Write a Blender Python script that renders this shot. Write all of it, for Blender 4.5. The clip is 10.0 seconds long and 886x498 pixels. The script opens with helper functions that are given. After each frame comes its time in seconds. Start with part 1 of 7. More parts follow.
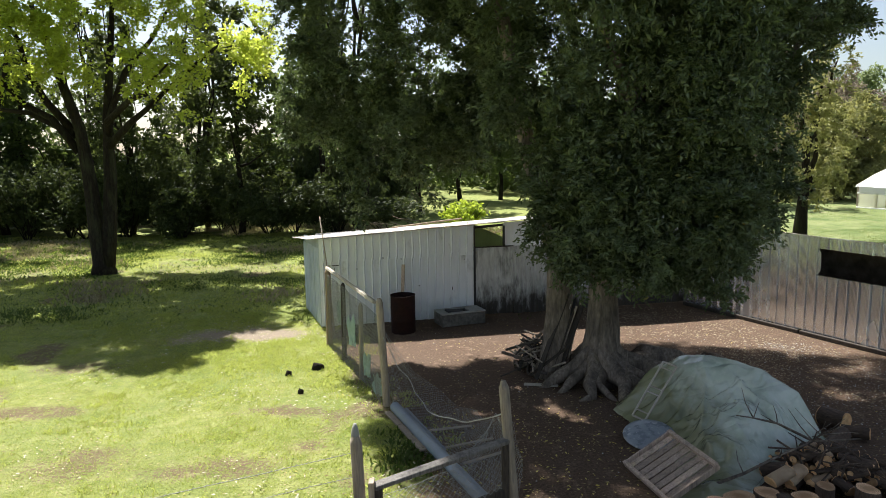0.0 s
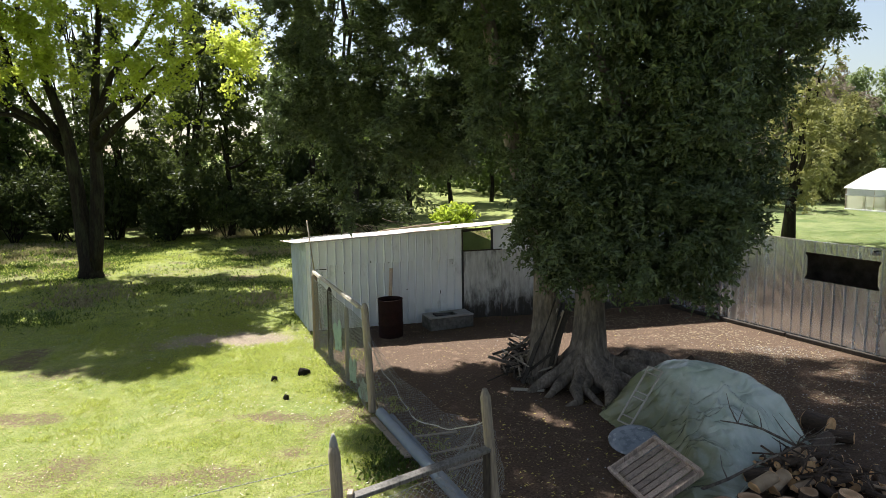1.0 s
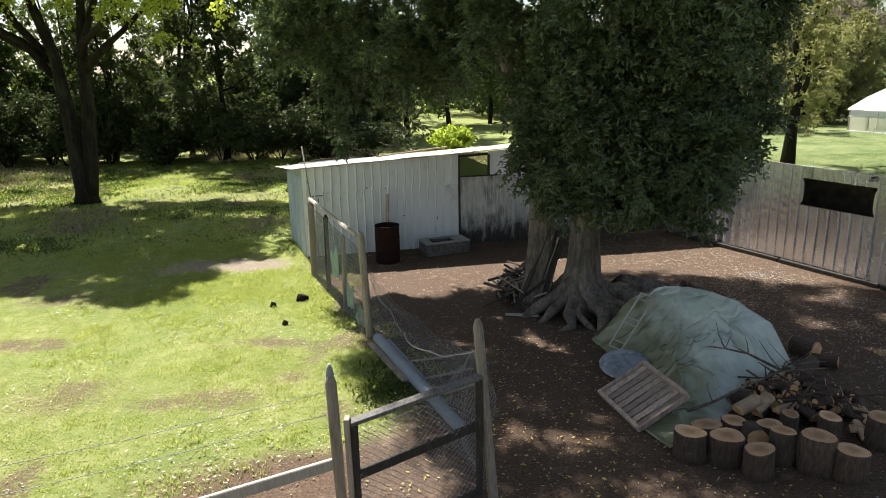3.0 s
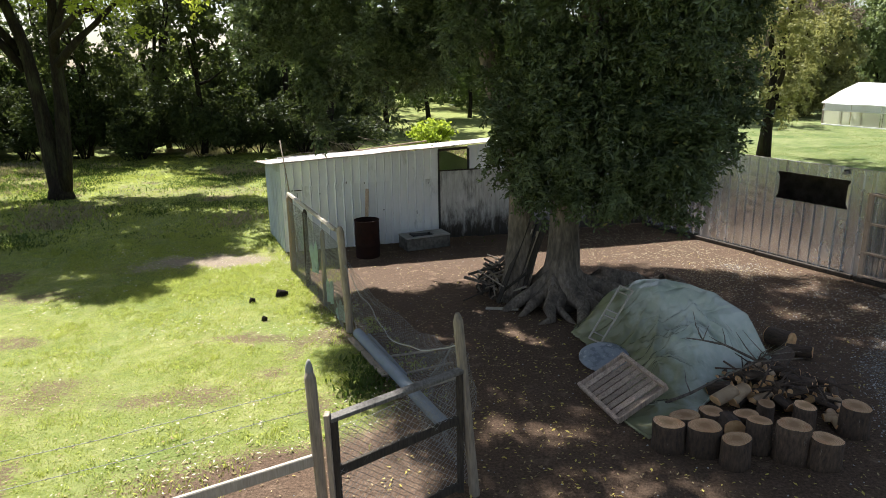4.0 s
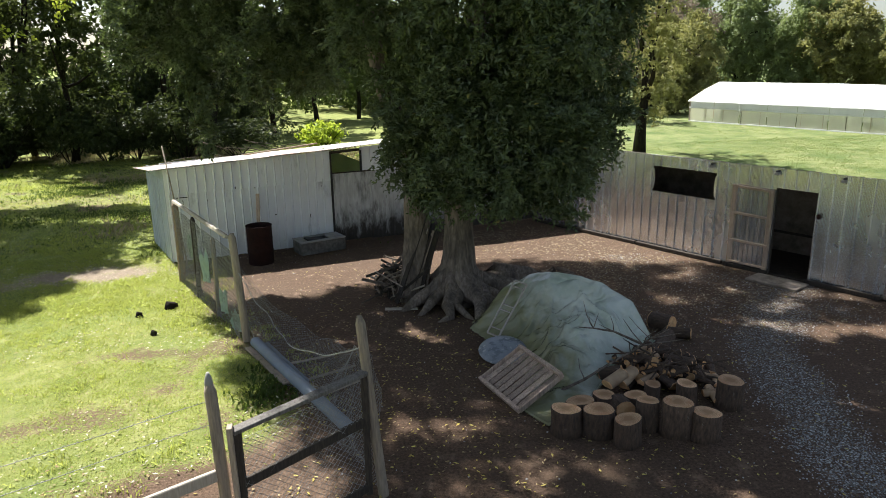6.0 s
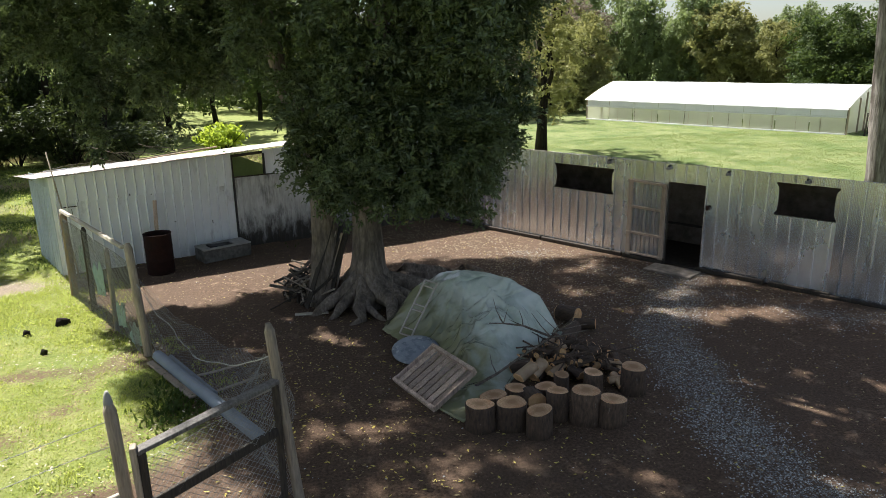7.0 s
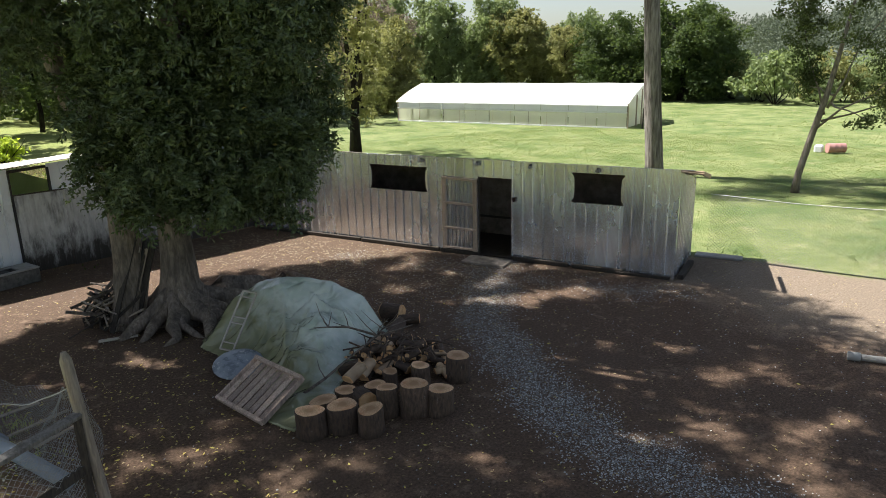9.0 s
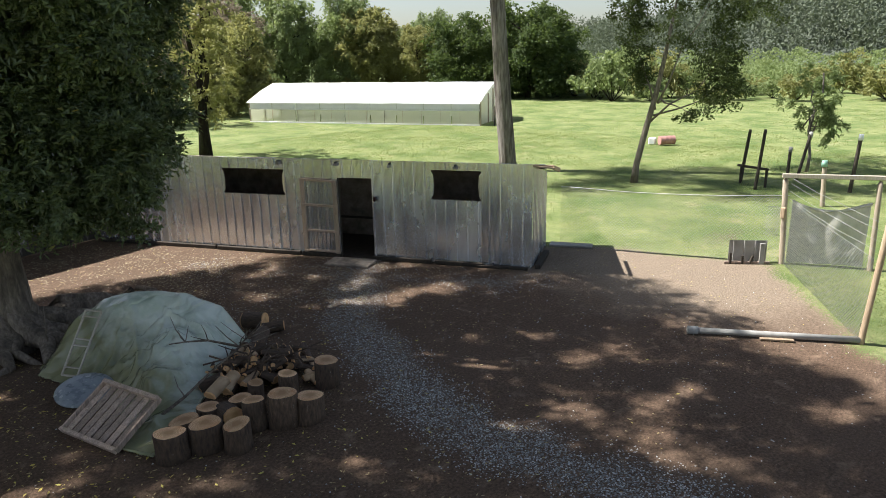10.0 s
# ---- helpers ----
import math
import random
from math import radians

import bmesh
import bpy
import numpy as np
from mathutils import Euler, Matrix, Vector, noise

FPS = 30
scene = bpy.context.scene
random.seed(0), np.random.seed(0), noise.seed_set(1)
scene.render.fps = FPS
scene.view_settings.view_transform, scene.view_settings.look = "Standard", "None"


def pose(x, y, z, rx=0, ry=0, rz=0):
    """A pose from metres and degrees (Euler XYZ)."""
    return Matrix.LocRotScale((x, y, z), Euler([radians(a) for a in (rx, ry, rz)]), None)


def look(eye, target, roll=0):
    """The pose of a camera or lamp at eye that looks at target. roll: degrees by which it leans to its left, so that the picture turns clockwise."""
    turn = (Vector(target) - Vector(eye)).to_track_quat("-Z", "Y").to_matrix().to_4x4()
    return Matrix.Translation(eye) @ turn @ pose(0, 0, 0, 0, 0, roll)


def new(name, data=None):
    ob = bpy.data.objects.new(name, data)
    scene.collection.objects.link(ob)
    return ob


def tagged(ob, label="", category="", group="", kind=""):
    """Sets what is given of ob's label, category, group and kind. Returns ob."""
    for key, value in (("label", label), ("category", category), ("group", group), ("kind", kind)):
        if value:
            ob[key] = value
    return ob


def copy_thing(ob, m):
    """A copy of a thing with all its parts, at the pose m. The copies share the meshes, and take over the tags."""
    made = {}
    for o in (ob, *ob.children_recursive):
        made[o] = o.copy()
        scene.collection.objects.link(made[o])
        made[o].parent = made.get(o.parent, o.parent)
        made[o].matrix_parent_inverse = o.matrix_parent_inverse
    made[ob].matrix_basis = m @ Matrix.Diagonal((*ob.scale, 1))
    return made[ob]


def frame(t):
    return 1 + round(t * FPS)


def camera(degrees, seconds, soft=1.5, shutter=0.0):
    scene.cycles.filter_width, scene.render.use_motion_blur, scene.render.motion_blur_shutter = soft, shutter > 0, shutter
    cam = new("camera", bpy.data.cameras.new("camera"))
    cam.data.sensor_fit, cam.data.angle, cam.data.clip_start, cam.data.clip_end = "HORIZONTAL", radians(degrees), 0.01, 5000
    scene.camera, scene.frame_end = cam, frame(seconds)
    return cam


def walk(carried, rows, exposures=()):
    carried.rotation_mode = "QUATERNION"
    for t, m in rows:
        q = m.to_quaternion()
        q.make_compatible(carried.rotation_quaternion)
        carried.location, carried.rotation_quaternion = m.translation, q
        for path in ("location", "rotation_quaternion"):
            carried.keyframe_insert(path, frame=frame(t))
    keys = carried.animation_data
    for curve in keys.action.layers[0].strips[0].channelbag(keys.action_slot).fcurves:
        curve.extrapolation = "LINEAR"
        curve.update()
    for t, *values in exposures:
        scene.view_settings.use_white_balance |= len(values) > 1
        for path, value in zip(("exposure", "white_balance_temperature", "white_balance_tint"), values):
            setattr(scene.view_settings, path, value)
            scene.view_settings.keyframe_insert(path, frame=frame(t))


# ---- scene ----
cam = camera(65.8, 10.0, soft=0.6)
PATH = [
    (0, (-0.073, -0.03, 4.314), (-0.108, 1.949, 4.023), -1.0),
    (0.5, (-0.015, 0.004, 4.331), (-0.04, 1.983, 4.044), -1.0),
    (1, (0.042, 0.024, 4.366), (0.029, 2.003, 4.078), -1.0),
    (1.5, (0.065, 0.036, 4.4), (0.053, 2.015, 4.111), -0.9),
    (1.7, (0.075, 0.041, 4.405), (0.062, 2.02, 4.115), -0.9),
    (1.8, (0.079, 0.044, 4.408), (0.067, 2.025, 4.135), -0.9),
    (1.9, (0.084, 0.046, 4.41), (0.071, 2.03, 4.158), -0.9),
    (2, (0.089, 0.049, 4.413), (0.076, 2.036, 4.181), -0.9),
    (2.1, (0.093, 0.046, 4.418), (0.08, 2.035, 4.21), -0.9),
    (2.2, (0.097, 0.042, 4.424), (0.084, 2.032, 4.225), -0.9),
    (2.3, (0.101, 0.039, 4.429), (0.089, 2.028, 4.224), -1.0),
    (2.4, (0.105, 0.035, 4.435), (0.093, 2.022, 4.208), -1.0),
    (2.5, (0.109, 0.032, 4.44), (0.097, 2.016, 4.186), -1.0),
    (2.6, (0.106, 0.03, 4.446), (0.094, 2.004, 4.126), -1.0),
    (2.7, (0.104, 0.028, 4.452), (0.091, 1.993, 4.081), -1.0),
    (2.8, (0.101, 0.026, 4.458), (0.089, 1.977, 4.017), -1.1),
    (2.9, (0.099, 0.024, 4.464), (0.086, 1.964, 3.978), -1.1),
    (3, (0.096, 0.022, 4.47), (0.083, 1.955, 3.959), -1.1),
    (3.2, (0.098, 0.024, 4.47), (0.085, 1.954, 3.946), -1.1),
    (4.5, (0.108, 0.039, 4.471), (0.218, 1.964, 3.94), -1.0),
    (5, (0.082, -0.003, 4.488), (0.262, 1.917, 3.955), -1.0),
    (6.5, (0.051, -0.015, 4.495), (0.517, 1.855, 3.961), -1.0),
    (7, (0.057, -0.019, 4.503), (0.661, 1.811, 3.966), -1.0),
    (7.5, (0.077, -0.054, 4.498), (0.809, 1.729, 3.963), -1.1),
    (8, (0.099, -0.084, 4.501), (0.95, 1.644, 3.963), -1.3),
    (8.5, (0.102, -0.063, 4.477), (1.06, 1.608, 3.94), -1.4),
    (9, (0.107, -0.062, 4.464), (1.17, 1.545, 3.927), -1.3),
    (9.5, (0.13, -0.047, 4.453), (1.356, 1.437, 3.912), -1.3),
    (10, (0.139, -0.022, 4.456), (1.507, 1.331, 3.909), -1.2),
]
walk(cam, [(t, look(eye, target, roll)) for t, eye, target, roll in PATH], [(0.0, 1.29), (10.0, 1.29)])

# ---- light ----
world = bpy.data.worlds.new("sky")
scene.world = world
world.use_nodes = True
wn = world.node_tree
sky = wn.nodes.new("ShaderNodeTexSky")
sky.sky_type = "NISHITA"
sky.sun_disc = False
SUN_TO = Vector((-0.508, 0.861, 0.0)).normalized()
SUN_ELEV = radians(53.5)
sky.sun_elevation = SUN_ELEV
sky.sun_rotation = math.atan2(SUN_TO.x, SUN_TO.y)
sky.dust_density = 1.3
sky.ozone_density = 1.0
bg = wn.nodes["Background"]
bg.inputs["Strength"].default_value = 0.059
haze = wn.nodes.new("ShaderNodeHueSaturation")
haze.inputs["Saturation"].default_value = 0.8
wn.links.new(sky.outputs[0], haze.inputs["Color"])
wn.links.new(haze.outputs[0], bg.inputs["Color"])
sun = new("sun", bpy.data.lights.new("sun", "SUN"))
sun.data.energy = 5.0
sun.data.angle = radians(0.55)
sun.data.color = (1.0, 0.975, 0.94)
to_sun = Vector((SUN_TO.x * math.cos(SUN_ELEV), SUN_TO.y * math.cos(SUN_ELEV), math.sin(SUN_ELEV)))
sun.matrix_world = look(to_sun * 60, (0, 0, 0))

# ---- materials ----
def node(nt, kind, **vals):
    n = nt.nodes.new(kind)
    for k, v in vals.items():
        n.inputs[k].default_value = v
    return n


def rgb(c):
    return (c[0], c[1], c[2], 1.0)


def mixrgb(nt, fac, a, b, mode="MIX"):
    m = nt.nodes.new("ShaderNodeMix")
    m.data_type = "RGBA"
    m.blend_type = mode
    for sock, v in ((0, fac), (6, a), (7, b)):
        if hasattr(v, "is_output"):
            nt.links.new(v, m.inputs[sock])
        else:
            m.inputs[sock].default_value = v if sock == 0 else rgb(v)
    return m.outputs[2]


def ramp(nt, src, lo, hi):
    r = nt.nodes.new("ShaderNodeMapRange")
    r.inputs["From Min"].default_value = lo
    r.inputs["From Max"].default_value = hi
    nt.links.new(src, r.inputs["Value"])
    return r.outputs[0]


def noise_tex(nt, vec, scale, detail=5.0, rough=0.6):
    n = node(nt, "ShaderNodeTexNoise", Scale=scale, Detail=detail, Roughness=rough)
    nt.links.new(vec, n.inputs["Vector"])
    return n.outputs["Fac"]


def coords(nt, stretch=(1, 1, 1), space="Object"):
    tc = nt.nodes.new("ShaderNodeTexCoord")
    mp = nt.nodes.new("ShaderNodeMapping")
    mp.inputs["Scale"].default_value = stretch
    nt.links.new(tc.outputs[space], mp.inputs["Vector"])
    return mp.outputs[0]


def surface(name, c1, c2, scale=12.0, rough=0.8, metal=0.0, bump=0.3, stain=None, stain_scale=1.5, stain_at=(0.5, 0.7),
            stretch=(1, 1, 1), vary=0.15, bump_scale=None, bump_depth=0.01, spec=0.5):
    m = bpy.data.materials.new(name)
    m.use_nodes = True
    nt = m.node_tree
    b = nt.nodes["Principled BSDF"]
    v = coords(nt, stretch)
    info = nt.nodes.new("ShaderNodeObjectInfo")
    off = nt.nodes.new("ShaderNodeVectorMath")
    off.operation = "MULTIPLY_ADD"
    nt.links.new(info.outputs["Random"], off.inputs[0])
    off.inputs[1].default_value = (31, 17, 23)
    nt.links.new(v, off.inputs[2])
    v = off.outputs[0]
    f = ramp(nt, noise_tex(nt, v, scale), 0.3, 0.7)
    col = mixrgb(nt, f, c1, c2)
    if stain:
        s = ramp(nt, noise_tex(nt, v, stain_scale, 6.0, 0.65), *stain_at)
        col = mixrgb(nt, s, col, stain)
    hsv = nt.nodes.new("ShaderNodeHueSaturation")
    val = nt.nodes.new("ShaderNodeMapRange")
    val.inputs["To Min"].default_value, val.inputs["To Max"].default_value = 1 - vary, 1 + vary
    nt.links.new(info.outputs["Random"], val.inputs["Value"])
    nt.links.new(val.outputs[0], hsv.inputs["Value"])
    nt.links.new(col, hsv.inputs["Color"])
    nt.links.new(hsv.outputs[0], b.inputs["Base Color"])
    b.inputs["Metallic"].default_value = metal
    b.inputs["Specular IOR Level"].default_value = spec
    rr = nt.nodes.new("ShaderNodeMapRange")
    rr.inputs["To Min"].default_value, rr.inputs["To Max"].default_value = max(rough - 0.12, 0.03), min(rough + 0.12, 1)
    nt.links.new(f, rr.inputs["Value"])
    nt.links.new(rr.outputs[0], b.inputs["Roughness"])
    if bump:
        bp = node(nt, "ShaderNodeBump", Strength=bump, Distance=bump_depth)
        nt.links.new(noise_tex(nt, v, bump_scale or scale * 2.5, 6.0), bp.inputs["Height"])
        nt.links.new(bp.outputs[0], b.inputs["Normal"])
    return m


def leafy(name, c1, c2, through_col, amount=0.4, gloss=0.45, odd=None, odd_at=0.93):
    """Leaves: each leaf its own tint, light shining through."""
    m = bpy.data.materials.new(name)
    m.use_nodes = True
    nt = m.node_tree
    b = nt.nodes["Principled BSDF"]
    geo = nt.nodes.new("ShaderNodeNewGeometry")
    rnd = geo.outputs["Random Per Island"]
    big = noise_tex(nt, coords(nt), 0.7, 2.0)
    col = mixrgb(nt, rnd, c1, c2)
    col = mixrgb(nt, ramp(nt, big, 0.35, 0.7), col, mixrgb(nt, 0.5, col, c2))
    if odd:
        col = mixrgb(nt, ramp(nt, rnd, odd_at, odd_at + 0.01), col, odd)
    nt.links.new(col, b.inputs["Base Color"])
    b.inputs["Roughness"].default_value = gloss
    b.inputs["Specular IOR Level"].default_value = 0.5 if gloss < 0.45 else 0.2
    t = nt.nodes.new("ShaderNodeBsdfTranslucent")
    nt.links.new(mixrgb(nt, rnd, through_col, mixrgb(nt, 0.5, c2, through_col)), t.inputs["Color"])
    mx = nt.nodes.new("ShaderNodeMixShader")
    mx.inputs[0].default_value = amount
    nt.links.new(b.outputs[0], mx.inputs[1])
    nt.links.new(t.outputs[0], mx.inputs[2])
    nt.links.new(mx.outputs[0], nt.nodes["Material Output"].inputs["Surface"])
    return m


ZINC = surface("galvanised_steel", (0.66, 0.685, 0.72), (0.84, 0.865, 0.90), 1.0, 0.22, 0.82, 0.04, (0.66, 0.68, 0.70), 0.6, (0.58, 1.0), (1, 1, 0.5), 0.12, 1.6, 0.03)
WHITE_TIN = surface("white_painted_tin", (0.78, 0.79, 0.80), (0.86, 0.87, 0.88), 5.0, 0.6, 0.0, 0.08, (0.36, 0.35, 0.33), 2.2, (0.60, 0.78), (1, 1, 0.4), 0.05)
ROOF_TIN = surface("weathered_roof_sheet", (0.42, 0.38, 0.34), (0.64, 0.60, 0.56), 6.0, 0.6, 0.2, 0.1, (0.24, 0.15, 0.09), 1.6, (0.46, 0.66), (1, 1, 1), 0.1)
WOOD_GREY = surface("weathered_grey_wood", (0.27, 0.215, 0.16), (0.46, 0.38, 0.29), 9.0, 0.85, 0.0, 0.4, (0.14, 0.12, 0.10), 2.0, (0.5, 0.75), (6, 6, 0.7), 0.15)
WOOD_SLATE = surface("slate_grey_weathered_wood", (0.11, 0.10, 0.088), (0.27, 0.25, 0.225), 9.0, 0.85, 0.0, 0.4, (0.06, 0.052, 0.045), 2.0, (0.5, 0.75), (6, 6, 0.7), 0.12)
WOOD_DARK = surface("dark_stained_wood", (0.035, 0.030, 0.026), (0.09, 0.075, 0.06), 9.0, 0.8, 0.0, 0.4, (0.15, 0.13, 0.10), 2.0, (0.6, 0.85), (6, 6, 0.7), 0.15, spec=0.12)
WOOD_BROWN = surface("raw_brown_wood", (0.27, 0.19, 0.12), (0.44, 0.33, 0.22), 9.0, 0.8, 0.0, 0.4, (0.18, 0.13, 0.09), 2.0, (0.5, 0.8), (6, 6, 0.7), 0.2)
WOOD_RED = surface("reddish_board_wood", (0.27, 0.195, 0.15), (0.52, 0.40, 0.32), 9.0, 0.85, 0.0, 0.4, (0.12, 0.09, 0.08), 2.5, (0.5, 0.8), (6, 6, 0.7), 0.38)
WOOD_PALE = surface("bleached_wood", (0.38, 0.33, 0.26), (0.56, 0.50, 0.41), 9.0, 0.8, 0.0, 0.35, (0.34, 0.30, 0.25), 2.0, (0.55, 0.8), (6, 6, 0.7), 0.1)
BARK_GREY = surface("grey_brown_bark", (0.13, 0.103, 0.080), (0.35, 0.285, 0.225), 7.0, 0.9, 0.0, 0.9, (0.09, 0.075, 0.06), 1.5, (0.45, 0.7), (3, 3, 0.8), 0.1, 9.0, 0.04, spec=0.12)
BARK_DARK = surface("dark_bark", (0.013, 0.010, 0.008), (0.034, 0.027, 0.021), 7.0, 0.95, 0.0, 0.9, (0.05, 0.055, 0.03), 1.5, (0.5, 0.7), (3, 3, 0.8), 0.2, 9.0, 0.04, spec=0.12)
BARK_EUC = surface("smooth_grey_bark", (0.075, 0.062, 0.055), (0.30, 0.27, 0.245), 5.0, 0.85, 0.0, 1.0, (0.07, 0.056, 0.048), 1.0, (0.48, 0.66), (3, 3, 0.35), 0.1, 9.0, 0.03, spec=0.12)
BARK_BROWN = surface("brown_young_bark", (0.10, 0.085, 0.070), (0.27, 0.23, 0.19), 8.0, 0.9, 0.0, 0.9, (0.24, 0.22, 0.19), 2.0, (0.55, 0.7), (3, 3, 0.6), 0.1, 9.0, 0.03, spec=0.12)
CUT_WOOD = surface("fresh_sawn_end_grain", (0.70, 0.36, 0.14), (0.90, 0.58, 0.30), 14.0, 0.8, 0.0, 0.3, (0.33, 0.19, 0.10), 3.0, (0.5, 0.8), (1, 1, 1), 0.2)
SPLIT_WOOD = surface("split_firewood", (0.36, 0.22, 0.12), (0.62, 0.45, 0.29), 10.0, 0.85, 0.0, 0.5, (0.25, 0.15, 0.09), 2.5, (0.5, 0.8), (1, 1, 1), 0.25)
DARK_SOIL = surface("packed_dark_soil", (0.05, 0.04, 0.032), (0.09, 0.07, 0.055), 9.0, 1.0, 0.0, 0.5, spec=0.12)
CONCRETE = surface("stained_concrete", (0.28, 0.27, 0.25), (0.42, 0.41, 0.38), 10.0, 0.9, 0.0, 0.4, (0.15, 0.14, 0.12), 2.5, (0.5, 0.75))
RUST = surface("rusty_dark_iron", (0.022, 0.012, 0.010), (0.046, 0.022, 0.018), 9.0, 0.8, 0.2, 0.3, (0.03, 0.02, 0.018), 2.0, (0.5, 0.8), spec=0.12)
RUST_LIGHT = surface("rust_orange_iron", (0.28, 0.13, 0.07), (0.40, 0.22, 0.13), 12.0, 0.85, 0.1, 0.3)
PVC = surface("blue_grey_plastic_pipe", (0.19, 0.23, 0.28), (0.28, 0.33, 0.39), 5.0, 0.55, 0.0, 0.03, (0.25, 0.26, 0.27), 2.0, (0.55, 0.85))
WIRE = surface("galvanised_wire", (0.19, 0.19, 0.185), (0.33, 0.33, 0.32), 20.0, 0.6, 0.0, 0.0)
WIRE_BRIGHT = surface("bright_strand_wire", (0.42, 0.42, 0.41), (0.60, 0.60, 0.58), 20.0, 0.5, 0.2, 0.0)
WOOD_TAN = surface("tan_weathered_wood", (0.40, 0.29, 0.21), (0.60, 0.47, 0.36), 9.0, 0.8, 0.0, 0.4, (0.24, 0.17, 0.12), 2.0, (0.55, 0.8), (6, 6, 0.7), 0.1)
# mossy concrete, with the trough's shaded sides put into the colour
MOSSY_SHADED = surface("mossy_shaded_concrete", (0.055, 0.052, 0.045), (0.20, 0.19, 0.17), 8.0, 0.95, 0.0, 0.4, (0.05, 0.05, 0.04), 3.0, (0.45, 0.7))
DIRTY_SLAB = surface("dirty_brown_slab", (0.22, 0.175, 0.14), (0.38, 0.32, 0.26), 8.0, 0.95, 0.0, 0.4, (0.10, 0.08, 0.06), 2.5, (0.45, 0.7))
PALE_BLUE_TIN = surface("pale_blue_painted_tin", (0.46, 0.52, 0.55), (0.58, 0.63, 0.65), 5.0, 0.55, 0.0, 0.08, (0.36, 0.39, 0.40), 1.6, (0.5, 0.8), (1, 1, 0.4), 0.06)
BLACK = surface("black_rubber", (0.012, 0.012, 0.012), (0.03, 0.03, 0.03), 10.0, 0.6, 0.0, 0.1)

def backlit(m, amount):
    """Lets light shine through a thin cloth."""
    nt = m.node_tree
    b = nt.nodes["Principled BSDF"]
    t = nt.nodes.new("ShaderNodeBsdfTranslucent")
    nt.links.new(b.inputs["Base Color"].links[0].from_socket, t.inputs["Color"])
    mx = nt.nodes.new("ShaderNodeMixShader")
    mx.inputs[0].default_value = amount
    nt.links.new(b.outputs[0], mx.inputs[1])
    nt.links.new(t.outputs[0], mx.inputs[2])
    nt.links.new(mx.outputs[0], nt.nodes["Material Output"].inputs["Surface"])


def grime_tin(name, clean, mid, grime):
    """Painted tin with splashed mould creeping up unevenly from its foot."""
    m = surface(name, clean, mid, 9.0, 0.7, 0.0, 0.1, (0.10, 0.09, 0.08), 3.4, (0.52, 0.70), (1, 1, 0.28), 0.05)
    nt = m.node_tree
    b = nt.nodes["Principled BSDF"]
    col = b.inputs["Base Color"].links[0].from_socket
    v = coords(nt)
    sep = nt.nodes.new("ShaderNodeSeparateXYZ")
    nt.links.new(v, sep.inputs[0])
    ma = nt.nodes.new("ShaderNodeMath")
    ma.operation = "MULTIPLY_ADD"
    nt.links.new(noise_tex(nt, coords(nt, (1, 1, 0.35)), 5.0, 8.0, 0.7), ma.inputs[0])
    ma.inputs[1].default_value = 2.4
    nt.links.new(sep.outputs["Z"], ma.inputs[2])
    nt.links.new(mixrgb(nt, ramp(nt, ma.outputs[0], 2.05, 1.45), col, grime), b.inputs["Base Color"])
    return m


DIRTY_TIN = grime_tin("grimy_painted_tin", (0.40, 0.39, 0.37), (0.64, 0.63, 0.61), (0.045, 0.038, 0.030))

# ---- builders ----
def part(name, bm, material, parent=None, label=""):
    me = bpy.data.meshes.new(name)
    if hasattr(bm, "to_mesh"):
        bm.to_mesh(me)
        bm.free()
    else:
        me = bm
    if not me.materials:
        me.materials.append(material)
    ob = new(name, me)
    if parent is not None:
        ob.parent = parent
    if label:
        ob["label"] = label
    return ob


def thing(name, m, label, category, group="", kind=""):
    e = new(name)
    e.empty_display_size = 0.2
    e.matrix_world = m
    return tagged(e, label, category, group, kind)


def box(sx, sy, sz, at=(0, 0, 0), rot=None, bevel=0.006, bm=None):
    """A box with its base centre at at; rot turns it about that point."""
    own = bmesh.new()
    bmesh.ops.create_cube(own, size=1.0)
    for v in own.verts:
        v.co = Vector((v.co.x * sx, v.co.y * sy, (v.co.z + 0.5) * sz))
    if bevel:
        bmesh.ops.bevel(own, geom=own.edges[:], offset=min(bevel, sx / 3, sy / 3, sz / 3), segments=1, affect="EDGES")
    m = Matrix.Translation(at) @ (rot or Matrix())
    own.transform(m)
    if bm is None:
        return own
    tmp = bpy.data.meshes.new("tmp")
    own.to_mesh(tmp)
    own.free()
    bm.from_mesh(tmp)
    bpy.data.meshes.remove(tmp)
    return bm


def beam(a, b, w, h, bevel=0.006, twist=0.0, bm=None):
    """A squared timber from a to b."""
    a, b = Vector(a), Vector(b)
    d = b - a
    q = d.to_track_quat("Z", "Y").to_matrix().to_4x4() @ Matrix.Rotation(twist, 4, "Z")
    return box(w, h, d.length, a, q, bevel, bm)


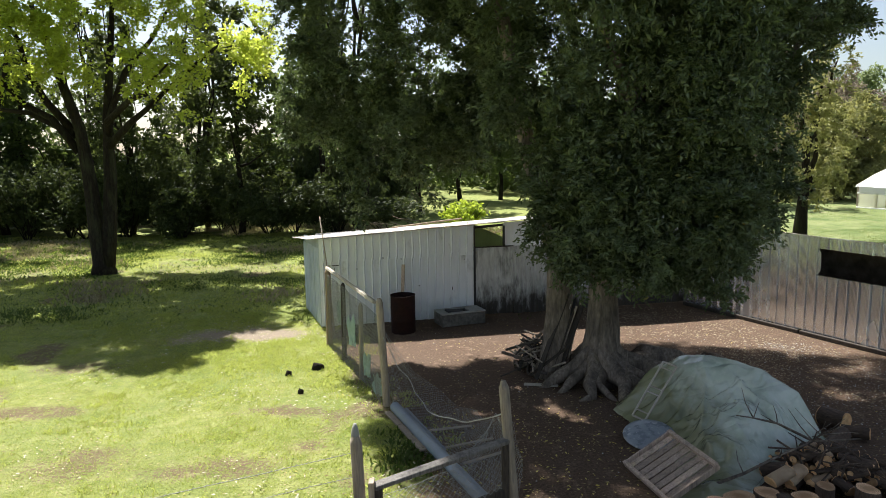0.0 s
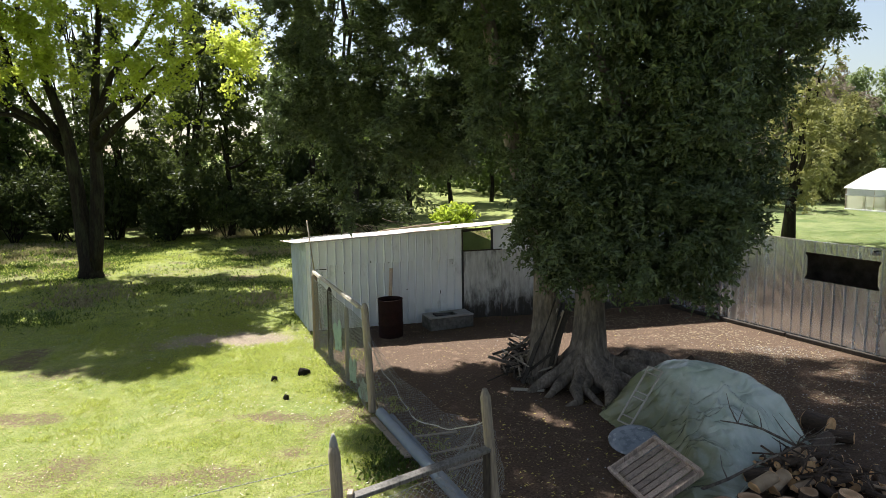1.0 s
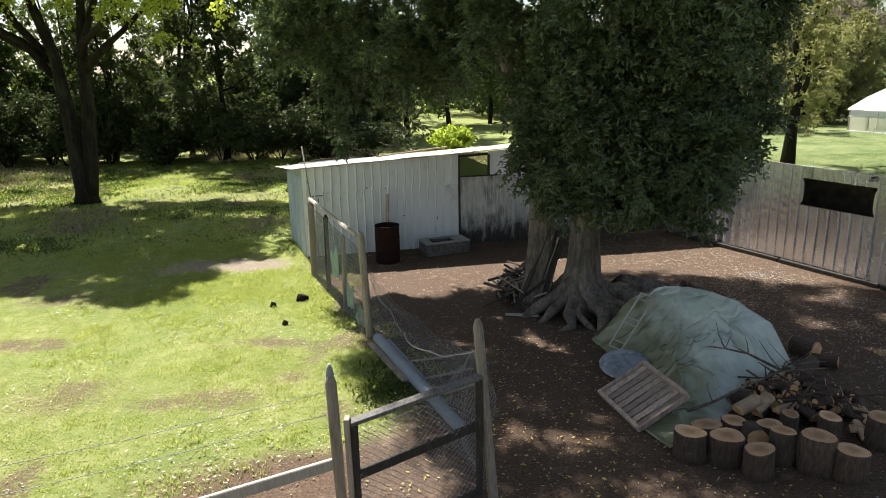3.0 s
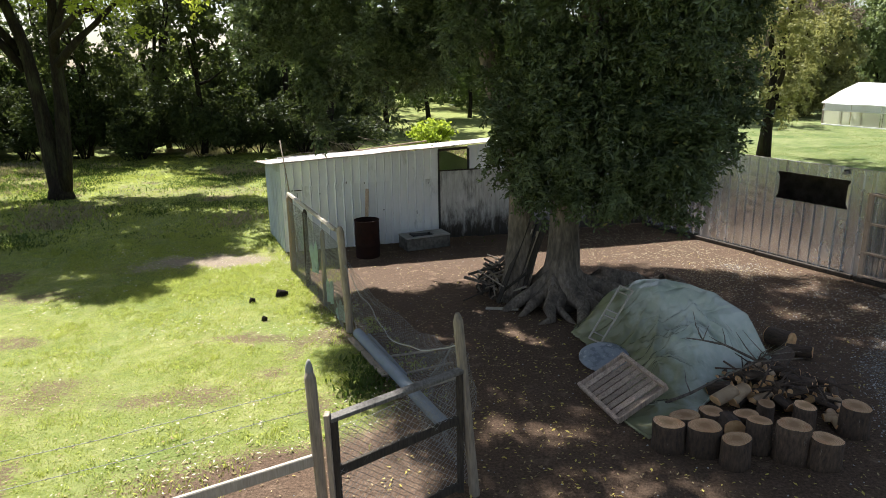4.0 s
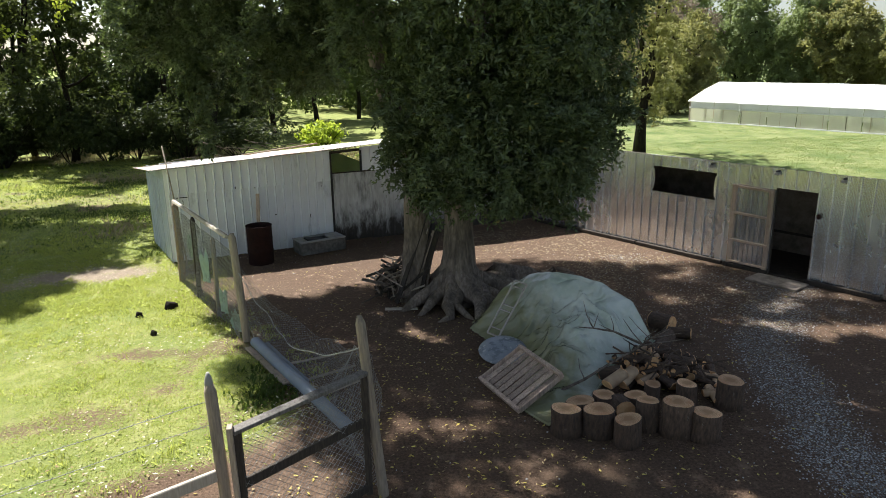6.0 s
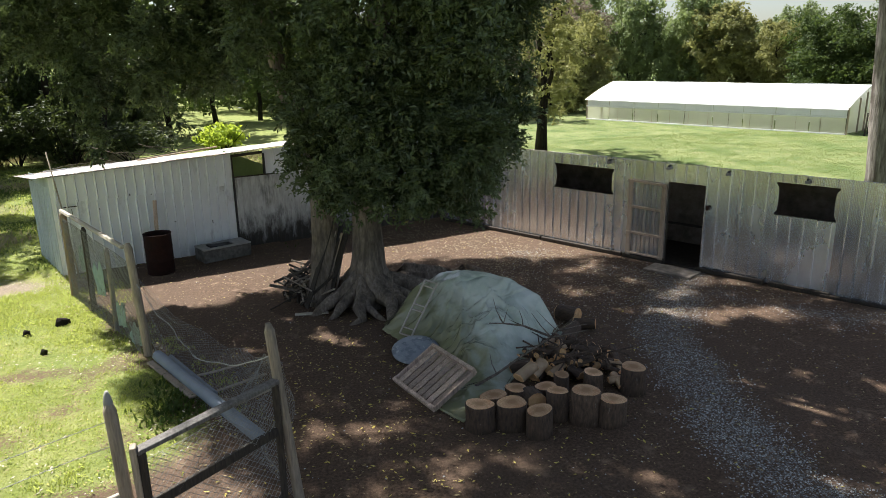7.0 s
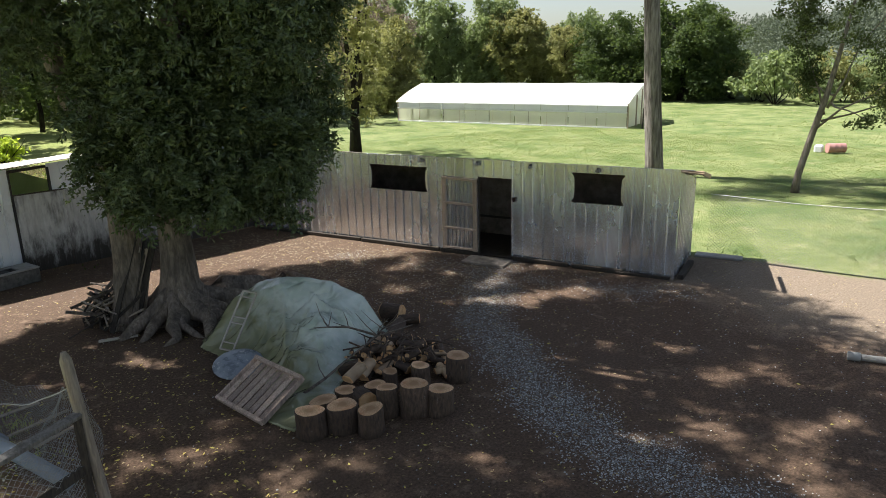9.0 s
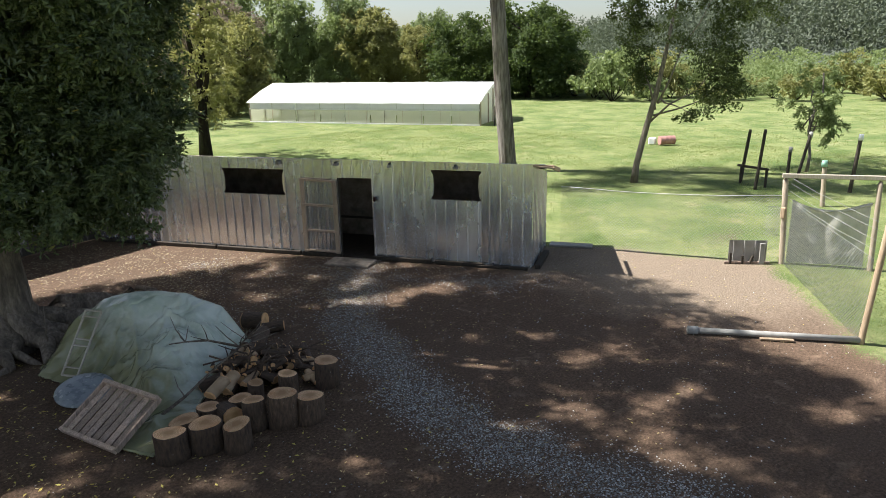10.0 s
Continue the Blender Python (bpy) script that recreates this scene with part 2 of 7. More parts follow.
def tube(points, radii, seg=10, bm=None, cap=True, rough=0.0, seed=0):
    """A round limb through points with a radius at each."""
    if bm is None:
        bm = bmesh.new()
    pts = [Vector(p) for p in points]
    rings = []
    side = Vector((1, 0, 0))
    for i, p in enumerate(pts):
        d = (pts[min(i + 1, len(pts) - 1)] - pts[max(i - 1, 0)]).normalized()
        u = side - d * side.dot(d)
        if u.length < 0.1:
            u = Vector((0, 1, 0)) - d * d.y
        u.normalize()
        w = d.cross(u)
        ring = []
        for k in range(seg):
            a = 2 * math.pi * k / seg
            r = radii[i]
            if rough:
                r *= 1 + rough * noise.noise((p + Vector((math.cos(a), math.sin(a), seed)) * 1.7) * 1.9)
            ring.append(bm.verts.new(p + (u * math.cos(a) + w * math.sin(a)) * r))
        rings.append(ring)
    for r0, r1 in zip(rings, rings[1:]):
        for k in range(seg):
            f = bm.faces.new((r0[k], r0[(k + 1) % seg], r1[(k + 1) % seg], r1[k]))
            f.smooth = True
    if cap:
        bm.faces.new(rings[0][::-1])
        bm.faces.new(rings[-1])
    return bm


def curve_pts(a, b, sag=0.0, n=8, wob=0.0, seed=0):
    a, b = Vector(a), Vector(b)
    out = []
    for i in range(n + 1):
        u = i / n
        p = a.lerp(b, u)
        p.z -= sag * 4 * u * (1 - u)
        if wob and 0 < i < n:
            p += Vector((noise.noise((seed, u * 4, 0)), noise.noise((seed, u * 4, 5)), noise.noise((seed, u * 4, 9)))) * wob
        out.append(p)
    return out


def mesh_np(name, verts, quads, material, smooth=False):
    """A mesh from arrays of vertices and four-sided faces."""
    me = bpy.data.meshes.new(name)
    n, q = len(verts), len(quads)
    me.vertices.add(n)
    me.vertices.foreach_set("co", np.ascontiguousarray(verts, dtype=np.float32).ravel())
    me.loops.add(q * 4)
    me.loops.foreach_set("vertex_index", np.ascontiguousarray(quads, dtype=np.int32).ravel())
    me.polygons.add(q)
    me.polygons.foreach_set("loop_start", np.arange(0, q * 4, 4, dtype=np.int32))
    me.polygons.foreach_set("use_smooth", np.full(q, smooth))
    me.update(calc_edges=True)
    me.materials.append(material)
    return me


def unit(v):
    return v / np.maximum(np.linalg.norm(v, axis=1, keepdims=True), 1e-6)


def leaves_mesh(name, centres, length, width, material, rng, droop=0.3, curl=0.25):
    """One small folded blade for each centre."""
    n = len(centres)
    d = rng.normal(size=(n, 3))
    d[:, 2] -= droop * 1.5
    d = unit(d)
    s = unit(np.cross(d, rng.normal(size=(n, 3))))
    nn = np.cross(d, s)
    ln = length * rng.uniform(0.6, 1.25, (n, 1))
    wd = width * rng.uniform(0.7, 1.2, (n, 1))
    base = centres - d * ln * 0.5
    tip = centres + d * ln * 0.5
    v = np.empty((n, 4, 3))
    v[:, 0] = base
    v[:, 1] = centres + s * wd * 0.5 + nn * wd * curl
    v[:, 2] = tip
    v[:, 3] = centres - s * wd * 0.5 + nn * wd * curl
    q = np.arange(n * 4).reshape(n, 4)
    return mesh_np(name, v.reshape(-1, 3), q, material)


def crown_points(lobes, clumps, per, clump_r, rng, shell=0.55, keep=None, gaps=None, sprays=0.0):
    """Leaf places: clumps near the skin of ellipsoid lobes (cx, cy, cz, rx, ry, rz)."""
    lobes = np.array(lobes, float)
    area = lobes[:, 3] * lobes[:, 4] + lobes[:, 3] * lobes[:, 5] + lobes[:, 4] * lobes[:, 5]
    pick = rng.choice(len(lobes), clumps, p=area / area.sum())
    d = unit(rng.normal(size=(clumps, 3)))
    r = shell + (1.02 - shell) * rng.uniform(0, 1, (clumps, 1)) ** 0.6
    c = lobes[pick, :3] + d * r * lobes[pick, 3:]
    if keep is not None:
        c = c[keep(c)]
    if gaps is not None:
        c = c[[noise.noise(Vector(p) * 0.75) + 0.5 * noise.noise(Vector(p) * 1.9) > gaps for p in c]]
    if sprays:
        tips = c[(rng.uniform(0, 1, len(c)) < sprays) & (c[:, 2] > 2.7)]
        more = [c]
        drift = rng.normal(size=(len(tips), 3)) * 0.10
        for k in range(1, 4):
            tips = tips + drift + np.array([0, 0, -0.26])
            more.append(tips[rng.uniform(0, 1, len(tips)) < 1 - 0.22 * k])
        c = np.concatenate(more)
    k = np.repeat(np.arange(len(c)), per)
    size = clump_r * rng.uniform(0.6, 1.35, (len(c), 1))[k]
    off = unit(rng.normal(size=(len(k), 3))) * rng.uniform(0, 1, (len(k), 1)) ** 0.5 * size
    off[:, 2] *= 0.75
    return c[k] + off


def bough_roots(lobes, count, rng, inner=0.5, outer=0.92, gaps=None, flat_=1.0):
    """Places on the lobes (cx, cy, cz, rx, ry, rz) where boughs end, and the way each points."""
    lobes = np.array(lobes, float)
    area = lobes[:, 3] * lobes[:, 4] + lobes[:, 3] * lobes[:, 5] + lobes[:, 4] * lobes[:, 5]
    pick = rng.choice(len(lobes), count, p=area / area.sum())
    d = unit(rng.normal(size=(count, 3)))
    c = lobes[pick, :3] + d * rng.uniform(inner, outer, (count, 1)) * lobes[pick, 3:]
    if gaps is not None:
        ok = np.array([noise.noise(Vector(p) * 0.75) + 0.5 * noise.noise(Vector(p) * 1.9) > gaps for p in c])
        c, d = c[ok], d[ok]
    d[:, 2] *= flat_
    return c, unit(d)


def spray_leaves(name, roots, ways, sprays, leaves, reach, length, width, material, rng, sag=0.35, fan=0.7):
    """Leafy twigs that fan out from each bough's end; the leaves stand in two rows along a twig and face the light."""
    n = len(roots) * sprays
    k = np.repeat(np.arange(len(roots)), sprays)
    d = unit(ways[k] + rng.normal(size=(n, 3)) * fan)
    L = reach * rng.uniform(0.5, 1.25, (n, 1))
    m = n * leaves
    j = np.repeat(np.arange(n), leaves)
    t = rng.uniform(0.05, 1, (m, 1)) ** 0.8
    down = np.array([0.0, 0.0, 1.0])
    p = roots[k][j] + d[j] * L[j] * t - down * sag * L[j] * t ** 2
    along_ = unit(d[j] - down * 2 * sag * t)
    side = unit(np.cross(along_, down) + rng.normal(size=(m, 3)) * 0.25)
    side *= np.where(rng.uniform(size=(m, 1)) < 0.5, -1.0, 1.0)
    ld = unit(along_ * 0.75 + side * 0.75 + rng.normal(size=(m, 3)) * 0.40 - down * 0.12 * sag)
    face = unit(down * 0.55 + ways[k][j] * 0.8 + rng.normal(size=(m, 3)) * 0.42)
    s_ = unit(np.cross(ld, face))
    nn = np.cross(s_, ld)
    p = p + rng.normal(size=(m, 3)) * reach * 0.05
    ln, wd = length * rng.uniform(0.6, 1.25, (m, 1)), width * rng.uniform(0.7, 1.2, (m, 1))
    v = np.empty((m, 4, 3))
    v[:, 0] = p
    v[:, 1] = p + ld * ln * 0.45 + s_ * wd * 0.5 + nn * wd * 0.22
    v[:, 2] = p + ld * ln
    v[:, 3] = p + ld * ln * 0.45 - s_ * wd * 0.5 + nn * wd * 0.22
    return mesh_np(name, v.reshape(-1, 3), np.arange(m * 4).reshape(m, 4), material)


# ---- ground ----
LATTICE = np.random.RandomState(4).uniform(-1, 1, (128, 128))


def vnoise(x, y, scale, octaves=3):
    """Smooth noise from -1 to 1 over the plan."""
    out, amp, tot = 0, 1.0, 0
    for o in range(octaves):
        u, w = np.asarray(x) * scale + 17.3 * o, np.asarray(y) * scale - 9.1 * o
        i, j = np.floor(u).astype(int), np.floor(w).astype(int)
        fu, fw = u - i, w - j
        fu, fw = fu * fu * (3 - 2 * fu), fw * fw * (3 - 2 * fw)
        g = lambda a, b: LATTICE[(i + a) % 128, (j + b) % 128]
        out = out + amp * ((g(0, 0) * (1 - fu) + g(1, 0) * fu) * (1 - fw) + (g(0, 1) * (1 - fu) + g(1, 1) * fu) * fw)
        tot, amp, scale = tot + amp, amp * 0.5, scale * 2
    return out / tot


YARD = [(-3.3, 16.4), (-2.35, 13.9), (-1.35, 11.2), (-0.75, 9.7), (-0.45, 8.4), (-1.3, 7.7), (-2.4, 7.3), (-2.9, 6.6), (-4.0, 4.5), (-6, -9), (9, -9), (10.9, 1.2),
        (11.7, 2.3), (13.3, 3.5), (15.1, 4.7), (14.6, 6.2), (13.8, 8.3), (13.0, 9.4), (7.8, 19.3), (4.5, 20.5), (-3.0, 18.6)]


def inside(x, y, poly):
    """Distance to the outline, positive inside."""
    x, y = np.asarray(x, float), np.asarray(y, float)
    best = np.full(x.shape, 1e9)
    odd = np.zeros(x.shape, bool)
    for (ax, ay), (bx, by) in zip(poly, poly[1:] + poly[:1]):
        dx, dy = bx - ax, by - ay
        t = np.clip(((x - ax) * dx + (y - ay) * dy) / (dx * dx + dy * dy), 0, 1)
        best = np.minimum(best, np.hypot(x - ax - t * dx, y - ay - t * dy))
        cross = (ay > y) != (by > y)
        with np.errstate(divide="ignore", invalid="ignore"):
            odd ^= cross & (x < (bx - ax) * (y - ay) / (by - ay + 1e-12) + ax)
    return np.where(odd, best, -best)


def spot(x, y, cx, cy, rx, ry):
    return np.clip(1.4 - np.hypot((x - cx) / rx, (y - cy) / ry), 0, 1)


def bare(x, y):
    """How bare the soil is: 1 in the yard, 0 in the grass."""
    d = inside(x, y, YARD) + 0.35 * vnoise(x, y, 0.9) + 0.12 * vnoise(x, y, 4.0)
    w = np.clip(d / 0.75 + 0.5, 0, 1)
    p = np.clip((vnoise(x + 40, y, 0.55, 4) - 0.36) * 4, 0, 0.6) * (np.asarray(y) < 34) * (np.asarray(x) < 6)
    p = np.maximum(p, np.clip((vnoise(x + 11, y + 7, 0.40, 4) - 0.10) * 3.0, 0, 0.42) * np.clip((np.asarray(y) - 17.5) / 3, 0, 1) * (np.asarray(y) < 36) * (np.asarray(x) < 5))
    for s in ((-5.0, 15.75, 1.7, 0.75), (-1.9, 6.5, 1.7, 0.9), (-0.9, 7.0, 0.9, 0.7), (-1.6, 7.2, 1.2, 0.6), (-1.2, 8.4, 0.6, 0.5), (-2.2, 9.5, 0.5, 0.3), (-5.4, 9.3, 0.8, 0.35), (-3.8, 8.7, 0.9, 0.35), (-8.0, 13.2, 1.0, 0.45), (-7.6, 13.4, 0.9, 0.5), (-5.5, 8.9, 1.0, 0.6), (-3.2, 8.8, 0.9, 0.5), (-6.3, 15.2, 1.1, 0.6), (16.5, 6.5, 1.3, 0.5), (-7.5, 9.4, 0.9, 0.4)):
        p = np.maximum(p, (0.9 if s[0] in (-5.0, -1.9, -0.9) else 0.55) * spot(x, y, *s) * np.clip(1.0 + 0.9 * vnoise(x, y, 2.6), 0, 1))
    return np.maximum(w, p)


TRACK = [(9.3, 11.6), (7.0, 9.1), (6.35, 7.6), (5.98, 6.55), (5.76, 5.51), (5.73, 4.65), (5.75, 3.96), (5.83, 3.52), (6.07, 2.2)]


def gravelly(x, y):
    """How thick the gravel lies on the track."""
    x, y = np.asarray(x, float), np.asarray(y, float)
    best = np.full(x.shape, 1e9)
    for (ax, ay), (bx, by) in zip(TRACK, TRACK[1:]):
        dx, dy = bx - ax, by - ay
        t = np.clip(((x - ax) * dx + (y - ay) * dy) / (dx * dx + dy * dy), 0, 1)
        best = np.minimum(best, np.hypot(x - ax - t * dx, y - ay - t * dy))
    g = np.clip(1.25 - best / 0.62 + 0.5 * vnoise(x, y, 1.6), 0, 1)
    front = np.clip(1.2 - np.abs((x - 7.4) * 0.886 + (y - 15.3) * 0.464 + 0.75) / 0.8, 0, 1) * (y > 7.5) * (y < 14.5) * 0.8
    return np.maximum(g, front * np.clip(0.5 + vnoise(x, y, 1.2), 0, 1)) * (inside(x, y, YARD) > 0)


def height(x, y):
    far = np.clip((np.hypot(x, y) - 40) / 60, 0, 1)
    yard = np.clip(inside(x, y, YARD) / 0.6 + 0.3, 0, 1)
    h = (0.018 * vnoise(x, y, 1.3) + 0.03 * vnoise(x, y, 0.35)) * (1 - 0.55 * yard)
    return h + far * 0.25 * vnoise(x, y, 0.05)


def steps():
    near = list(np.arange(-22, 34.01, 0.2))
    out, s = [], 0.25
    v = 34.0
    while v < 1600:
        s *= 1.12
        v += s
        out.append(v)
    left, s, v = [], 0.25, -22.0
    while v > -1600:
        s *= 1.12
        v -= s
        left.append(v)
    return np.array(left[::-1] + near + out)


def ground_material():
    m = bpy.data.materials.new("soil_grass_and_gravel")
    m.use_nodes = True
    nt = m.node_tree
    b = nt.nodes["Principled BSDF"]
    v = coords(nt)
    at_b = nt.nodes.new("ShaderNodeAttribute")
    at_b.attribute_name = "bare"
    at_g = nt.nodes.new("ShaderNodeAttribute")
    at_g.attribute_name = "gravel"
    n_fine = noise_tex(nt, v, 26.0, 6.0, 0.7)
    n_mid = noise_tex(nt, v, 3.2, 6.0, 0.65)
    n_big = noise_tex(nt, v, 0.5, 4.0)
    soil = mixrgb(nt, ramp(nt, n_fine, 0.3, 0.7), (0.042, 0.027, 0.018), (0.205, 0.134, 0.090))
    soil = mixrgb(nt, ramp(nt, n_mid, 0.56, 0.85), soil, (0.36, 0.252, 0.172))
    soil = mixrgb(nt, ramp(nt, n_big, 0.45, 0.7), soil, mixrgb(nt, 0.45, soil, (0.12, 0.084, 0.060)))
    speck = node(nt, "ShaderNodeTexVoronoi", Scale=24.0)
    nt.links.new(v, speck.inputs["Vector"])
    soil = mixrgb(nt, ramp(nt, speck.outputs["Distance"], 0.10, 0.05), soil, (0.34, 0.27, 0.19))
    # paler soil: a dry patch by the shed plus sunlight put into the colour
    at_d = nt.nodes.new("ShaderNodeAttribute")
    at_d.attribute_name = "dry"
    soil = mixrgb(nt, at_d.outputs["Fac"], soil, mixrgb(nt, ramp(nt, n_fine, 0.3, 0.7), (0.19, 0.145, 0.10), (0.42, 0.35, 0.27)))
    turf = mixrgb(nt, ramp(nt, n_fine, 0.3, 0.7), (0.14, 0.170, 0.036), (0.268, 0.295, 0.075))
    turf = mixrgb(nt, ramp(nt, n_mid, 0.42, 0.72), turf, (0.34, 0.345, 0.14))
    turf = mixrgb(nt, ramp(nt, n_big, 0.42, 0.68), turf, mixrgb(nt, 0.55, turf, (0.13, 0.19, 0.05)))
    turf = mixrgb(nt, ramp(nt, noise_tex(nt, v, 7.0, 5.0, 0.7), 0.54, 0.70), turf, mixrgb(nt, 0.6, turf, (0.06, 0.10, 0.018)))
    turf = mixrgb(nt, ramp(nt, noise_tex(nt, v, 11.0, 4.0, 0.7), 0.62, 0.72), turf, (0.30, 0.24, 0.13))
    at_f = nt.nodes.new("ShaderNodeAttribute")
    at_f.attribute_name = "meadow"
    meadow = mixrgb(nt, ramp(nt, n_fine, 0.3, 0.7), (0.125, 0.155, 0.055), (0.235, 0.268, 0.105))
    meadow = mixrgb(nt, ramp(nt, n_mid, 0.45, 0.75), meadow, (0.285, 0.295, 0.130))
    meadow = mixrgb(nt, ramp(nt, n_big, 0.42, 0.62), meadow, mixrgb(nt, 0.8, meadow, (0.08, 0.13, 0.035)))
    meadow = mixrgb(nt, ramp(nt, noise_tex(nt, v, 0.9, 6.0, 0.7), 0.56, 0.70), meadow, mixrgb(nt, 0.6, meadow, (0.38, 0.33, 0.19)))
    turf = mixrgb(nt, at_f.outputs["Fac"], turf, meadow)
    add = nt.nodes.new("ShaderNodeMath")
    add.operation = "ADD"
    sub = nt.nodes.new("ShaderNodeMath")
    sub.operation = "MULTIPLY_ADD"
    nt.links.new(n_fine, sub.inputs[0])
    sub.inputs[1].default_value, sub.inputs[2].default_value = 2.4, -1.2
    nt.links.new(at_b.outputs["Fac"], add.inputs[0])
    nt.links.new(sub.outputs[0], add.inputs[1])
    col = mixrgb(nt, ramp(nt, add.outputs[0], 0.35, 0.65), turf, soil)
    vor = node(nt, "ShaderNodeTexVoronoi", Scale=38.0)
    nt.links.new(v, vor.inputs["Vector"])
    stone = mixrgb(nt, vor.outputs["Color"], (0.12, 0.115, 0.105), (0.29, 0.28, 0.26))
    gm = nt.nodes.new("ShaderNodeMath")
    gm.operation = "MULTIPLY"
    nt.links.new(ramp(nt, vor.outputs["Distance"], 0.55, 0.35), gm.inputs[0])
    nt.links.new(at_g.outputs["Fac"], gm.inputs[1])
    col = mixrgb(nt, ramp(nt, gm.outputs[0], 0.35, 0.6), col, stone)
    nt.links.new(col, b.inputs["Base Color"])
    b.inputs["Roughness"].default_value = 0.95
    b.inputs["Specular IOR Level"].default_value = 0.2
    bp = node(nt, "ShaderNodeBump", Strength=0.9, Distance=0.04)
    nt.links.new(n_fine, bp.inputs["Height"])
    nt.links.new(bp.outputs[0], b.inputs["Normal"])
    return m


GX, GY = np.meshgrid(steps(), steps(), indexing="ij")
gz_h = height(GX, GY)
ni, nj = GX.shape
idx = np.arange(ni * nj).reshape(ni, nj)
gq = np.stack([idx[:-1, :-1], idx[1:, :-1], idx[1:, 1:], idx[:-1, 1:]], -1).reshape(-1, 4)
gm_ = mesh_np("ground", np.stack([GX, GY, gz_h], -1).reshape(-1, 3), gq, ground_material(), True)
# 'dry' marks the trodden patch, and paints the sunlit right yard end paler
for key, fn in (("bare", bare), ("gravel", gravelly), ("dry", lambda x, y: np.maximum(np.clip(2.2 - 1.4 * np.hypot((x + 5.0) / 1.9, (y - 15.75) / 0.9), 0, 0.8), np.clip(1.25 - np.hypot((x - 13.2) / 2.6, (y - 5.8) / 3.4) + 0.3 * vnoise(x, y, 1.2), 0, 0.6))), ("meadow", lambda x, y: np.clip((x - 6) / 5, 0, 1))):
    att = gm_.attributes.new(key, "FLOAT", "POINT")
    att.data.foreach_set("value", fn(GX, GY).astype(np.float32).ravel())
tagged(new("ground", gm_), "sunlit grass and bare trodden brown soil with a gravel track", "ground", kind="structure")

# ---- sheet metal ----
def ribbed(x0, x1, z0, top, y=0.0, pitch=0.24, rib=0.022, thick=0.004, phase=0.0, fine=0):
    """An upright ribbed sheet in the plane y, its top edge at top(x); ribs stand towards -y."""
    xs = [(x0, 0)]
    k = math.floor((x0 - phase) / pitch)
    while True:
        c = phase + k * pitch
        k += 1
        if c > x1:
            break
        for dx, r in ((-0.020, 0), (-0.012, 0.8), (-0.005, 1.0), (0.005, 1.0), (0.012, 0.8), (0.020, 0)):
            if x0 < c + dx < x1:
                xs.append((c + dx, r))
        if fine:
            for j in range(1, fine):
                c2 = c + pitch * j / fine
                for dx, r in ((-0.010, 0), (0, 0.035), (0.010, 0)):
                    if x0 < c2 + dx < x1:
                        xs.append((c2 + dx, r))
    xs.append((x1, 0))
    xs.sort()
    bm = bmesh.new()
    rows_ = []
    for side in (0, thick):
        lo = [bm.verts.new((x, y - r * rib + side, z0)) for x, r in xs]
        hi = [bm.verts.new((x, y - r * rib + side, top(x))) for x, r in xs]
        rows_.append((lo, hi))
    n = len(xs)
    for i in range(n - 1):
        (a, b), (c, d) = rows_
        bm.faces.new((a[i], a[i + 1], b[i + 1], b[i]))
        bm.faces.new((c[i + 1], c[i], d[i], d[i + 1]))
        bm.faces.new((b[i], b[i + 1], d[i + 1], d[i]))
        bm.faces.new((a[i + 1], a[i], c[i], c[i + 1]))
    (a, b), (c, d) = rows_
    bm.faces.new((a[0], b[0], d[0], c[0]))
    bm.faces.new((a[-1], c[-1], d[-1], b[-1]))
    return bm


def wavy_roof(width, depth, pitch=0.076, amp=0.011, thick=0.004, seed=0):
    """A corrugated roof sheet, waves running down the depth."""
    bm = bmesh.new()
    n = int(width / pitch * 4)
    m_ = 6
    rows_ = []
    for side in (0, -thick):
        grid = []
        for i in range(n + 1):
            x = width * i / n
            z = amp * math.sin(2 * math.pi * x / pitch)
            grid.append([bm.verts.new((x, depth * j / m_ + 0.012 * noise.noise((x * 3, seed, 1)) * (j in (0, m_)), z + side + 0.010 * noise.noise((x * 1.3, j * 0.8, seed)))) for j in range(m_ + 1)])
        rows_.append(grid)
    for i in range(n):
        for j in range(m_):
            g = rows_[0]
            bm.faces.new((g[i][j], g[i + 1][j], g[i + 1][j + 1], g[i][j + 1])).smooth = True
            g = rows_[1]
            bm.faces.new((g[i][j + 1], g[i + 1][j + 1], g[i + 1][j], g[i][j])).smooth = True
    for j_, flip in ((0, False), (m_, True)):
        for i in range(n):
            f = (rows_[0][i][j_], rows_[1][i][j_], rows_[1][i + 1][j_], rows_[0][i + 1][j_])
            bm.faces.new(f[::-1] if flip else f)
    return bm


# ---- galvanised coop ----
COOP_L, COOP_R, COOP_D, COOP_H = -3.1, 8.12, 1.98, 2.25
coop = thing("chicken_coop", pose(7.58, 15.62, 0, 0, 0, -62.3), "long galvanised corrugated metal chicken coop with open windows and doorway", "coop")
flat = lambda z: (lambda x: z)


def coop_sheet(x0, x1, z0, z1, **k):
    return part("wall_sheet", ribbed(x0, x1, z0, flat(z1), pitch=0.24, rib=0.040, fine=9, **k), ZINC, coop)


edges = [COOP_L, -2.2, -1.3, -0.35, 0.55]
for a, b in zip(edges, edges[1:]):
    coop_sheet(a + 0.002, b, 0.03, COOP_H)
coop_sheet(0.552, 0.75, 0.03, COOP_H)
coop_sheet(0.75, 2.39, 0.03, 1.395)
coop_sheet(0.75, 2.39, 1.995, COOP_H)
coop_sheet(2.39, 2.80, 0.03, COOP_H)
coop_sheet(2.80, 3.71, 0.03, COOP_H)
coop_sheet(3.71, 4.53, 1.85, COOP_H)
for a, b in ((4.53, 5.22), (5.222, 5.92)):
    coop_sheet(a, b, 0.03, COOP_H)
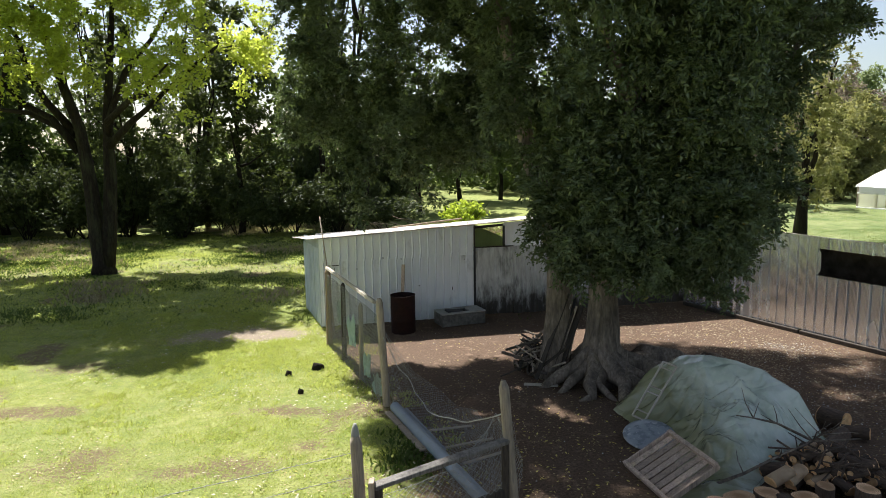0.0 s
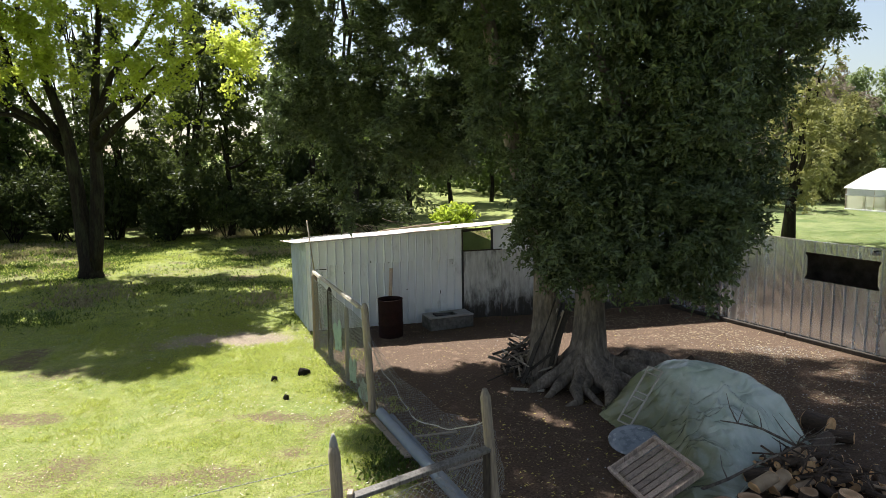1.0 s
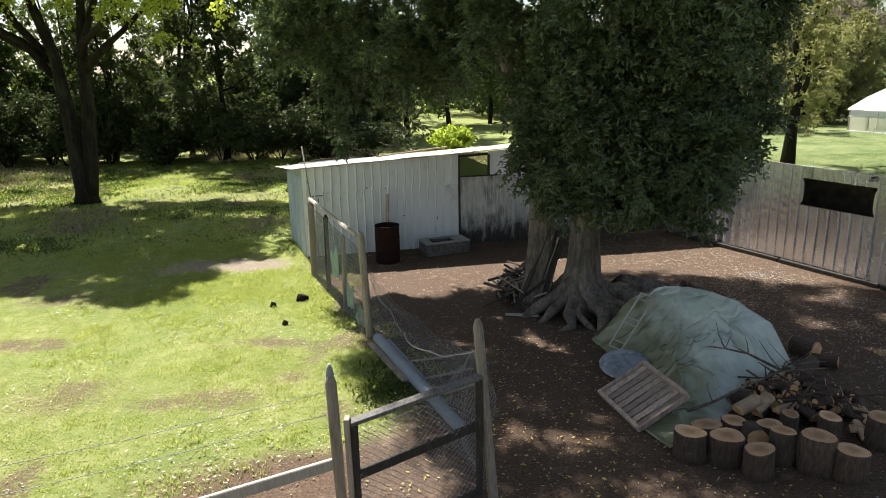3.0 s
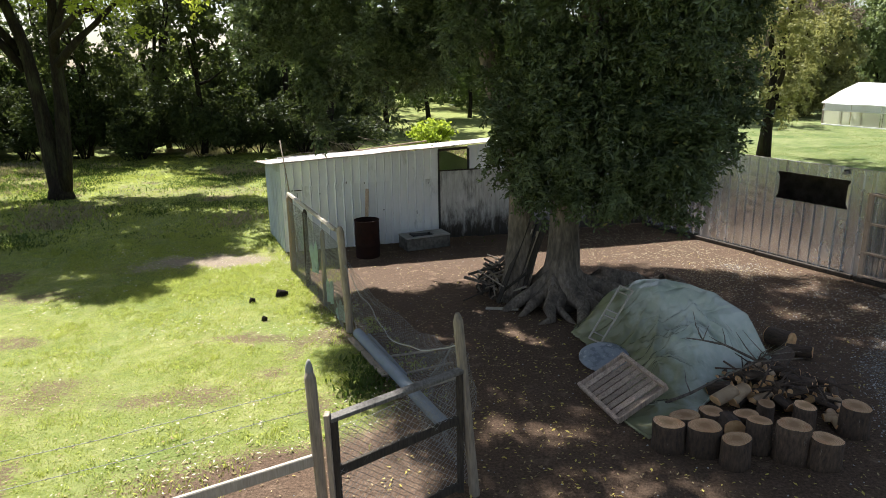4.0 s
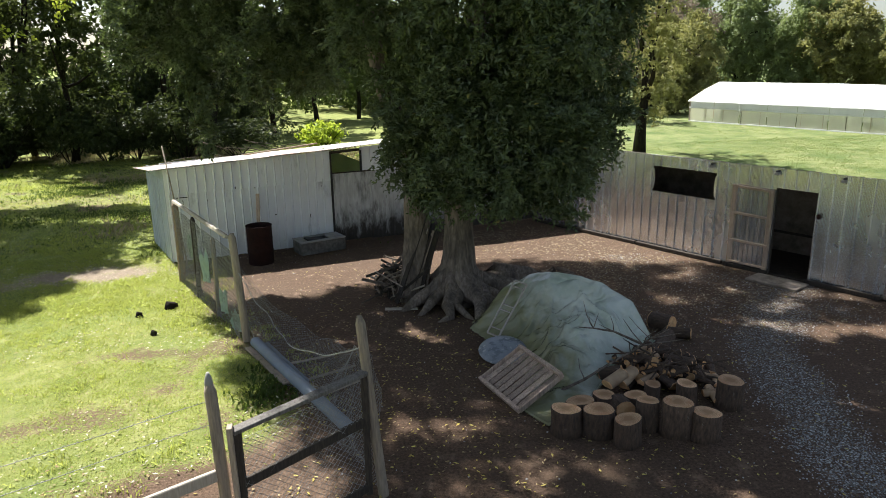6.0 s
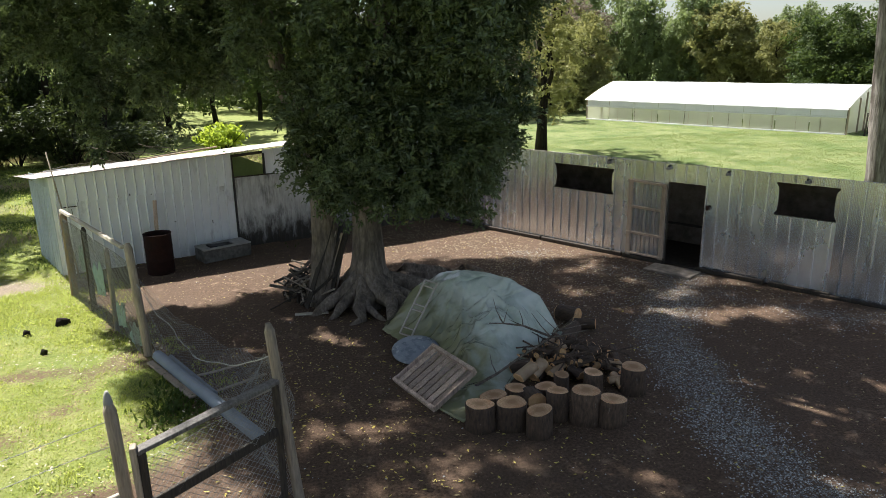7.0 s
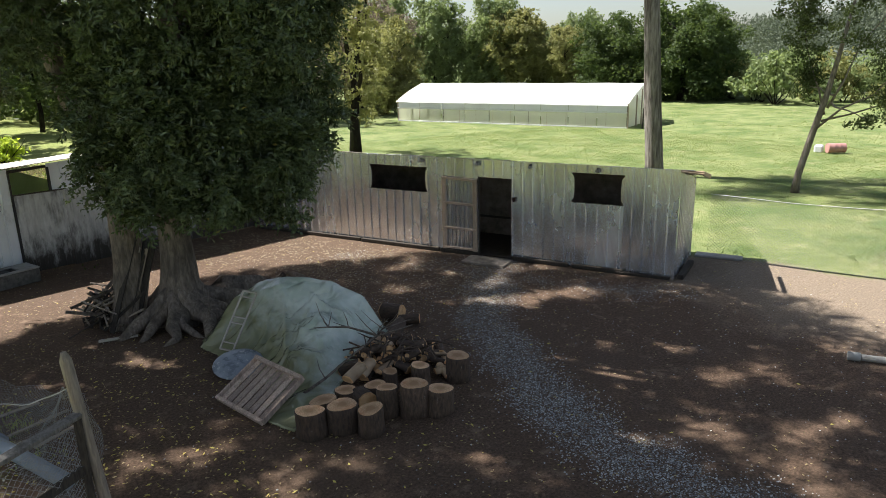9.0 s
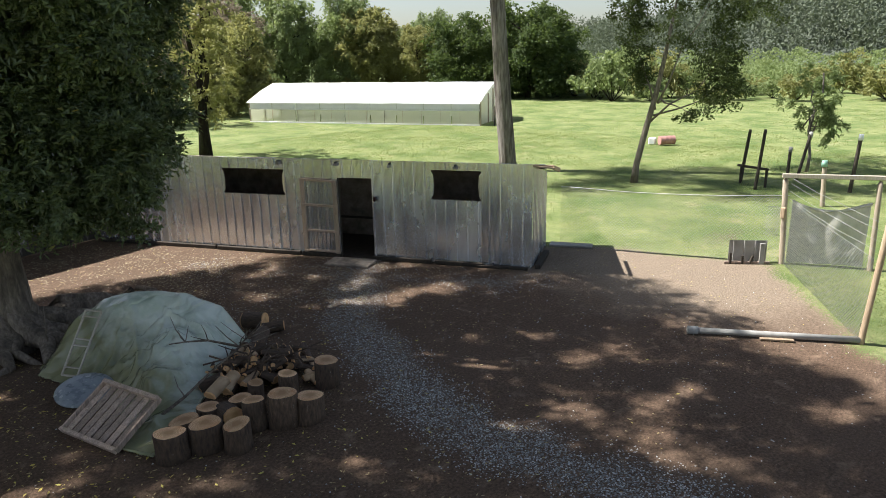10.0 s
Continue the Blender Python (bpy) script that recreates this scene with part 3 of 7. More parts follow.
coop_sheet(5.92, 7.03, 0.03, 1.44)
coop_sheet(5.92, 7.03, 2.085, COOP_H)
coop_sheet(7.03, 7.6, 0.03, COOP_H)
coop_sheet(7.602, COOP_R, 0.0, COOP_H)
BACK_H = 1.82
slope = lambda y: COOP_H - 0.04 + (BACK_H - COOP_H) * y / COOP_D
for y0, y1 in ((0.02, 0.95), (0.952, COOP_D)):
    bm = ribbed(y0, y1, 0.02, slope, pitch=0.19, rib=0.02)
    bm.transform(Matrix.Translation((COOP_R, 0, 0)) @ Matrix.Rotation(math.pi / 2, 4, "Z"))
    part("end_sheet", bm, ZINC, coop)
    bm = ribbed(y0, y1, 0.02, slope, pitch=0.19, rib=0.02)
    bm.transform(Matrix.Translation((COOP_L, 0, 0)) @ Matrix.Rotation(math.pi / 2, 4, "Z"))
    part("end_sheet", bm, ZINC, coop)
for i in range(12):
    x0 = COOP_L + i * 0.935
    part("back_sheet", ribbed(x0 + 0.002, x0 + 0.935, -0.05, flat(BACK_H - 0.02), y=COOP_D, pitch=0.235, rib=0.02), ZINC, coop)
for i in range(12):
    x0 = COOP_L - 0.1 + i * 0.965
    bm = wavy_roof(0.97, COOP_D + 0.32, amp=0.005, seed=i)
    ang = math.atan2(BACK_H - COOP_H, COOP_D)
    bm.transform(Matrix.Translation((x0, -0.035, COOP_H + 0.012 + 0.004 * (i % 2))) @ Matrix.Rotation(ang, 4, "X"))
    part("roof_sheet", bm, ZINC if i > 3 else ROOF_TIN, coop)
part("roof_plate", beam((COOP_L, 0.04, COOP_H - 0.03), (COOP_R + 0.42, 0.04, COOP_H - 0.03), 0.05, 0.05), WOOD_BROWN, coop)
part("eave_board", beam((COOP_R + 0.42, -0.05, COOP_H - 0.035), (COOP_R + 0.42, 1.0, COOP_H - 0.26), 0.03, 0.09), WOOD_BROWN, coop)
part("eave_board", beam((COOP_R + 0.02, -0.07, COOP_H - 0.02), (COOP_R + 0.46, -0.07, COOP_H - 0.05), 0.03, 0.03), WOOD_BROWN, coop)
for x0, x1 in ((-3.0, 0.4), (0.45, 2.7), (2.75, 3.75), (4.5, 5.9), (6.0, 7.1)):
    part("sill_timber", beam((x0, -0.07, 0.05), (x1, -0.06, 0.05), 0.09, 0.09, 0.01), WOOD_DARK, coop)
part("corner_skid", beam((6.95, -0.08, 0.03), (8.05, -0.05, 0.03), 0.10, 0.06, 0.01), WOOD_DARK, coop)
part("corner_skid", beam((8.24, 0.05, 0.05), (8.26, 1.2, 0.06), 0.12, 0.10, 0.01), WOOD_DARK, coop)
for x0, x1, z0, z1 in ((0.75, 2.39, 1.395, 1.995), (5.92, 7.03, 1.44, 2.085)):
    part("window_frame", box(x1 - x0 + 0.08, 0.04, 0.04, ((x0 + x1) / 2, 0.05, z0 - 0.04)), WOOD_DARK, coop)
    part("window_frame", box(x1 - x0 + 0.08, 0.04, 0.04, ((x0 + x1) / 2, 0.05, z1)), WOOD_DARK, coop)
    for x, s in ((x0, 1), (x1, -1)):
        zm = (z0 + z1) / 2
        prof = ((x - s * 0.02, z1 - 0.01), (x + s * 0.05, z1 - 0.10), (x + s * 0.06, zm), (x + s * 0.05, z0 + 0.10), (x - s * 0.02, z0 + 0.01))
        bm = bmesh.new()
        fr = [bm.verts.new((px, -0.010, pz)) for px, pz in prof]
        bk = [bm.verts.new((px, -0.004, pz)) for px, pz in prof]
        bm.faces.new(fr)
        bm.faces.new(bk[::-1])
        for k in range(5):
            bm.faces.new((fr[k], bk[k], bk[(k + 1) % 5], fr[(k + 1) % 5]))
        bmesh.ops.recalc_face_normals(bm, faces=bm.faces[:])
        part("bent_tin_flap", bm, ZINC, coop)
for x in (3.69, 4.55):
    part("door_jamb", box(0.06, 0.06, 1.85, (x, 0.05, 0.02)), WOOD_DARK, coop)
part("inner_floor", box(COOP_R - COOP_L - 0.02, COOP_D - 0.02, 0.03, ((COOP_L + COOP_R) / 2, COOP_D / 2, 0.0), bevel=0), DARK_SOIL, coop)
for z, y in ((0.62, 1.3),):
    part("perch", beam((COOP_L + 0.1, y, z), (COOP_R - 0.1, y, z + 0.02), 0.05, 0.05), WOOD_DARK, coop)
# added panels, not part of the coop, set how dark the inside looks
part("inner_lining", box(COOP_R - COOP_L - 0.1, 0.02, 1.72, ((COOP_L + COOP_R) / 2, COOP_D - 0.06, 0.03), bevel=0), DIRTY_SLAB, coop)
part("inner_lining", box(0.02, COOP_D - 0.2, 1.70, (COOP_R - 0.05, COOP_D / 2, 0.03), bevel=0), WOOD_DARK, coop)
door = part("door", ribbed(2.86, 3.66, 0.07, flat(1.77), y=-0.048, pitch=0.24, rib=0.012, phase=0.1, fine=5), ZINC, coop, "open wire-and-tin door leaf with brown wooden frame")
for a, b in (((2.86, -0.07, 0.02), (2.86, -0.075, 1.83)), ((3.66, -0.07, 0.02), (3.66, -0.075, 1.80))):
    part("door_stile", beam(a, b, 0.10, 0.05), WOOD_TAN, door)
for z, zz in ((1.80, 1.77), (1.22, 1.2), (0.62, 0.61), (0.14, 0.14)):
    part("door_rail", beam((2.82, -0.072, z), (3.70, -0.072, zz), 0.075, 0.045), WOOD_TAN, door)
for i in range(7):
    x = 2.95 + i * 0.105
    part("door_wire", tube([(x, -0.062, 0.08), (x, -0.062, 1.77)], [0.004, 0.004], 4), WIRE, door)
part("door_latch", box(0.05, 0.05, 0.10, (4.62, -0.06, 1.35)), RUST, coop)
for x in (2.28, 3.72, 5.0, 6.48):
    part("wall_lamp_bracket", box(0.09, 0.07, 0.06, (x, -0.07, 2.12)), CONCRETE, coop)
    part("wall_lamp_bracket", box(0.03, 0.12, 0.04, (x, -0.05, 2.18)), BLACK, coop)
tagged(part("doorstep_slab", box(1.05, 0.55, 0.05, (0, 0, 0), bevel=0.012), DIRTY_SLAB), "cracked dirty doorstep slab before the coop doorway", "slab").matrix_world = pose(9.1, 11.75, 0.0, 0, 0, -62)
tagged(part("concrete_strip", box(1.0, 0.30, 0.05, (0, 0, 0), bevel=0.012), CONCRETE), "grey concrete strip beside the coop end", "slab").matrix_world = pose(13.45, 8.85, 0.0, 0, 0, -62)

# ---- white shed ----
SHEET_GREEN = surface("pale_green_plastic_sheet", (0.42, 0.52, 0.30), (0.54, 0.64, 0.40), 4.0, 0.4, 0.0, 0.05)
backlit(SHEET_GREEN, 0.6)
shed = thing("hen_shed", pose(-3.37, 16.32, 0, 0, 0, 13.4), "low white-painted tin hen shed with grimy door and corrugated roof", "shed")
SH_D, SH_W = 2.25, 10.0
stop = lambda x: 2.19 + 0.048 * x
for x0, x1 in ((0.0, 0.86), (0.862, 1.74), (1.742, 2.62), (2.622, 3.50), (3.502, 3.88)):
    part("wall_sheet", ribbed(x0, x1, 0.02, lambda x: 1.66 + 0.01 * x, pitch=0.20, rib=0.042, phase=0.08), WHITE_TIN, shed)
    part("upper_wall_sheet", ribbed(x0, x1, 1.62, stop, y=-0.006, pitch=0.20, rib=0.042, phase=0.1), WHITE_TIN, shed)
part("wall_sheet", ribbed(4.66, 5.4, 1.80, stop, pitch=0.26, rib=0.018), WHITE_TIN, shed)
for k in range(9):
    xx = (0.35, 0.36, 0.9, 1.55, 2.45, 3.1, 3.3, 3.62, 2.0)[k]
    part("rust_mark", box((0.28, 0.012, 0.015, 0.02, 0.04, 0.012, 0.02, 0.012, 0.02)[k], 0.004, (0.02, 0.12, 0.03, 0.05, 0.02, 0.07, 0.08, 0.03, 0.03)[k], (xx, -0.032, (1.52, 1.36, 1.4, 1.63, 0.9, 1.63, 0.75, 1.5, 1.6)[k]), bevel=0.001), RUST, shed)
for x0, x1 in ((4.93, 5.8), (5.802, 6.7), (6.702, 7.6), (7.602, 8.6), (8.602, 9.99)):
    part("lower_wall_sheet", ribbed(x0, x1, 0.02, flat(1.80), pitch=0.11, rib=0.014), DIRTY_TIN, shed)
    if x0 > 5:
        part("upper_wall_sheet", ribbed(x0 - 0.4, x1, 1.80, stop, y=-0.004, pitch=0.26, rib=0.018), WHITE_TIN, shed)
sdoor = part("door", ribbed(3.91, 4.92, 0.05, flat(1.80), y=-0.02, pitch=0.11, rib=0.012), DIRTY_TIN, shed, "grimy mould-streaked tin door, shut")
part("door_edge", box(0.05, 0.05, 1.78, (3.895, -0.01, 0.05)), BLACK, sdoor)
part("door_edge", box(1.04, 0.03, 0.03, (4.41, -0.03, 1.79)), WOOD_DARK, sdoor)
part("inner_sheet", box(1.3, 0.012, 0.75, (4.15, 0.55, 1.45), Matrix.Rotation(0.42, 4, "Y"), bevel=0.002), SHEET_GREEN, shed, "tilted pale green plastic sheet")
part("window_frame", box(0.05, 0.06, 0.52, (4.67, -0.02, 1.82)), BLACK, shed)
part("window_frame", box(0.03, 0.06, 0.52, (3.89, -0.02, 1.82)), WOOD_DARK, shed)
part("wall_plate", beam((0, 0.05, 2.12), (SH_W, 0.05, stop(SH_W) - 0.06), 0.06, 0.06), WOOD_DARK, shed)
back = lambda x: 2.06 + 0.035 * x
for i in range(5):
    x0, x1 = i * 0.86, i * 0.86 + 0.858
    part("back_sheet", ribbed(x0, min(x1, 3.6), 0.02, back, y=SH_D, pitch=0.26, rib=0.018), WHITE_TIN, shed) if x0 < 3.6 else None
part("back_sheet", ribbed(3.6, SH_W, 0.02, flat(1.0), y=SH_D, pitch=0.26, rib=0.018), WHITE_TIN, shed)
for y0, y1 in ((0.0, 0.74), (0.742, 1.5), (1.502, SH_D)):
    bm = ribbed(y0, y1, 0.0, lambda y: 1.95 - 0.03 * y, pitch=0.25, rib=0.018)
    bm.transform(Matrix.Rotation(math.pi / 2 + 0.139, 4, "Z") @ Matrix.Scale(-1, 4, (0, 1, 0)))
    bmesh.ops.reverse_faces(bm, faces=bm.faces[:])
    part("end_sheet", bm, PALE_BLUE_TIN, shed)
    bm = ribbed(y0, y1, 1.9, lambda y: 2.19 - 0.06 * y, y=0.004, pitch=0.25, rib=0.0)
    bm.transform(Matrix.Rotation(math.pi / 2 + 0.139, 4, "Z") @ Matrix.Scale(-1, 4, (0, 1, 0)))
    bmesh.ops.reverse_faces(bm, faces=bm.faces[:])
    part("gable_sheet", bm, PALE_BLUE_TIN, shed)
bm = ribbed(0, SH_D, 0.0, flat(2.35), pitch=0.25, rib=0.018)
bm.transform(Matrix.Translation((SH_W, 0, 0)) @ Matrix.Rotation(math.pi / 2, 4, "Z"))
part("end_sheet", bm, DIRTY_TIN, shed)
for i in range(11):
    bm = wavy_roof(0.92, SH_D + 0.42, seed=30 + i)
    x0 = -0.28 + i * 0.9
    m_ = Matrix.Translation((x0, -0.16, stop(x0) + 0.045 + 0.006 * (i % 2))) @ Matrix.Rotation(math.atan(0.048), 4, "Y").inverted() @ Matrix.Rotation(math.atan2(-0.22, SH_D), 4, "X")
    bm.transform(m_)
    for v in bm.verts:
        v.co.x -= 0.139 * v.co.y
    part("roof_sheet", bm, ROOF_TIN, shed)
part("roof_batten", beam((1.9, 0.6, stop(2) + 0.05), (3.9, 1.3, stop(4) + 0.04), 0.06, 0.03), WOOD_BROWN, shed)

# ---- trees ----
LEAF_EVERGREEN = leafy("dark_evergreen_leaves", (0.034, 0.052, 0.022), (0.145, 0.182, 0.088), (0.22, 0.30, 0.07), 0.20, 0.25, (0.30, 0.24, 0.05), 0.992)
LEAF_SPRING = leafy("fresh_spring_leaves", (0.16, 0.225, 0.03), (0.30, 0.36, 0.06), (0.80, 0.87, 0.14), 0.55, 0.5)
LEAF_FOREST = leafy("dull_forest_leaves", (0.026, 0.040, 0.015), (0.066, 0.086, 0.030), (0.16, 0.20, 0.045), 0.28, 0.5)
LEAF_OLIVE = leafy("olive_autumn_leaves", (0.11, 0.125, 0.045), (0.25, 0.25, 0.10), (0.50, 0.48, 0.16), 0.32, 0.5)
LEAF_WILLOW = leafy("grey_green_willow_leaves", (0.10, 0.14, 0.055), (0.22, 0.27, 0.12), (0.42, 0.50, 0.18), 0.30, 0.5)
LEAF_DARKFAR = leafy("deep_green_leaves", (0.028, 0.050, 0.018), (0.07, 0.10, 0.03), (0.18, 0.25, 0.05), 0.30, 0.5)
LEAF_TWIG = leafy("bare_twig_haze", (0.20, 0.16, 0.12), (0.30, 0.25, 0.19), (0.30, 0.25, 0.16), 0.2, 0.8)
# greyer green: distance haze is put into the leaf colour
LEAF_PINE = leafy("hazy_hill_foliage", (0.060, 0.078, 0.056), (0.135, 0.158, 0.110), (0.18, 0.21, 0.12), 0.2, 0.7)
# forest leaf made darker: shade under the trees is put into the colour
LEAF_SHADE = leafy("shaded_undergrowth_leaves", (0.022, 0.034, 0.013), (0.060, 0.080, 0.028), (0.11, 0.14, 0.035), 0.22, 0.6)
LEAF_LIME = leafy("lime_bush_leaves", (0.16, 0.24, 0.03), (0.28, 0.36, 0.05), (0.60, 0.70, 0.08), 0.5, 0.5)


def limb(parent, points, radii, material, name="limb", seed=0, rough=0.25, seg=9):
    return part(name, tube(points, radii, seg, rough=rough, seed=seed), material, parent)


def bend(a, b, rng, n=5, wob=0.25):
    a, b = np.array(a, float), np.array(b, float)
    out = [a + (b - a) * i / n for i in range(n + 1)]
    for i in range(1, n):
        out[i] = out[i] + rng.normal(size=3) * wob * np.linalg.norm(b - a) / n
    return [tuple(p) for p in out]


def taper(r0, r1, n):
    return [r0 + (r1 - r0) * (i / (n - 1)) ** 0.8 for i in range(n)]


def grow(name, at, label, category, lobes, trunk, limbs, bark, leaf, boughs, reach, leaf_len, leaf_w, seed, sag=0.35, inner=0.35, group="", sprays=7, leaves=14, core=0.2):
    """A tree: trunk and limbs as round tapered wood, crown of leafy twigs round a thinner core."""
    rng = np.random.RandomState(seed)
    t = thing(name, pose(*at), label, category, group)
    pts, rad = trunk
    part("trunk", tube(pts, rad, 12, rough=0.3, seed=seed), bark, t)
    for i, (pts, rad) in enumerate(limbs):
        part("limb", tube(pts, rad, 8, rough=0.3, seed=seed + i), bark, t)
    r_, w_ = bough_roots(lobes, boughs, rng, inner, 0.95)
    part("crown", spray_leaves("crown", r_, w_, sprays, leaves, reach, leaf_len, leaf_w, leaf, rng, sag), leaf, t)
    if core:
        c = crown_points(lobes, int(boughs * sprays * leaves * core / 20), 20, reach * 0.6, rng, 0.05)
        part("inner_crown", leaves_mesh("inner_crown", c, leaf_len * 1.5, leaf_w * 1.6, leaf, rng, 0.3), leaf, t)
    return t


def plain_tree(name, at, h, w, base, label, bark, leaf, seed, leaves=2600, leaf_len=0.26, trunk_r=0.16, lobes_n=7, category="tree", group="", lump=(0.45, 0.75), sag=0.35, reach=0.13, core=0.2):
    """A tree of height h with a crown of width w that starts at base."""
    rng = np.random.RandomState(seed)
    lobes = []
    for i in range(lobes_n):
        u = (i + 0.5) / lobes_n
        z = base + (h - base) * (0.12 + 0.80 * u)
        rr = w * 0.5 * (0.50 + 0.50 * math.sin(math.pi * (0.15 + 0.8 * u)))
        a = 2.4 * i + rng.uniform(-0.6, 0.6)
        size = rng.uniform(*lump)
        off = rr * rng.uniform(0.25, 1.05 - 0.6 * size)
        lobes.append((off * math.cos(a), off * math.sin(a), z, rr * size, rr * size, (h - base) * rng.uniform(0.6, 1.0) * lump[1] * 0.24))
    tr = bend((0, 0, -0.1), (rng.normal() * 0.3, rng.normal() * 0.3, h * 0.85), rng, 6, 0.12)
    limbs = []
    for i in range(6):
        k = 2 + i % 3
        l = lobes[rng.randint(len(lobes))]
        limbs.append((bend(tr[k], l[:3], rng, 4, 0.15), taper(trunk_r * 0.5, 0.02, 5)))
    return grow(name, at, label, category, lobes, (tr, taper(trunk_r, 0.03, 7)), limbs, bark, leaf, leaves // 98, w * reach, leaf_len, leaf_len * 0.5, seed, sag, group=group, core=core)


# the great evergreen in the yard
rng = np.random.RandomState(11)
big = thing("evergreen_tree", pose(2.3, 12.3, 0), "huge dark evergreen tree with twin grey trunks and spreading roots", "tree")
limb(big, [(-0.62, 0.35, -0.1), (-0.50, 0.35, 0.5), (-0.42, 0.3, 1.2), (-0.45, 0.3, 2.3), (-0.98, 0.4, 4.2), (-1.52, 0.6, 7.0), (-1.9, 0.8, 10.0)], [0.36, 0.27, 0.23, 0.21, 0.15, 0.12, 0.08], BARK_GREY, "trunk", 1, 0.25, 14)
limb(big, [(0.28, 0.0, -0.1), (0.30, 0.0, 0.35), (0.33, 0.02, 0.9), (0.36, 0.05, 1.7), (0.5, 0.1, 3.2), (0.9, 0.0, 6.0), (1.0, 0, 10.5)], [0.54, 0.38, 0.30, 0.27, 0.26, 0.22, 0.10], BARK_GREY, "trunk", 2, 0.3, 18)
for i, (a, ln, r) in enumerate(((-8, 2.4, 0.24), (-28, 1.3, 0.15), (-44, 1.0, 0.18), (-62, 0.85, 0.11), (-78, 0.95, 0.17), (-96, 0.75, 0.12), (-112, 0.85, 0.15), (-136, 0.7, 0.12), (-160, 0.8, 0.15), (14, 1.8, 0.20), (36, 1.0, 0.15), (75, 1.0, 0.18), (150, 0.9, 0.18))):
    p = []
    for k, (u, z) in enumerate(((0.10, 0.66), (0.25, 0.46), (0.42, 0.27), (0.42 + ln * 0.4, 0.14), (0.42 + ln * 0.75, 0.05), (0.42 + ln, -0.06))):
        w = radians(a + (0 if k < 2 else rng.normal() * 9))
        p.append((0.24 + math.cos(w) * u, math.sin(w) * u, z * (0.75 + 0.5 * r / 0.24)))
    limb(big, p, [r * 0.6, r * 0.9, r, r * 0.75, r * 0.5, r * 0.25], BARK_GREY, "root", 20 + i, 0.4, 9)
for i, (a, b, r) in enumerate((((0.5, 0.1, 3.0), (3.6, -0.6, 6.4), 0.14), ((0.6, 0, 4.0), (-0.6, -2.2, 7.5), 0.12), ((0.7, 0, 4.6), (4.4, 0.2, 9.0), 0.14),
                               ((0.9, 0, 6), (3.0, -2.5, 10), 0.12), ((0.5, 0.1, 3.4), (2.6, 1.6, 5.0), 0.1))):
    limb(big, bend(a, b, rng, 5, 0.2), taper(r, 0.03, 6), BARK_GREY, "limb", 40 + i)
LOW_LOBES = [(0.0, -0.9, 2.6, 0.75, 0.6, 0.65), (0.75, -1.2, 2.5, 0.7, 0.7, 0.58), (-0.6, -0.5, 2.75, 0.5, 0.5, 0.65), (1.5, -1.2, 2.45, 0.7, 0.7, 0.55), (-0.35, -0.9, 3.3, 0.75, 0.8, 1.2), (0.05, -1.2, 3.5, 0.95, 1.0, 1.4), (0.75, -1.4, 2.95, 0.95, 0.9, 1.1), (1.35, -1.2, 3.4, 1.1, 1.1, 1.5), (1.95, -0.9, 2.95, 0.9, 1.0, 1.25), (2.4, -0.7, 4.2, 0.9, 1.0, 1.3), (0.2, -1.4, 5.2, 1.25, 1.2, 1.6), (1.3, -1.5, 5.4, 1.2, 1.2, 1.7), (2.4, -0.9, 5.7, 1.2, 1.2, 1.4), (3.0, -0.5, 7.0, 1.4, 1.4, 1.3),
             (0.2, -1.3, 7.4, 1.5, 1.5, 1.5), (1.7, -1.2, 7.6, 1.6, 1.5, 1.5), (3.9, -0.2, 7.9, 1.2, 1.4, 0.9), (3.9, -0.2, 6.5, 0.75, 0.8, 0.6), (-0.3, 0.9, 6.2, 0.9, 1.0, 1.6), (1.2, 0.6, 4.2, 1.4, 0.9, 1.7)]
SIDE_LOBES = [(-2.9, 2.7, 6.2, 1.3, 1.2, 2.4), (-4.2, 3.2, 6.6, 1.2, 1.2, 2.6), (-1.6, 2.9, 7.0, 1.1, 1.1, 2.2), (-3.1, 3.2, 4.4, 0.8, 0.7, 1.3), (-5.0, 3.4, 5.4, 0.7, 0.7, 1.3), (-2.2, 3.2, 4.9, 0.7, 0.7, 1.1), (-0.9, -0.1, 4.0, 0.4, 0.4, 0.7), (-1.25, -0.1, 5.3, 0.5, 0.5, 0.9), (-1.6, 0.1, 6.9, 0.6, 0.6, 1.0), (-2.0, 1.6, 7.6, 1.2, 1.0, 1.4), (-0.9, 1.4, 7.4, 1.0, 0.9, 1.4), (-3.4, 2.4, 8.3, 1.4, 1.0, 1.2), (-5.2, 3.0, 7.2, 1.0, 0.9, 1.8), (-5.6, 3.2, 5.3, 0.6, 0.6, 1.1)]
# ground shade of the evergreen; its unseen upper crown is shaped to cast it
CROWN_SHADE = [(-1.3, 9.7), (-1.0, 11.6), (-0.9, 12.8), (0.2, 13.4), (1.5, 13.9), (3.3, 14.6), (4.5, 14.3), (5.4, 14.5), (6.5, 14.1), (7.4, 13.9), (9.0, 12.8), (10.8, 10.4), (12.3, 7.6), (12.3, 6.6), (12.6, 5.5), (11.8, 4.2), (10.7, 3.8), (10.2, 2.6), (10.2, 1.4), (8.5, 0.4), (4.0, 0.6), (0.0, 3.8), (0.0, 6.0), (0.1, 7.3), (-0.5, 7.9), (-1.3, 8.7)]
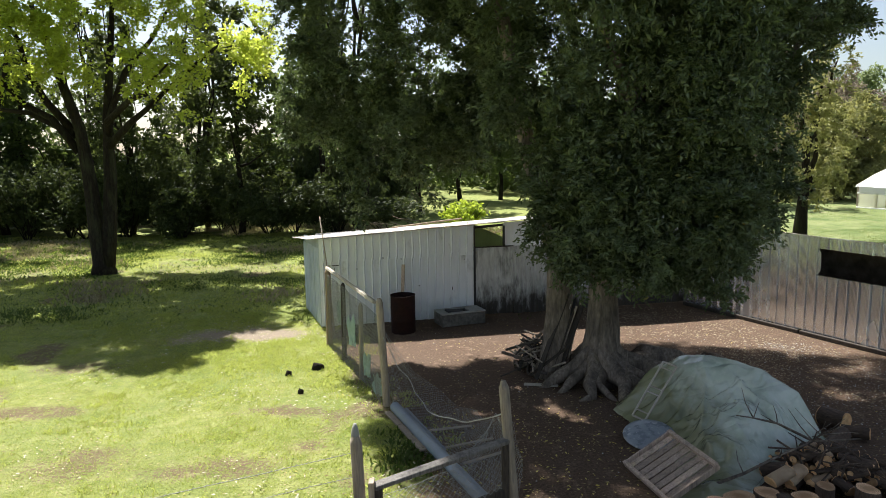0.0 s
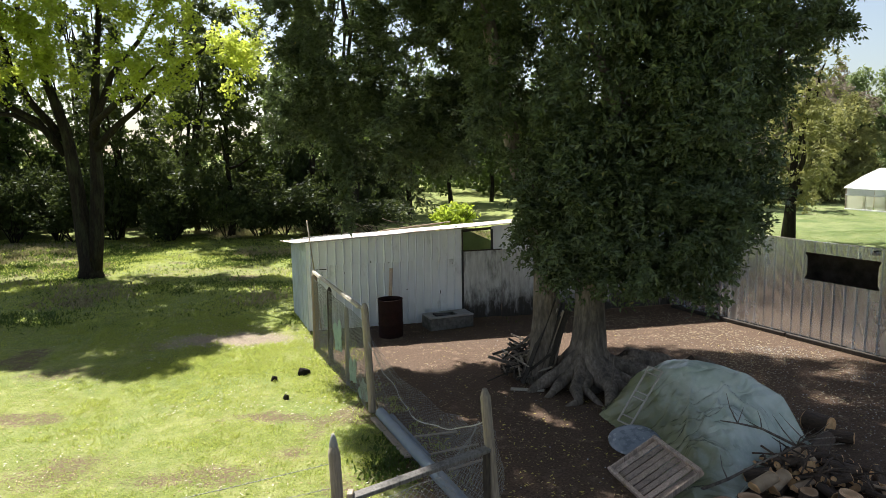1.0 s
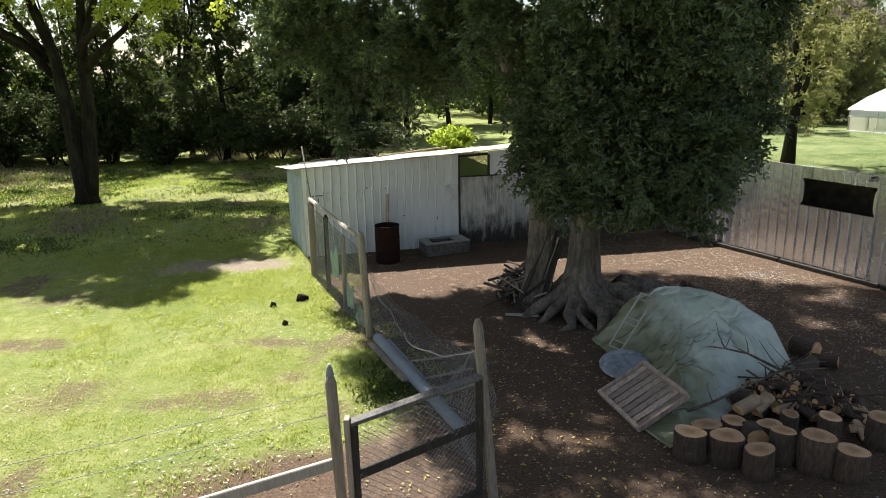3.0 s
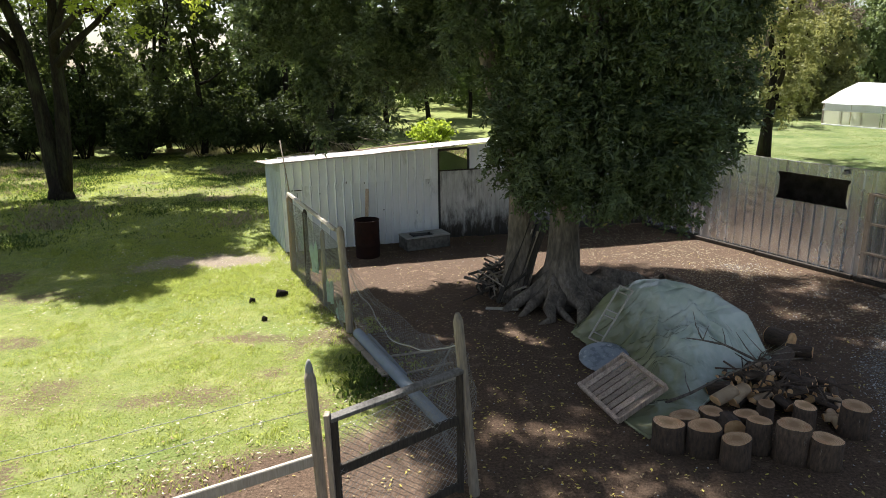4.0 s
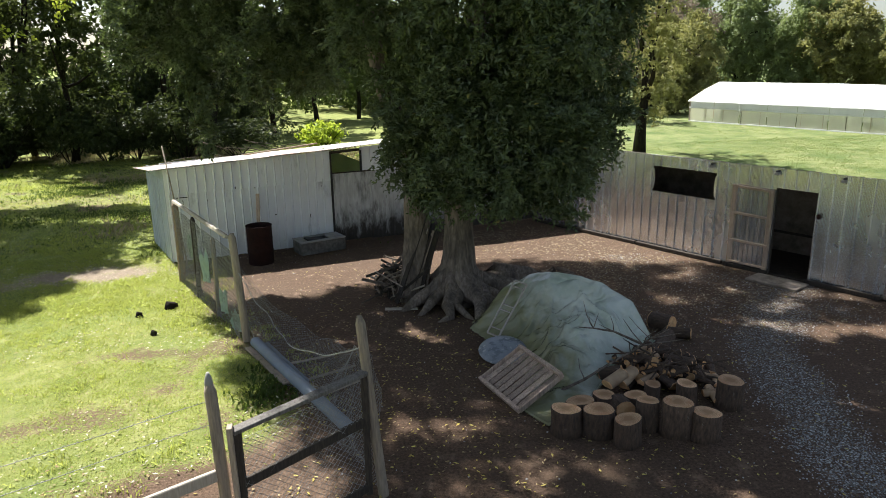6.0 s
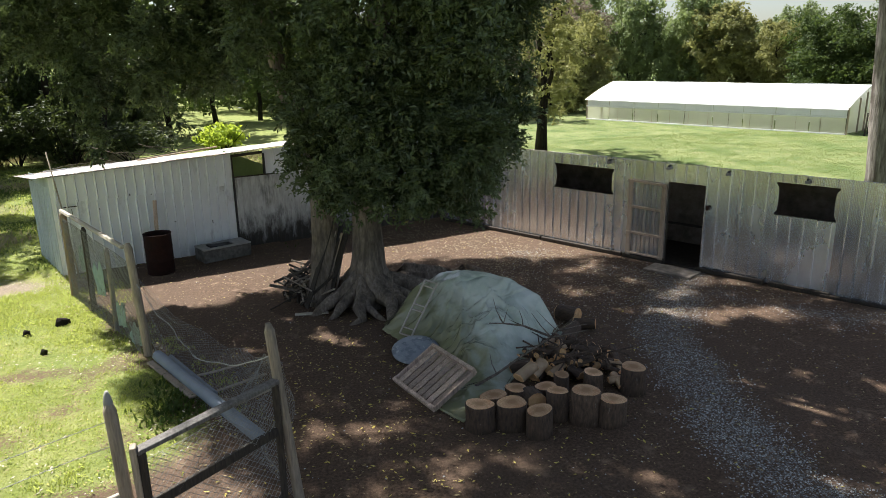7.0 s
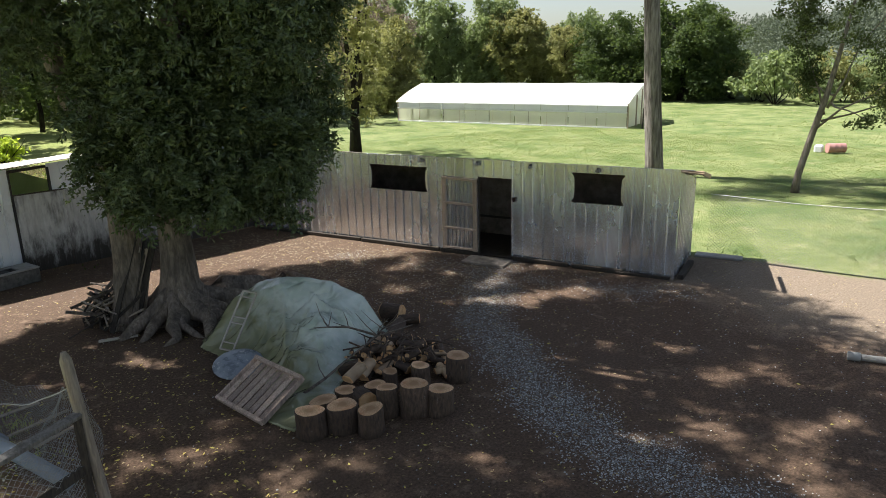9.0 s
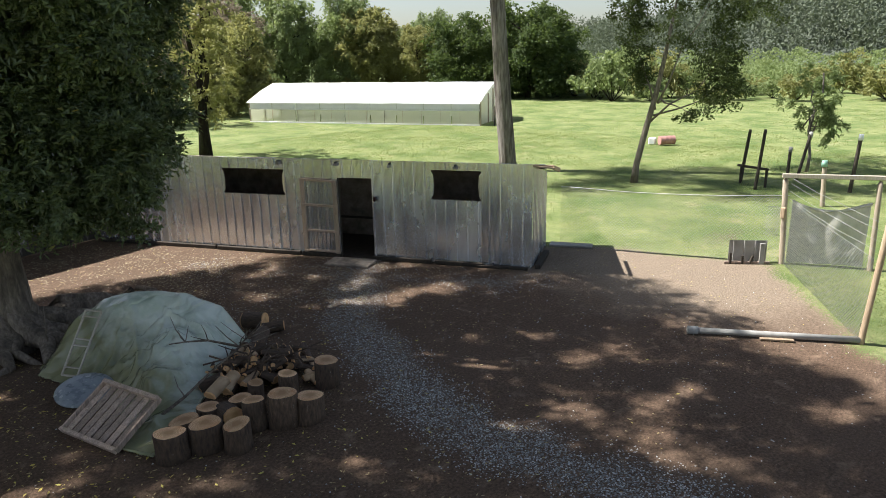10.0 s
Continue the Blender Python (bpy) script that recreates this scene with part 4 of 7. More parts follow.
# sunlit spots on the ground; leaves on their sun rays are left out
SUN_SPOTS = [(4.75, 9.35, 0.42), (3.9, 9.9, 0.28), (4.3, 8.6, 0.2), (8.06, 9.09, 0.1), (7.74, 6.94, 0.14), (8.5, 6.26, 0.1), (9.09, 5.1, 0.13), (8.32, 5.27, 0.09), (7.15, 6.18, 0.14), (6.8, 6.96, 0.07),
              (7.03, 8.66, 0.05), (4.33, 5.5, 0.05), (3.09, 6.33, 0.06), (9.03, 1.89, 0.14), (8.48, 3.52, 0.09), (7.67, 3.71, 0.09), (8.63, 9.24, 0.09), (7.64, 9.71, 0.09), (9.3, 8.94, 0.11), (2.11, 6.23, 0.03),
              (1.3, 6.46, 0.04), (1.63, 7.48, 0.06), (1.5, 10.88, 0.14), (1.9, 10.37, 0.14), (1.03, 11.85, 0.09), (0.9, 7.56, 0.05), (6.62, 11.44, 0.09), (8.49, 10.53, 0.09), (7.58, 12.7, 0.11)]


def sunward(at, outline, z0, z1, step, seed):
    """Lobes of an upper crown, spread so that it roofs the outline as the sun sees it."""
    rng_ = np.random.RandomState(seed)
    xs, ys = [p[0] for p in outline], [p[1] for p in outline]
    gx, gy = np.meshgrid(np.arange(min(xs), max(xs), step), np.arange(min(ys), max(ys), step), indexing="ij")
    gx, gy = gx.ravel() + rng_.uniform(-0.4, 0.4, gx.size) * step, gy.ravel() + rng_.uniform(-0.4, 0.4, gx.size) * step
    ok = inside(gx, gy, outline) > -0.2
    gx, gy = gx[ok], gy[ok]
    z = rng_.uniform(z0, z1, len(gx))
    return [(a - 0.376 * h - at[0], b + 0.637 * h - at[1], h, step * 0.9, step * 0.9, 0.8) for a, b, h in zip(gx, gy, z)]


def under_sun(at, outline, wob, gaps=()):
    def keep(p):
        a, b = p[:, 0] + at[0] + 0.376 * p[:, 2], p[:, 1] + at[1] - 0.637 * p[:, 2]
        ok = inside(a, b, outline) + wob * vnoise(a, b, 0.8) + wob * 0.5 * vnoise(a, b, 2.5) > 0.1
        for gx, gy, gr in gaps:
            ok &= np.hypot(a - gx, b - gy) > gr + 0.27
        return ok
    return keep


HIGH_LOBES = sunward((2.3, 12.3), CROWN_SHADE, 10.6, 13.2, 1.5, 5)
for lobes, n, low in ((LOW_LOBES, 90, 2.2), (SIDE_LOBES, 34, 4.6)):
    for k in range(n):
        l = lobes[rng.randint(min(len(lobes), 14))]
        d = unit(rng.normal(size=(1, 3)))[0] * np.array([1, 1, 0.8])
        p = np.array(l[:3]) + d * np.array(l[3:]) * 1.10
        s = rng.uniform(0.18, 0.42)
        if p[2] > low and (low > 4 or (-0.55 < p[0] < 2.7 and p[2] > 2.7)):
            lobes.append((p[0], p[1], p[2] - 0.1, s, s, s * 1.3))
for lobes, n, gap, nm in ((LOW_LOBES, 1330, -0.27, "crown"), (SIDE_LOBES, 1000, -0.36, "side_crown")):
    r_, w_ = bough_roots(lobes, n, rng, 0.35, 0.90, gap)
    sa, sb = r_[:, 0] + 2.3 + 0.376 * r_[:, 2], r_[:, 1] + 12.3 - 0.637 * r_[:, 2]
    lit = np.array([np.hypot(sa - gx, sb - gy) < (gr * 0.8 if gr > 0.19 else gr + 0.20) for gx, gy, gr in SUN_SPOTS]).any(0)
    r_, w_ = r_[~lit], w_[~lit]
    part(nm, spray_leaves(nm, r_, w_, 9, 26, 0.40, 0.095, 0.042, LEAF_EVERGREEN, rng, 0.18, 0.70), LEAF_EVERGREEN, big)
r_, w_ = bough_roots([(-4.5, 2.8, 3.15, 0.22, 0.2, 0.5), (-4.5, 2.9, 4.1, 0.3, 0.3, 0.7), (-3.4, 2.9, 3.3, 0.16, 0.16, 0.4), (-3.4, 3.0, 4.2, 0.25, 0.25, 0.6)], 60, rng, 0.2, 0.95)
part("hanging_spray", spray_leaves("hanging_spray", r_, w_, 7, 24, 0.22, 0.095, 0.042, LEAF_EVERGREEN, rng, 0.5, 0.7), LEAF_EVERGREEN, big)
WHOLE = [(-40, -40), (40, -40), (40, 40), (-40, 40)]
c = crown_points(LOW_LOBES, 950, 34, 0.30, rng, 0.1, under_sun((2.3, 12.3), WHOLE, 0.0, SUN_SPOTS[3:]))
part("inner_crown", leaves_mesh("inner_crown", c, 0.13, 0.055, LEAF_EVERGREEN, rng, 0.45), LEAF_EVERGREEN, big)
c = crown_points(HIGH_LOBES, 4500, 56, 0.38, rng, 0.3, under_sun((2.3, 12.3), CROWN_SHADE, 0.4, SUN_SPOTS), gaps=-0.48)
part("upper_crown", leaves_mesh("upper_crown", c, 0.17, 0.062, LEAF_EVERGREEN, rng, 0.3), LEAF_EVERGREEN, big)

# added canopy, never in view: it cuts skylight over the yard
SKY_SCREEN = [(-5.0, 1.2), (0.0, 2.6), (4.0, 0.6), (9.0, 0.0), (10.0, -6.0), (5.0, -10.0), (-6.0, -9.0)]
c = crown_points(sunward((2.3, 12.3), SKY_SCREEN, 10.8, 13.4, 1.7, 15), 3400, 44, 0.5, rng, 0.3, under_sun((2.3, 12.3), SKY_SCREEN, 0.5), gaps=-0.42)
part("upper_crown", leaves_mesh("upper_crown", c, 0.25, 0.095, LEAF_EVERGREEN, rng, 0.3), LEAF_EVERGREEN, big)

# the bright spring tree on the lawn
rng = np.random.RandomState(12)
spring = thing("maple_tree", pose(-13.0, 24.4, 0), "broad tree with forked dark trunk and bright yellow-green spring leaves", "tree")
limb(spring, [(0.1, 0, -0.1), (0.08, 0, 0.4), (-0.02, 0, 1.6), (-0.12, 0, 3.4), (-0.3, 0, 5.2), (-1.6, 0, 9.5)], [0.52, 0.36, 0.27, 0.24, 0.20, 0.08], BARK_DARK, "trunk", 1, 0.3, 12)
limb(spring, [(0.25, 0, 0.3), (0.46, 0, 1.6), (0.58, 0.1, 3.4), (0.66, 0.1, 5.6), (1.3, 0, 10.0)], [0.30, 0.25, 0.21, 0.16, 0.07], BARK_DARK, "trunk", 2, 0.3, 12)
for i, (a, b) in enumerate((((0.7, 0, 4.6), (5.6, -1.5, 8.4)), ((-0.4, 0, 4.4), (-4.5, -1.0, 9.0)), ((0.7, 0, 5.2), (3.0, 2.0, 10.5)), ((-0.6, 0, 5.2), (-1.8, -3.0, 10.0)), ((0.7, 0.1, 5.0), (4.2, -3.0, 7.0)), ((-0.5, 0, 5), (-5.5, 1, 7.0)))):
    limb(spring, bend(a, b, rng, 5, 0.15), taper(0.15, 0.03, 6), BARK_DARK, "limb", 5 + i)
SPRING_LOBES = [(-4.5, -1.0, 8.2, 2.6, 2.6, 1.1), (-1.5, -2.0, 7.4, 2.4, 2.6, 1.0), (2.4, -1.5, 7.2, 2.6, 2.6, 1.0), (5.4, -1.2, 7.6, 2.2, 2.2, 1.0), (4.0, 0.5, 9.4, 2.8, 2.6, 1.2), (0.5, 0, 10.2, 3.4, 3.0, 1.6), (-4, 0.5, 10.6, 3, 3, 1.4), (3.6, -2.6, 5.9, 1.8, 1.4, 0.7), (-3.2, -2.6, 5.9, 2.0, 1.4, 0.7), (0.2, -2.8, 8.6, 2.6, 1.8, 1.2)]
r_, w_ = bough_roots(SPRING_LOBES, 520, rng, 0.2, 0.95, 0.04, 0.25)
part("crown", spray_leaves("crown", r_, w_, 7, 20, 0.95, 0.135, 0.095, LEAF_SPRING, rng, 0.12, 0.5), LEAF_SPRING, spring)
# lawn shade outlines; unseen leaves stand up the sun rays to cast it
MAPLE_SHADE = [(-4.3, 16.8), (-6.2, 15.4), (-5.6, 12.7), (-6.6, 13.3), (-8.3, 13.1), (-10.0, 13.6), (-14.0, 14.0), (-18.0, 17.0), (-14.0, 18.0), (-10.0, 17.6), (-6.0, 18.0)]
c = crown_points(sunward((-13.0, 24.4), MAPLE_SHADE, 11.6, 13.4, 1.6, 9), 3000, 40, 0.42, rng, 0.3, under_sun((-13.0, 24.4), MAPLE_SHADE, 1.4), gaps=-0.10)
MAPLE_BACK_SHADE = [(-19.0, 17.5), (-10.0, 18.2), (-8.0, 17.8), (-4.6, 18.2), (-4.4, 22.6), (-8.0, 24.4), (-13.0, 24.0), (-20.0, 23.5)]
c = np.concatenate([c, crown_points(sunward((-13.0, 24.4), MAPLE_BACK_SHADE, 12.8, 14.2, 1.6, 19), 2500, 44, 0.45, rng, 0.3, under_sun((-13.0, 24.4), MAPLE_BACK_SHADE, 1.2), gaps=-0.04)])
part("upper_crown", leaves_mesh("upper_crown", c, 0.22, 0.16, LEAF_SPRING, rng, 0.1), LEAF_SPRING, spring)

# the wood behind
kinds = []
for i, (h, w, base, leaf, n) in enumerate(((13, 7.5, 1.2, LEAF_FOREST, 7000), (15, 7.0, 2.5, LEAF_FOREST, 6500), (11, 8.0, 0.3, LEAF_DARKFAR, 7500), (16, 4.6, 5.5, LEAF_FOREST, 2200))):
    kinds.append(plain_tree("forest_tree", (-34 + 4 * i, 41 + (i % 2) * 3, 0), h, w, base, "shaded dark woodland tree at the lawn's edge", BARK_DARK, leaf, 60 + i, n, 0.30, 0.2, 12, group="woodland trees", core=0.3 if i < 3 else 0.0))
rng = np.random.RandomState(21)
clearing = lambda x, y: -0.065 * y - 0.6 < x < 0.12 * y and 28 < y < 47
spots = [(-18, 37), (-14.5, 39), (-21, 40), (-24.5, 36.5), (-28, 39), (-11, 36.5), (-7.5, 39.5), (-4.5, 37.0), (-1.5, 40), (0.8, 44), (-9, 44), (-16, 45), (-23, 46), (-31, 45), (-3, 47), (-38, 42), (-36, 36), (3.5, 55), (9, 58), (14, 60), (-20, 52), (-10, 54), (0, 56), (19, 60), (-28, 31), (-32, 27)]
for i, (x, y) in enumerate(spots):
    s = rng.uniform(0.8, 1.15)
    if clearing(x, y):
        continue
    thin = x < -7 and i % 5
    copy_thing(kinds[3 if thin else i % 4], pose(x + rng.normal() * 0.5, y + rng.normal() * 0.5, 0, 0, 0, rng.uniform(0, 360)) @ Matrix.Diagonal((s, s, s * rng.uniform(0.9, 1.15), 1)))


def shrub(name, at, r, h, leaf, seed, label, n=1500, leaf_len=0.16, group=""):
    rng_ = np.random.RandomState(seed)
    t = thing(name, pose(*at), label, "shrub", group)
    bm = bmesh.new()
    for i in range(7):
        a = rng_.uniform(0, 6.28)
        tube(bend((0.1 * math.cos(a), 0.1 * math.sin(a), -0.05), (r * 0.7 * math.cos(a), r * 0.7 * math.sin(a), h * rng_.uniform(0.6, 0.95)), rng_, 4, 0.15), taper(0.035, 0.008, 5), 5, bm)
    part("stem", bm, BARK_DARK, t)
    lobes = [(rng_.uniform(-0.5, 0.5) * r, rng_.uniform(-0.5, 0.5) * r, h * rng_.uniform(0.3, 0.75), r * rng_.uniform(0.4, 0.6), r * rng_.uniform(0.4, 0.6), h * rng_.uniform(0.22, 0.35)) for _ in range(6)]
    c_ = crown_points(lobes, n // 20, 20, r * 0.18, rng_, 0.3)
    c_[:, 2] = np.abs(c_[:, 2])
    part("foliage", leaves_mesh("foliage", c_, leaf_len, leaf_len * 0.5, leaf, rng_, 0.1), leaf, t)
    return t


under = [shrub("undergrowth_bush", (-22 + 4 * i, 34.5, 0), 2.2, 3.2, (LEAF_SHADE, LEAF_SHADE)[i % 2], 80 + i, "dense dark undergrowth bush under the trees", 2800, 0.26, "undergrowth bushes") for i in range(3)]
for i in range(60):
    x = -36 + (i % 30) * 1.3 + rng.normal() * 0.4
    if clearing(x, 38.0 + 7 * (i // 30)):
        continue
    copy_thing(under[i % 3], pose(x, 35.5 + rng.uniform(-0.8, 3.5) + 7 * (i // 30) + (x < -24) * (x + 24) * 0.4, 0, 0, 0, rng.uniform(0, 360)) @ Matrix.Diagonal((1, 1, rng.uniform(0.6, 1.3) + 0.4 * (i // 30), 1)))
shrub("lime_bush", (0.6, 37.5, 0), 1.7, 1.5, LEAF_LIME, 90, "bright lime-green leafy bush behind the shed", 1500, 0.28)

# single trees in the field
plain_tree("field_tree", (15.25, 30.4, 0), 9.5, 5.0, 1.2, "olive-leaved slender tree behind the coop", BARK_DARK, LEAF_OLIVE, 101, 9000, 0.17, 0.3, 16, lump=(0.3, 0.55), core=0.1)
pole_tree = thing("tall_eucalyptus", pose(21.25, 17.15, 0), "tall bare grey eucalyptus trunk rising from the grass", "tree")
limb(pole_tree, [(0.05, 0, -0.1), (0, 0, 0.4), (-0.12, 0.1, 2.3), (-0.22, 0.2, 4.3), (-0.30, 0.3, 6.4), (-0.4, 0.5, 11), (-0.3, 0.6, 16)], [0.40, 0.34, 0.31, 0.29, 0.28, 0.24, 0.15], BARK_EUC, "trunk", 3, 0.18, 14)
for i, (b, r) in enumerate((((3, 1, 17), 0.1), ((-3.5, 0, 17.5), 0.1), ((0.5, -3, 18), 0.09), ((0, 3, 19), 0.09))):
    limb(pole_tree, bend((-0.4, 0.5, 11.5 + i), b, rng, 4, 0.12), taper(r, 0.03, 5), BARK_EUC, "limb", i)
# field shade outline; the crown above view is shaped to cast it
EUC_SHADE = [(22.4, 15.4), (24.5, 13.8), (26.3, 8.8), (23.5, 6.4), (21.2, 8.3), (20.4, 11.6), (19.9, 13.6)]
c = crown_points(sunward((21.25, 17.15), EUC_SHADE, 14.5, 18.0, 1.8, 29) + [(3, 1, 17.5, 2.2, 2, 1.6), (-3.4, 0, 18, 2.2, 2, 1.6), (0.5, -2.5, 18.6, 2, 2, 1.6), (0, 2.6, 19.4, 2.2, 2, 1.6)], 1300, 36, 0.55, rng, 0.3, gaps=-0.12)
part("crown", leaves_mesh("crown", c, 0.24, 0.06, LEAF_FOREST, rng, 0.6), LEAF_FOREST, pole_tree)
lean = thing("young_oak", pose(21.8, 11.9, 0), "young leaning dark-leaved tree on the grass", "tree")
limb(lean, [(0, 0, -0.1), (0.03, -0.05, 0.6), (0.2, -0.25, 1.9), (0.34, -0.46, 3.0), (0.40, -0.66, 4.2), (0.5, -1.0, 6.6)], [0.15, 0.11, 0.095, 0.085, 0.065, 0.03], BARK_BROWN, "trunk", 4, 0.2, 10)
for i, b in enumerate(((0.9, -2.6, 4.3), (1.2, -2.8, 3.2), (0.2, 0.4, 5.2), (0.9, -1.9, 6.0), (0.4, -1.7, 2.4), (0.0, 0.0, 3.4))):
    limb(lean, bend((0.28 + 0.03 * i, -0.35 - 0.06 * i, 2.1 + 0.2 * i), b, rng, 4, 0.15), taper(0.04, 0.010, 5), BARK_BROWN, "limb", 30 + i, 0.2, 6)
c = crown_points([(0.8, -2.0, 4.6, 1.1, 1.1, 1.0), (1.0, -2.9, 3.9, 1.0, 1.1, 0.9), (0.5, -0.9, 5.3, 1.0, 1.0, 0.9), (0.2, 0.2, 4.9, 0.8, 0.8, 0.9), (0.9, -2.2, 3.0, 0.9, 1.0, 0.7), (0.7, -1.5, 6.6, 1.3, 1.5, 1.0), (1.0, -2.9, 5.6, 1.0, 1.2, 0.9), (0.15, 0.1, 3.6, 0.5, 0.5, 0.6), (0.6, -1.5, 2.4, 0.5, 0.6, 0.4), (0.1, 0.5, 5.8, 0.8, 0.8, 0.8)], 980, 22, 0.26, rng, 0.1, gaps=-0.10)
part("crown", leaves_mesh("crown", c, 0.12, 0.06, LEAF_FOREST, rng, 0.2), LEAF_FOREST, lean)
plain_tree("sapling_tree", (27.4, 8.0, 0), 4.2, 2.2, 0.9, "slender young tree with airy light-green leaves", BARK_EUC, LEAF_WILLOW, 105, 7000, 0.11, 0.06, 14, lump=(0.25, 0.5), core=0.0)

# trees behind the greenhouse
far = []
for i, (h, w, base, leaf, n, lab) in enumerate(((12, 10, 0.0, LEAF_WILLOW, 26000, "tall grey-green willow beyond the greenhouse"), (9.3, 12, 0.0, LEAF_DARKFAR, 24000, "dense dark broadleaf tree beyond the field"), (10, 9, 0.0, LEAF_OLIVE, 20000, "pale olive tree beyond the field"), (12, 9, 1.0, LEAF_TWIG, 11000, "half-bare tree with pale twigs beyond the field"))):
    far.append(plain_tree("far_tree", ((46, 70, 0), (58, 44.5, 0), (52, 62, 0), (31, 60, 0))[i], h, w, base, lab, BARK_DARK, leaf, 120 + i, n, 0.30, 0.3, 44, group="trees beyond the greenhouse", lump=(0.22, 0.42), sag=(1.3, 0.5, 0.5, 0.1)[i], reach=0.11, core=0.25 if i < 3 else 0.0))
for i, (k, x, y, s) in enumerate(((0, 51, 65, 1.0), (0, 43, 76, 1.05), (1, 63, 47, 0.95), (1, 55.5, 51, 0.9), (2, 54.5, 56.5, 0.78), (0, 60, 60, 0.82), (3, 36, 66, 1.0), (3, 25, 56, 1.0), (2, 29, 52, 0.8), (2, 34, 74, 1.0), (0, 56, 72, 0.85), (3, 20, 50, 0.9), (1, 68, 52, 0.8), (2, 24, 62, 1.1), (0, 64, 70, 0.72))):
    copy_thing(far[k], pose(x, y, 0, 0, 0, rng.uniform(0, 360)) @ Matrix.Diagonal((s, s, s, 1)))
hedge = [shrub("field_bush", (60 + 3 * i, 37 - 3 * i, 0), 2.6, 3.0, (LEAF_WILLOW, LEAF_OLIVE, LEAF_WILLOW)[i], 140 + i, "leafy bush along the far edge of the field", 1500, 0.36, "field edge bushes") for i in range(3)]
for i in range(44):
    a = radians(38 - i * 1.45)
    r = 66 + rng.uniform(-2, 14) + max(0, i - 12) * 0.5
    s = rng.uniform(0.7, 1.5)
    copy_thing(hedge[rng.choice(3, p=(0.6, 0.4, 0.0))], pose(r * math.cos(a), r * math.sin(a), 0, 0, 0, rng.uniform(0, 360)) @ Matrix.Diagonal((s, s, s * rng.uniform(0.6, 1.2), 1)))

# woods that close the view beyond the lawn
def far_woods(name, a0, a1, r0, r1, count, leaf, seed, label, tall=(8, 13), per=110, size=0.8):
    rng_ = np.random.RandomState(seed)
    a, r = np.radians(rng_.uniform(a0, a1, count)), rng_.uniform(r0, r1, count)
    k = np.repeat(np.arange(count), per)
    th = rng_.uniform(tall[0], tall[1], count)[k]
    t_ = rng_.uniform(0.02, 1, count * per) ** 0.8
    rad = 2.6 * np.sqrt(np.clip(1 - (2 * t_ - 0.9) ** 2, 0.04, 1)) * rng_.uniform(0.3, 1, count * per)
    aa = rng_.uniform(0, 6.28, count * per)
    P = np.stack([r[k] * np.cos(a[k]) + rad * np.cos(aa), r[k] * np.sin(a[k]) + rad * np.sin(aa), th * t_], -1)
    tagged(part(name, leaves_mesh(name, P, size, size * 0.56, leaf, rng_, 0.3), leaf), label, "woods", kind="stuff")


far_woods("distant_woods", 66, 103, 62, 84, 170, LEAF_DARKFAR, 8, "dense dark woods closing the view behind the lawn", (6, 10))
far_woods("low_woods", 103, 150, 62, 84, 160, LEAF_DARKFAR, 28, "low dark scrub closing the view behind the lawn", (2.5, 5.0))

far_woods("field_thicket", -28, 44, 88, 125, 240, LEAF_WILLOW, 18, "mixed green thicket along the foot of the hills", (1.6, 4.6), 240, 0.42)

# wooded hills
def hill(name, cx, cy, rx, ry, h, count, leaf, seed, label):
    rng_ = np.random.RandomState(seed)
    n = 40
    u = np.linspace(-1, 1, n)
    X, Y = np.meshgrid(u, u, indexing="ij")
    R = np.hypot(X, Y)
    Z = h * np.clip(1 - R ** 1.6, -0.05, 1) * (1 + 0.25 * vnoise(X * 3 + seed, Y * 3, 1.0))
    ii = np.arange(n * n).reshape(n, n)
    q = np.stack([ii[:-1, :-1], ii[1:, :-1], ii[1:, 1:], ii[:-1, 1:]], -1).reshape(-1, 4)
    me = mesh_np(name, np.stack([cx + X * rx, cy + Y * ry, Z - 0.5], -1).reshape(-1, 3), q, HILL_SOIL, True)
    tagged(new(name, me), label, "hill", kind="structure")
    a, r = rng_.uniform(1.35, 4.93, count), np.sqrt(rng_.uniform(0, 1, count)) * 0.98
    x, y = r * np.cos(a), r * np.sin(a)
    z = h * np.clip(1 - r ** 1.6, 0, 1) * (1 + 0.25 * vnoise(x * 3 + seed, y * 3, 1.0))
    per = 60
    k = np.repeat(np.arange(count), per)
    th = rng_.uniform(9, 17, count)[k]
    t_ = rng_.uniform(0, 1, count * per)
    rad = (0.3 + 4.0 * (1 - t_) ** 0.7 * np.minimum(t_ * 5, 1)) * rng_.uniform(0.2, 1, count * per)
    aa = rng_.uniform(0, 6.28, count * per)
    P = np.stack([cx + x[k] * rx + rad * np.cos(aa), cy + y[k] * ry + rad * np.sin(aa), z[k] + th * t_], -1)
    tagged(part(name + "_woods", leaves_mesh("woods", P, 1.1, 0.7, leaf, rng_, 0.5), leaf), "dense plantation forest covering the hill", "woods", kind="stuff")


# hill ground greyed as well, with the haze in its colour
HILL_SOIL = surface("hazy_hill_undergrowth", (0.065, 0.080, 0.060), (0.10, 0.12, 0.085), 0.2, 1.0, 0.0, 0.0)
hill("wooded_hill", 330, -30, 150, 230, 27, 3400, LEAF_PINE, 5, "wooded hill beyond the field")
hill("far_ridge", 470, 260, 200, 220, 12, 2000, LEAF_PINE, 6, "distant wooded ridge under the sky")

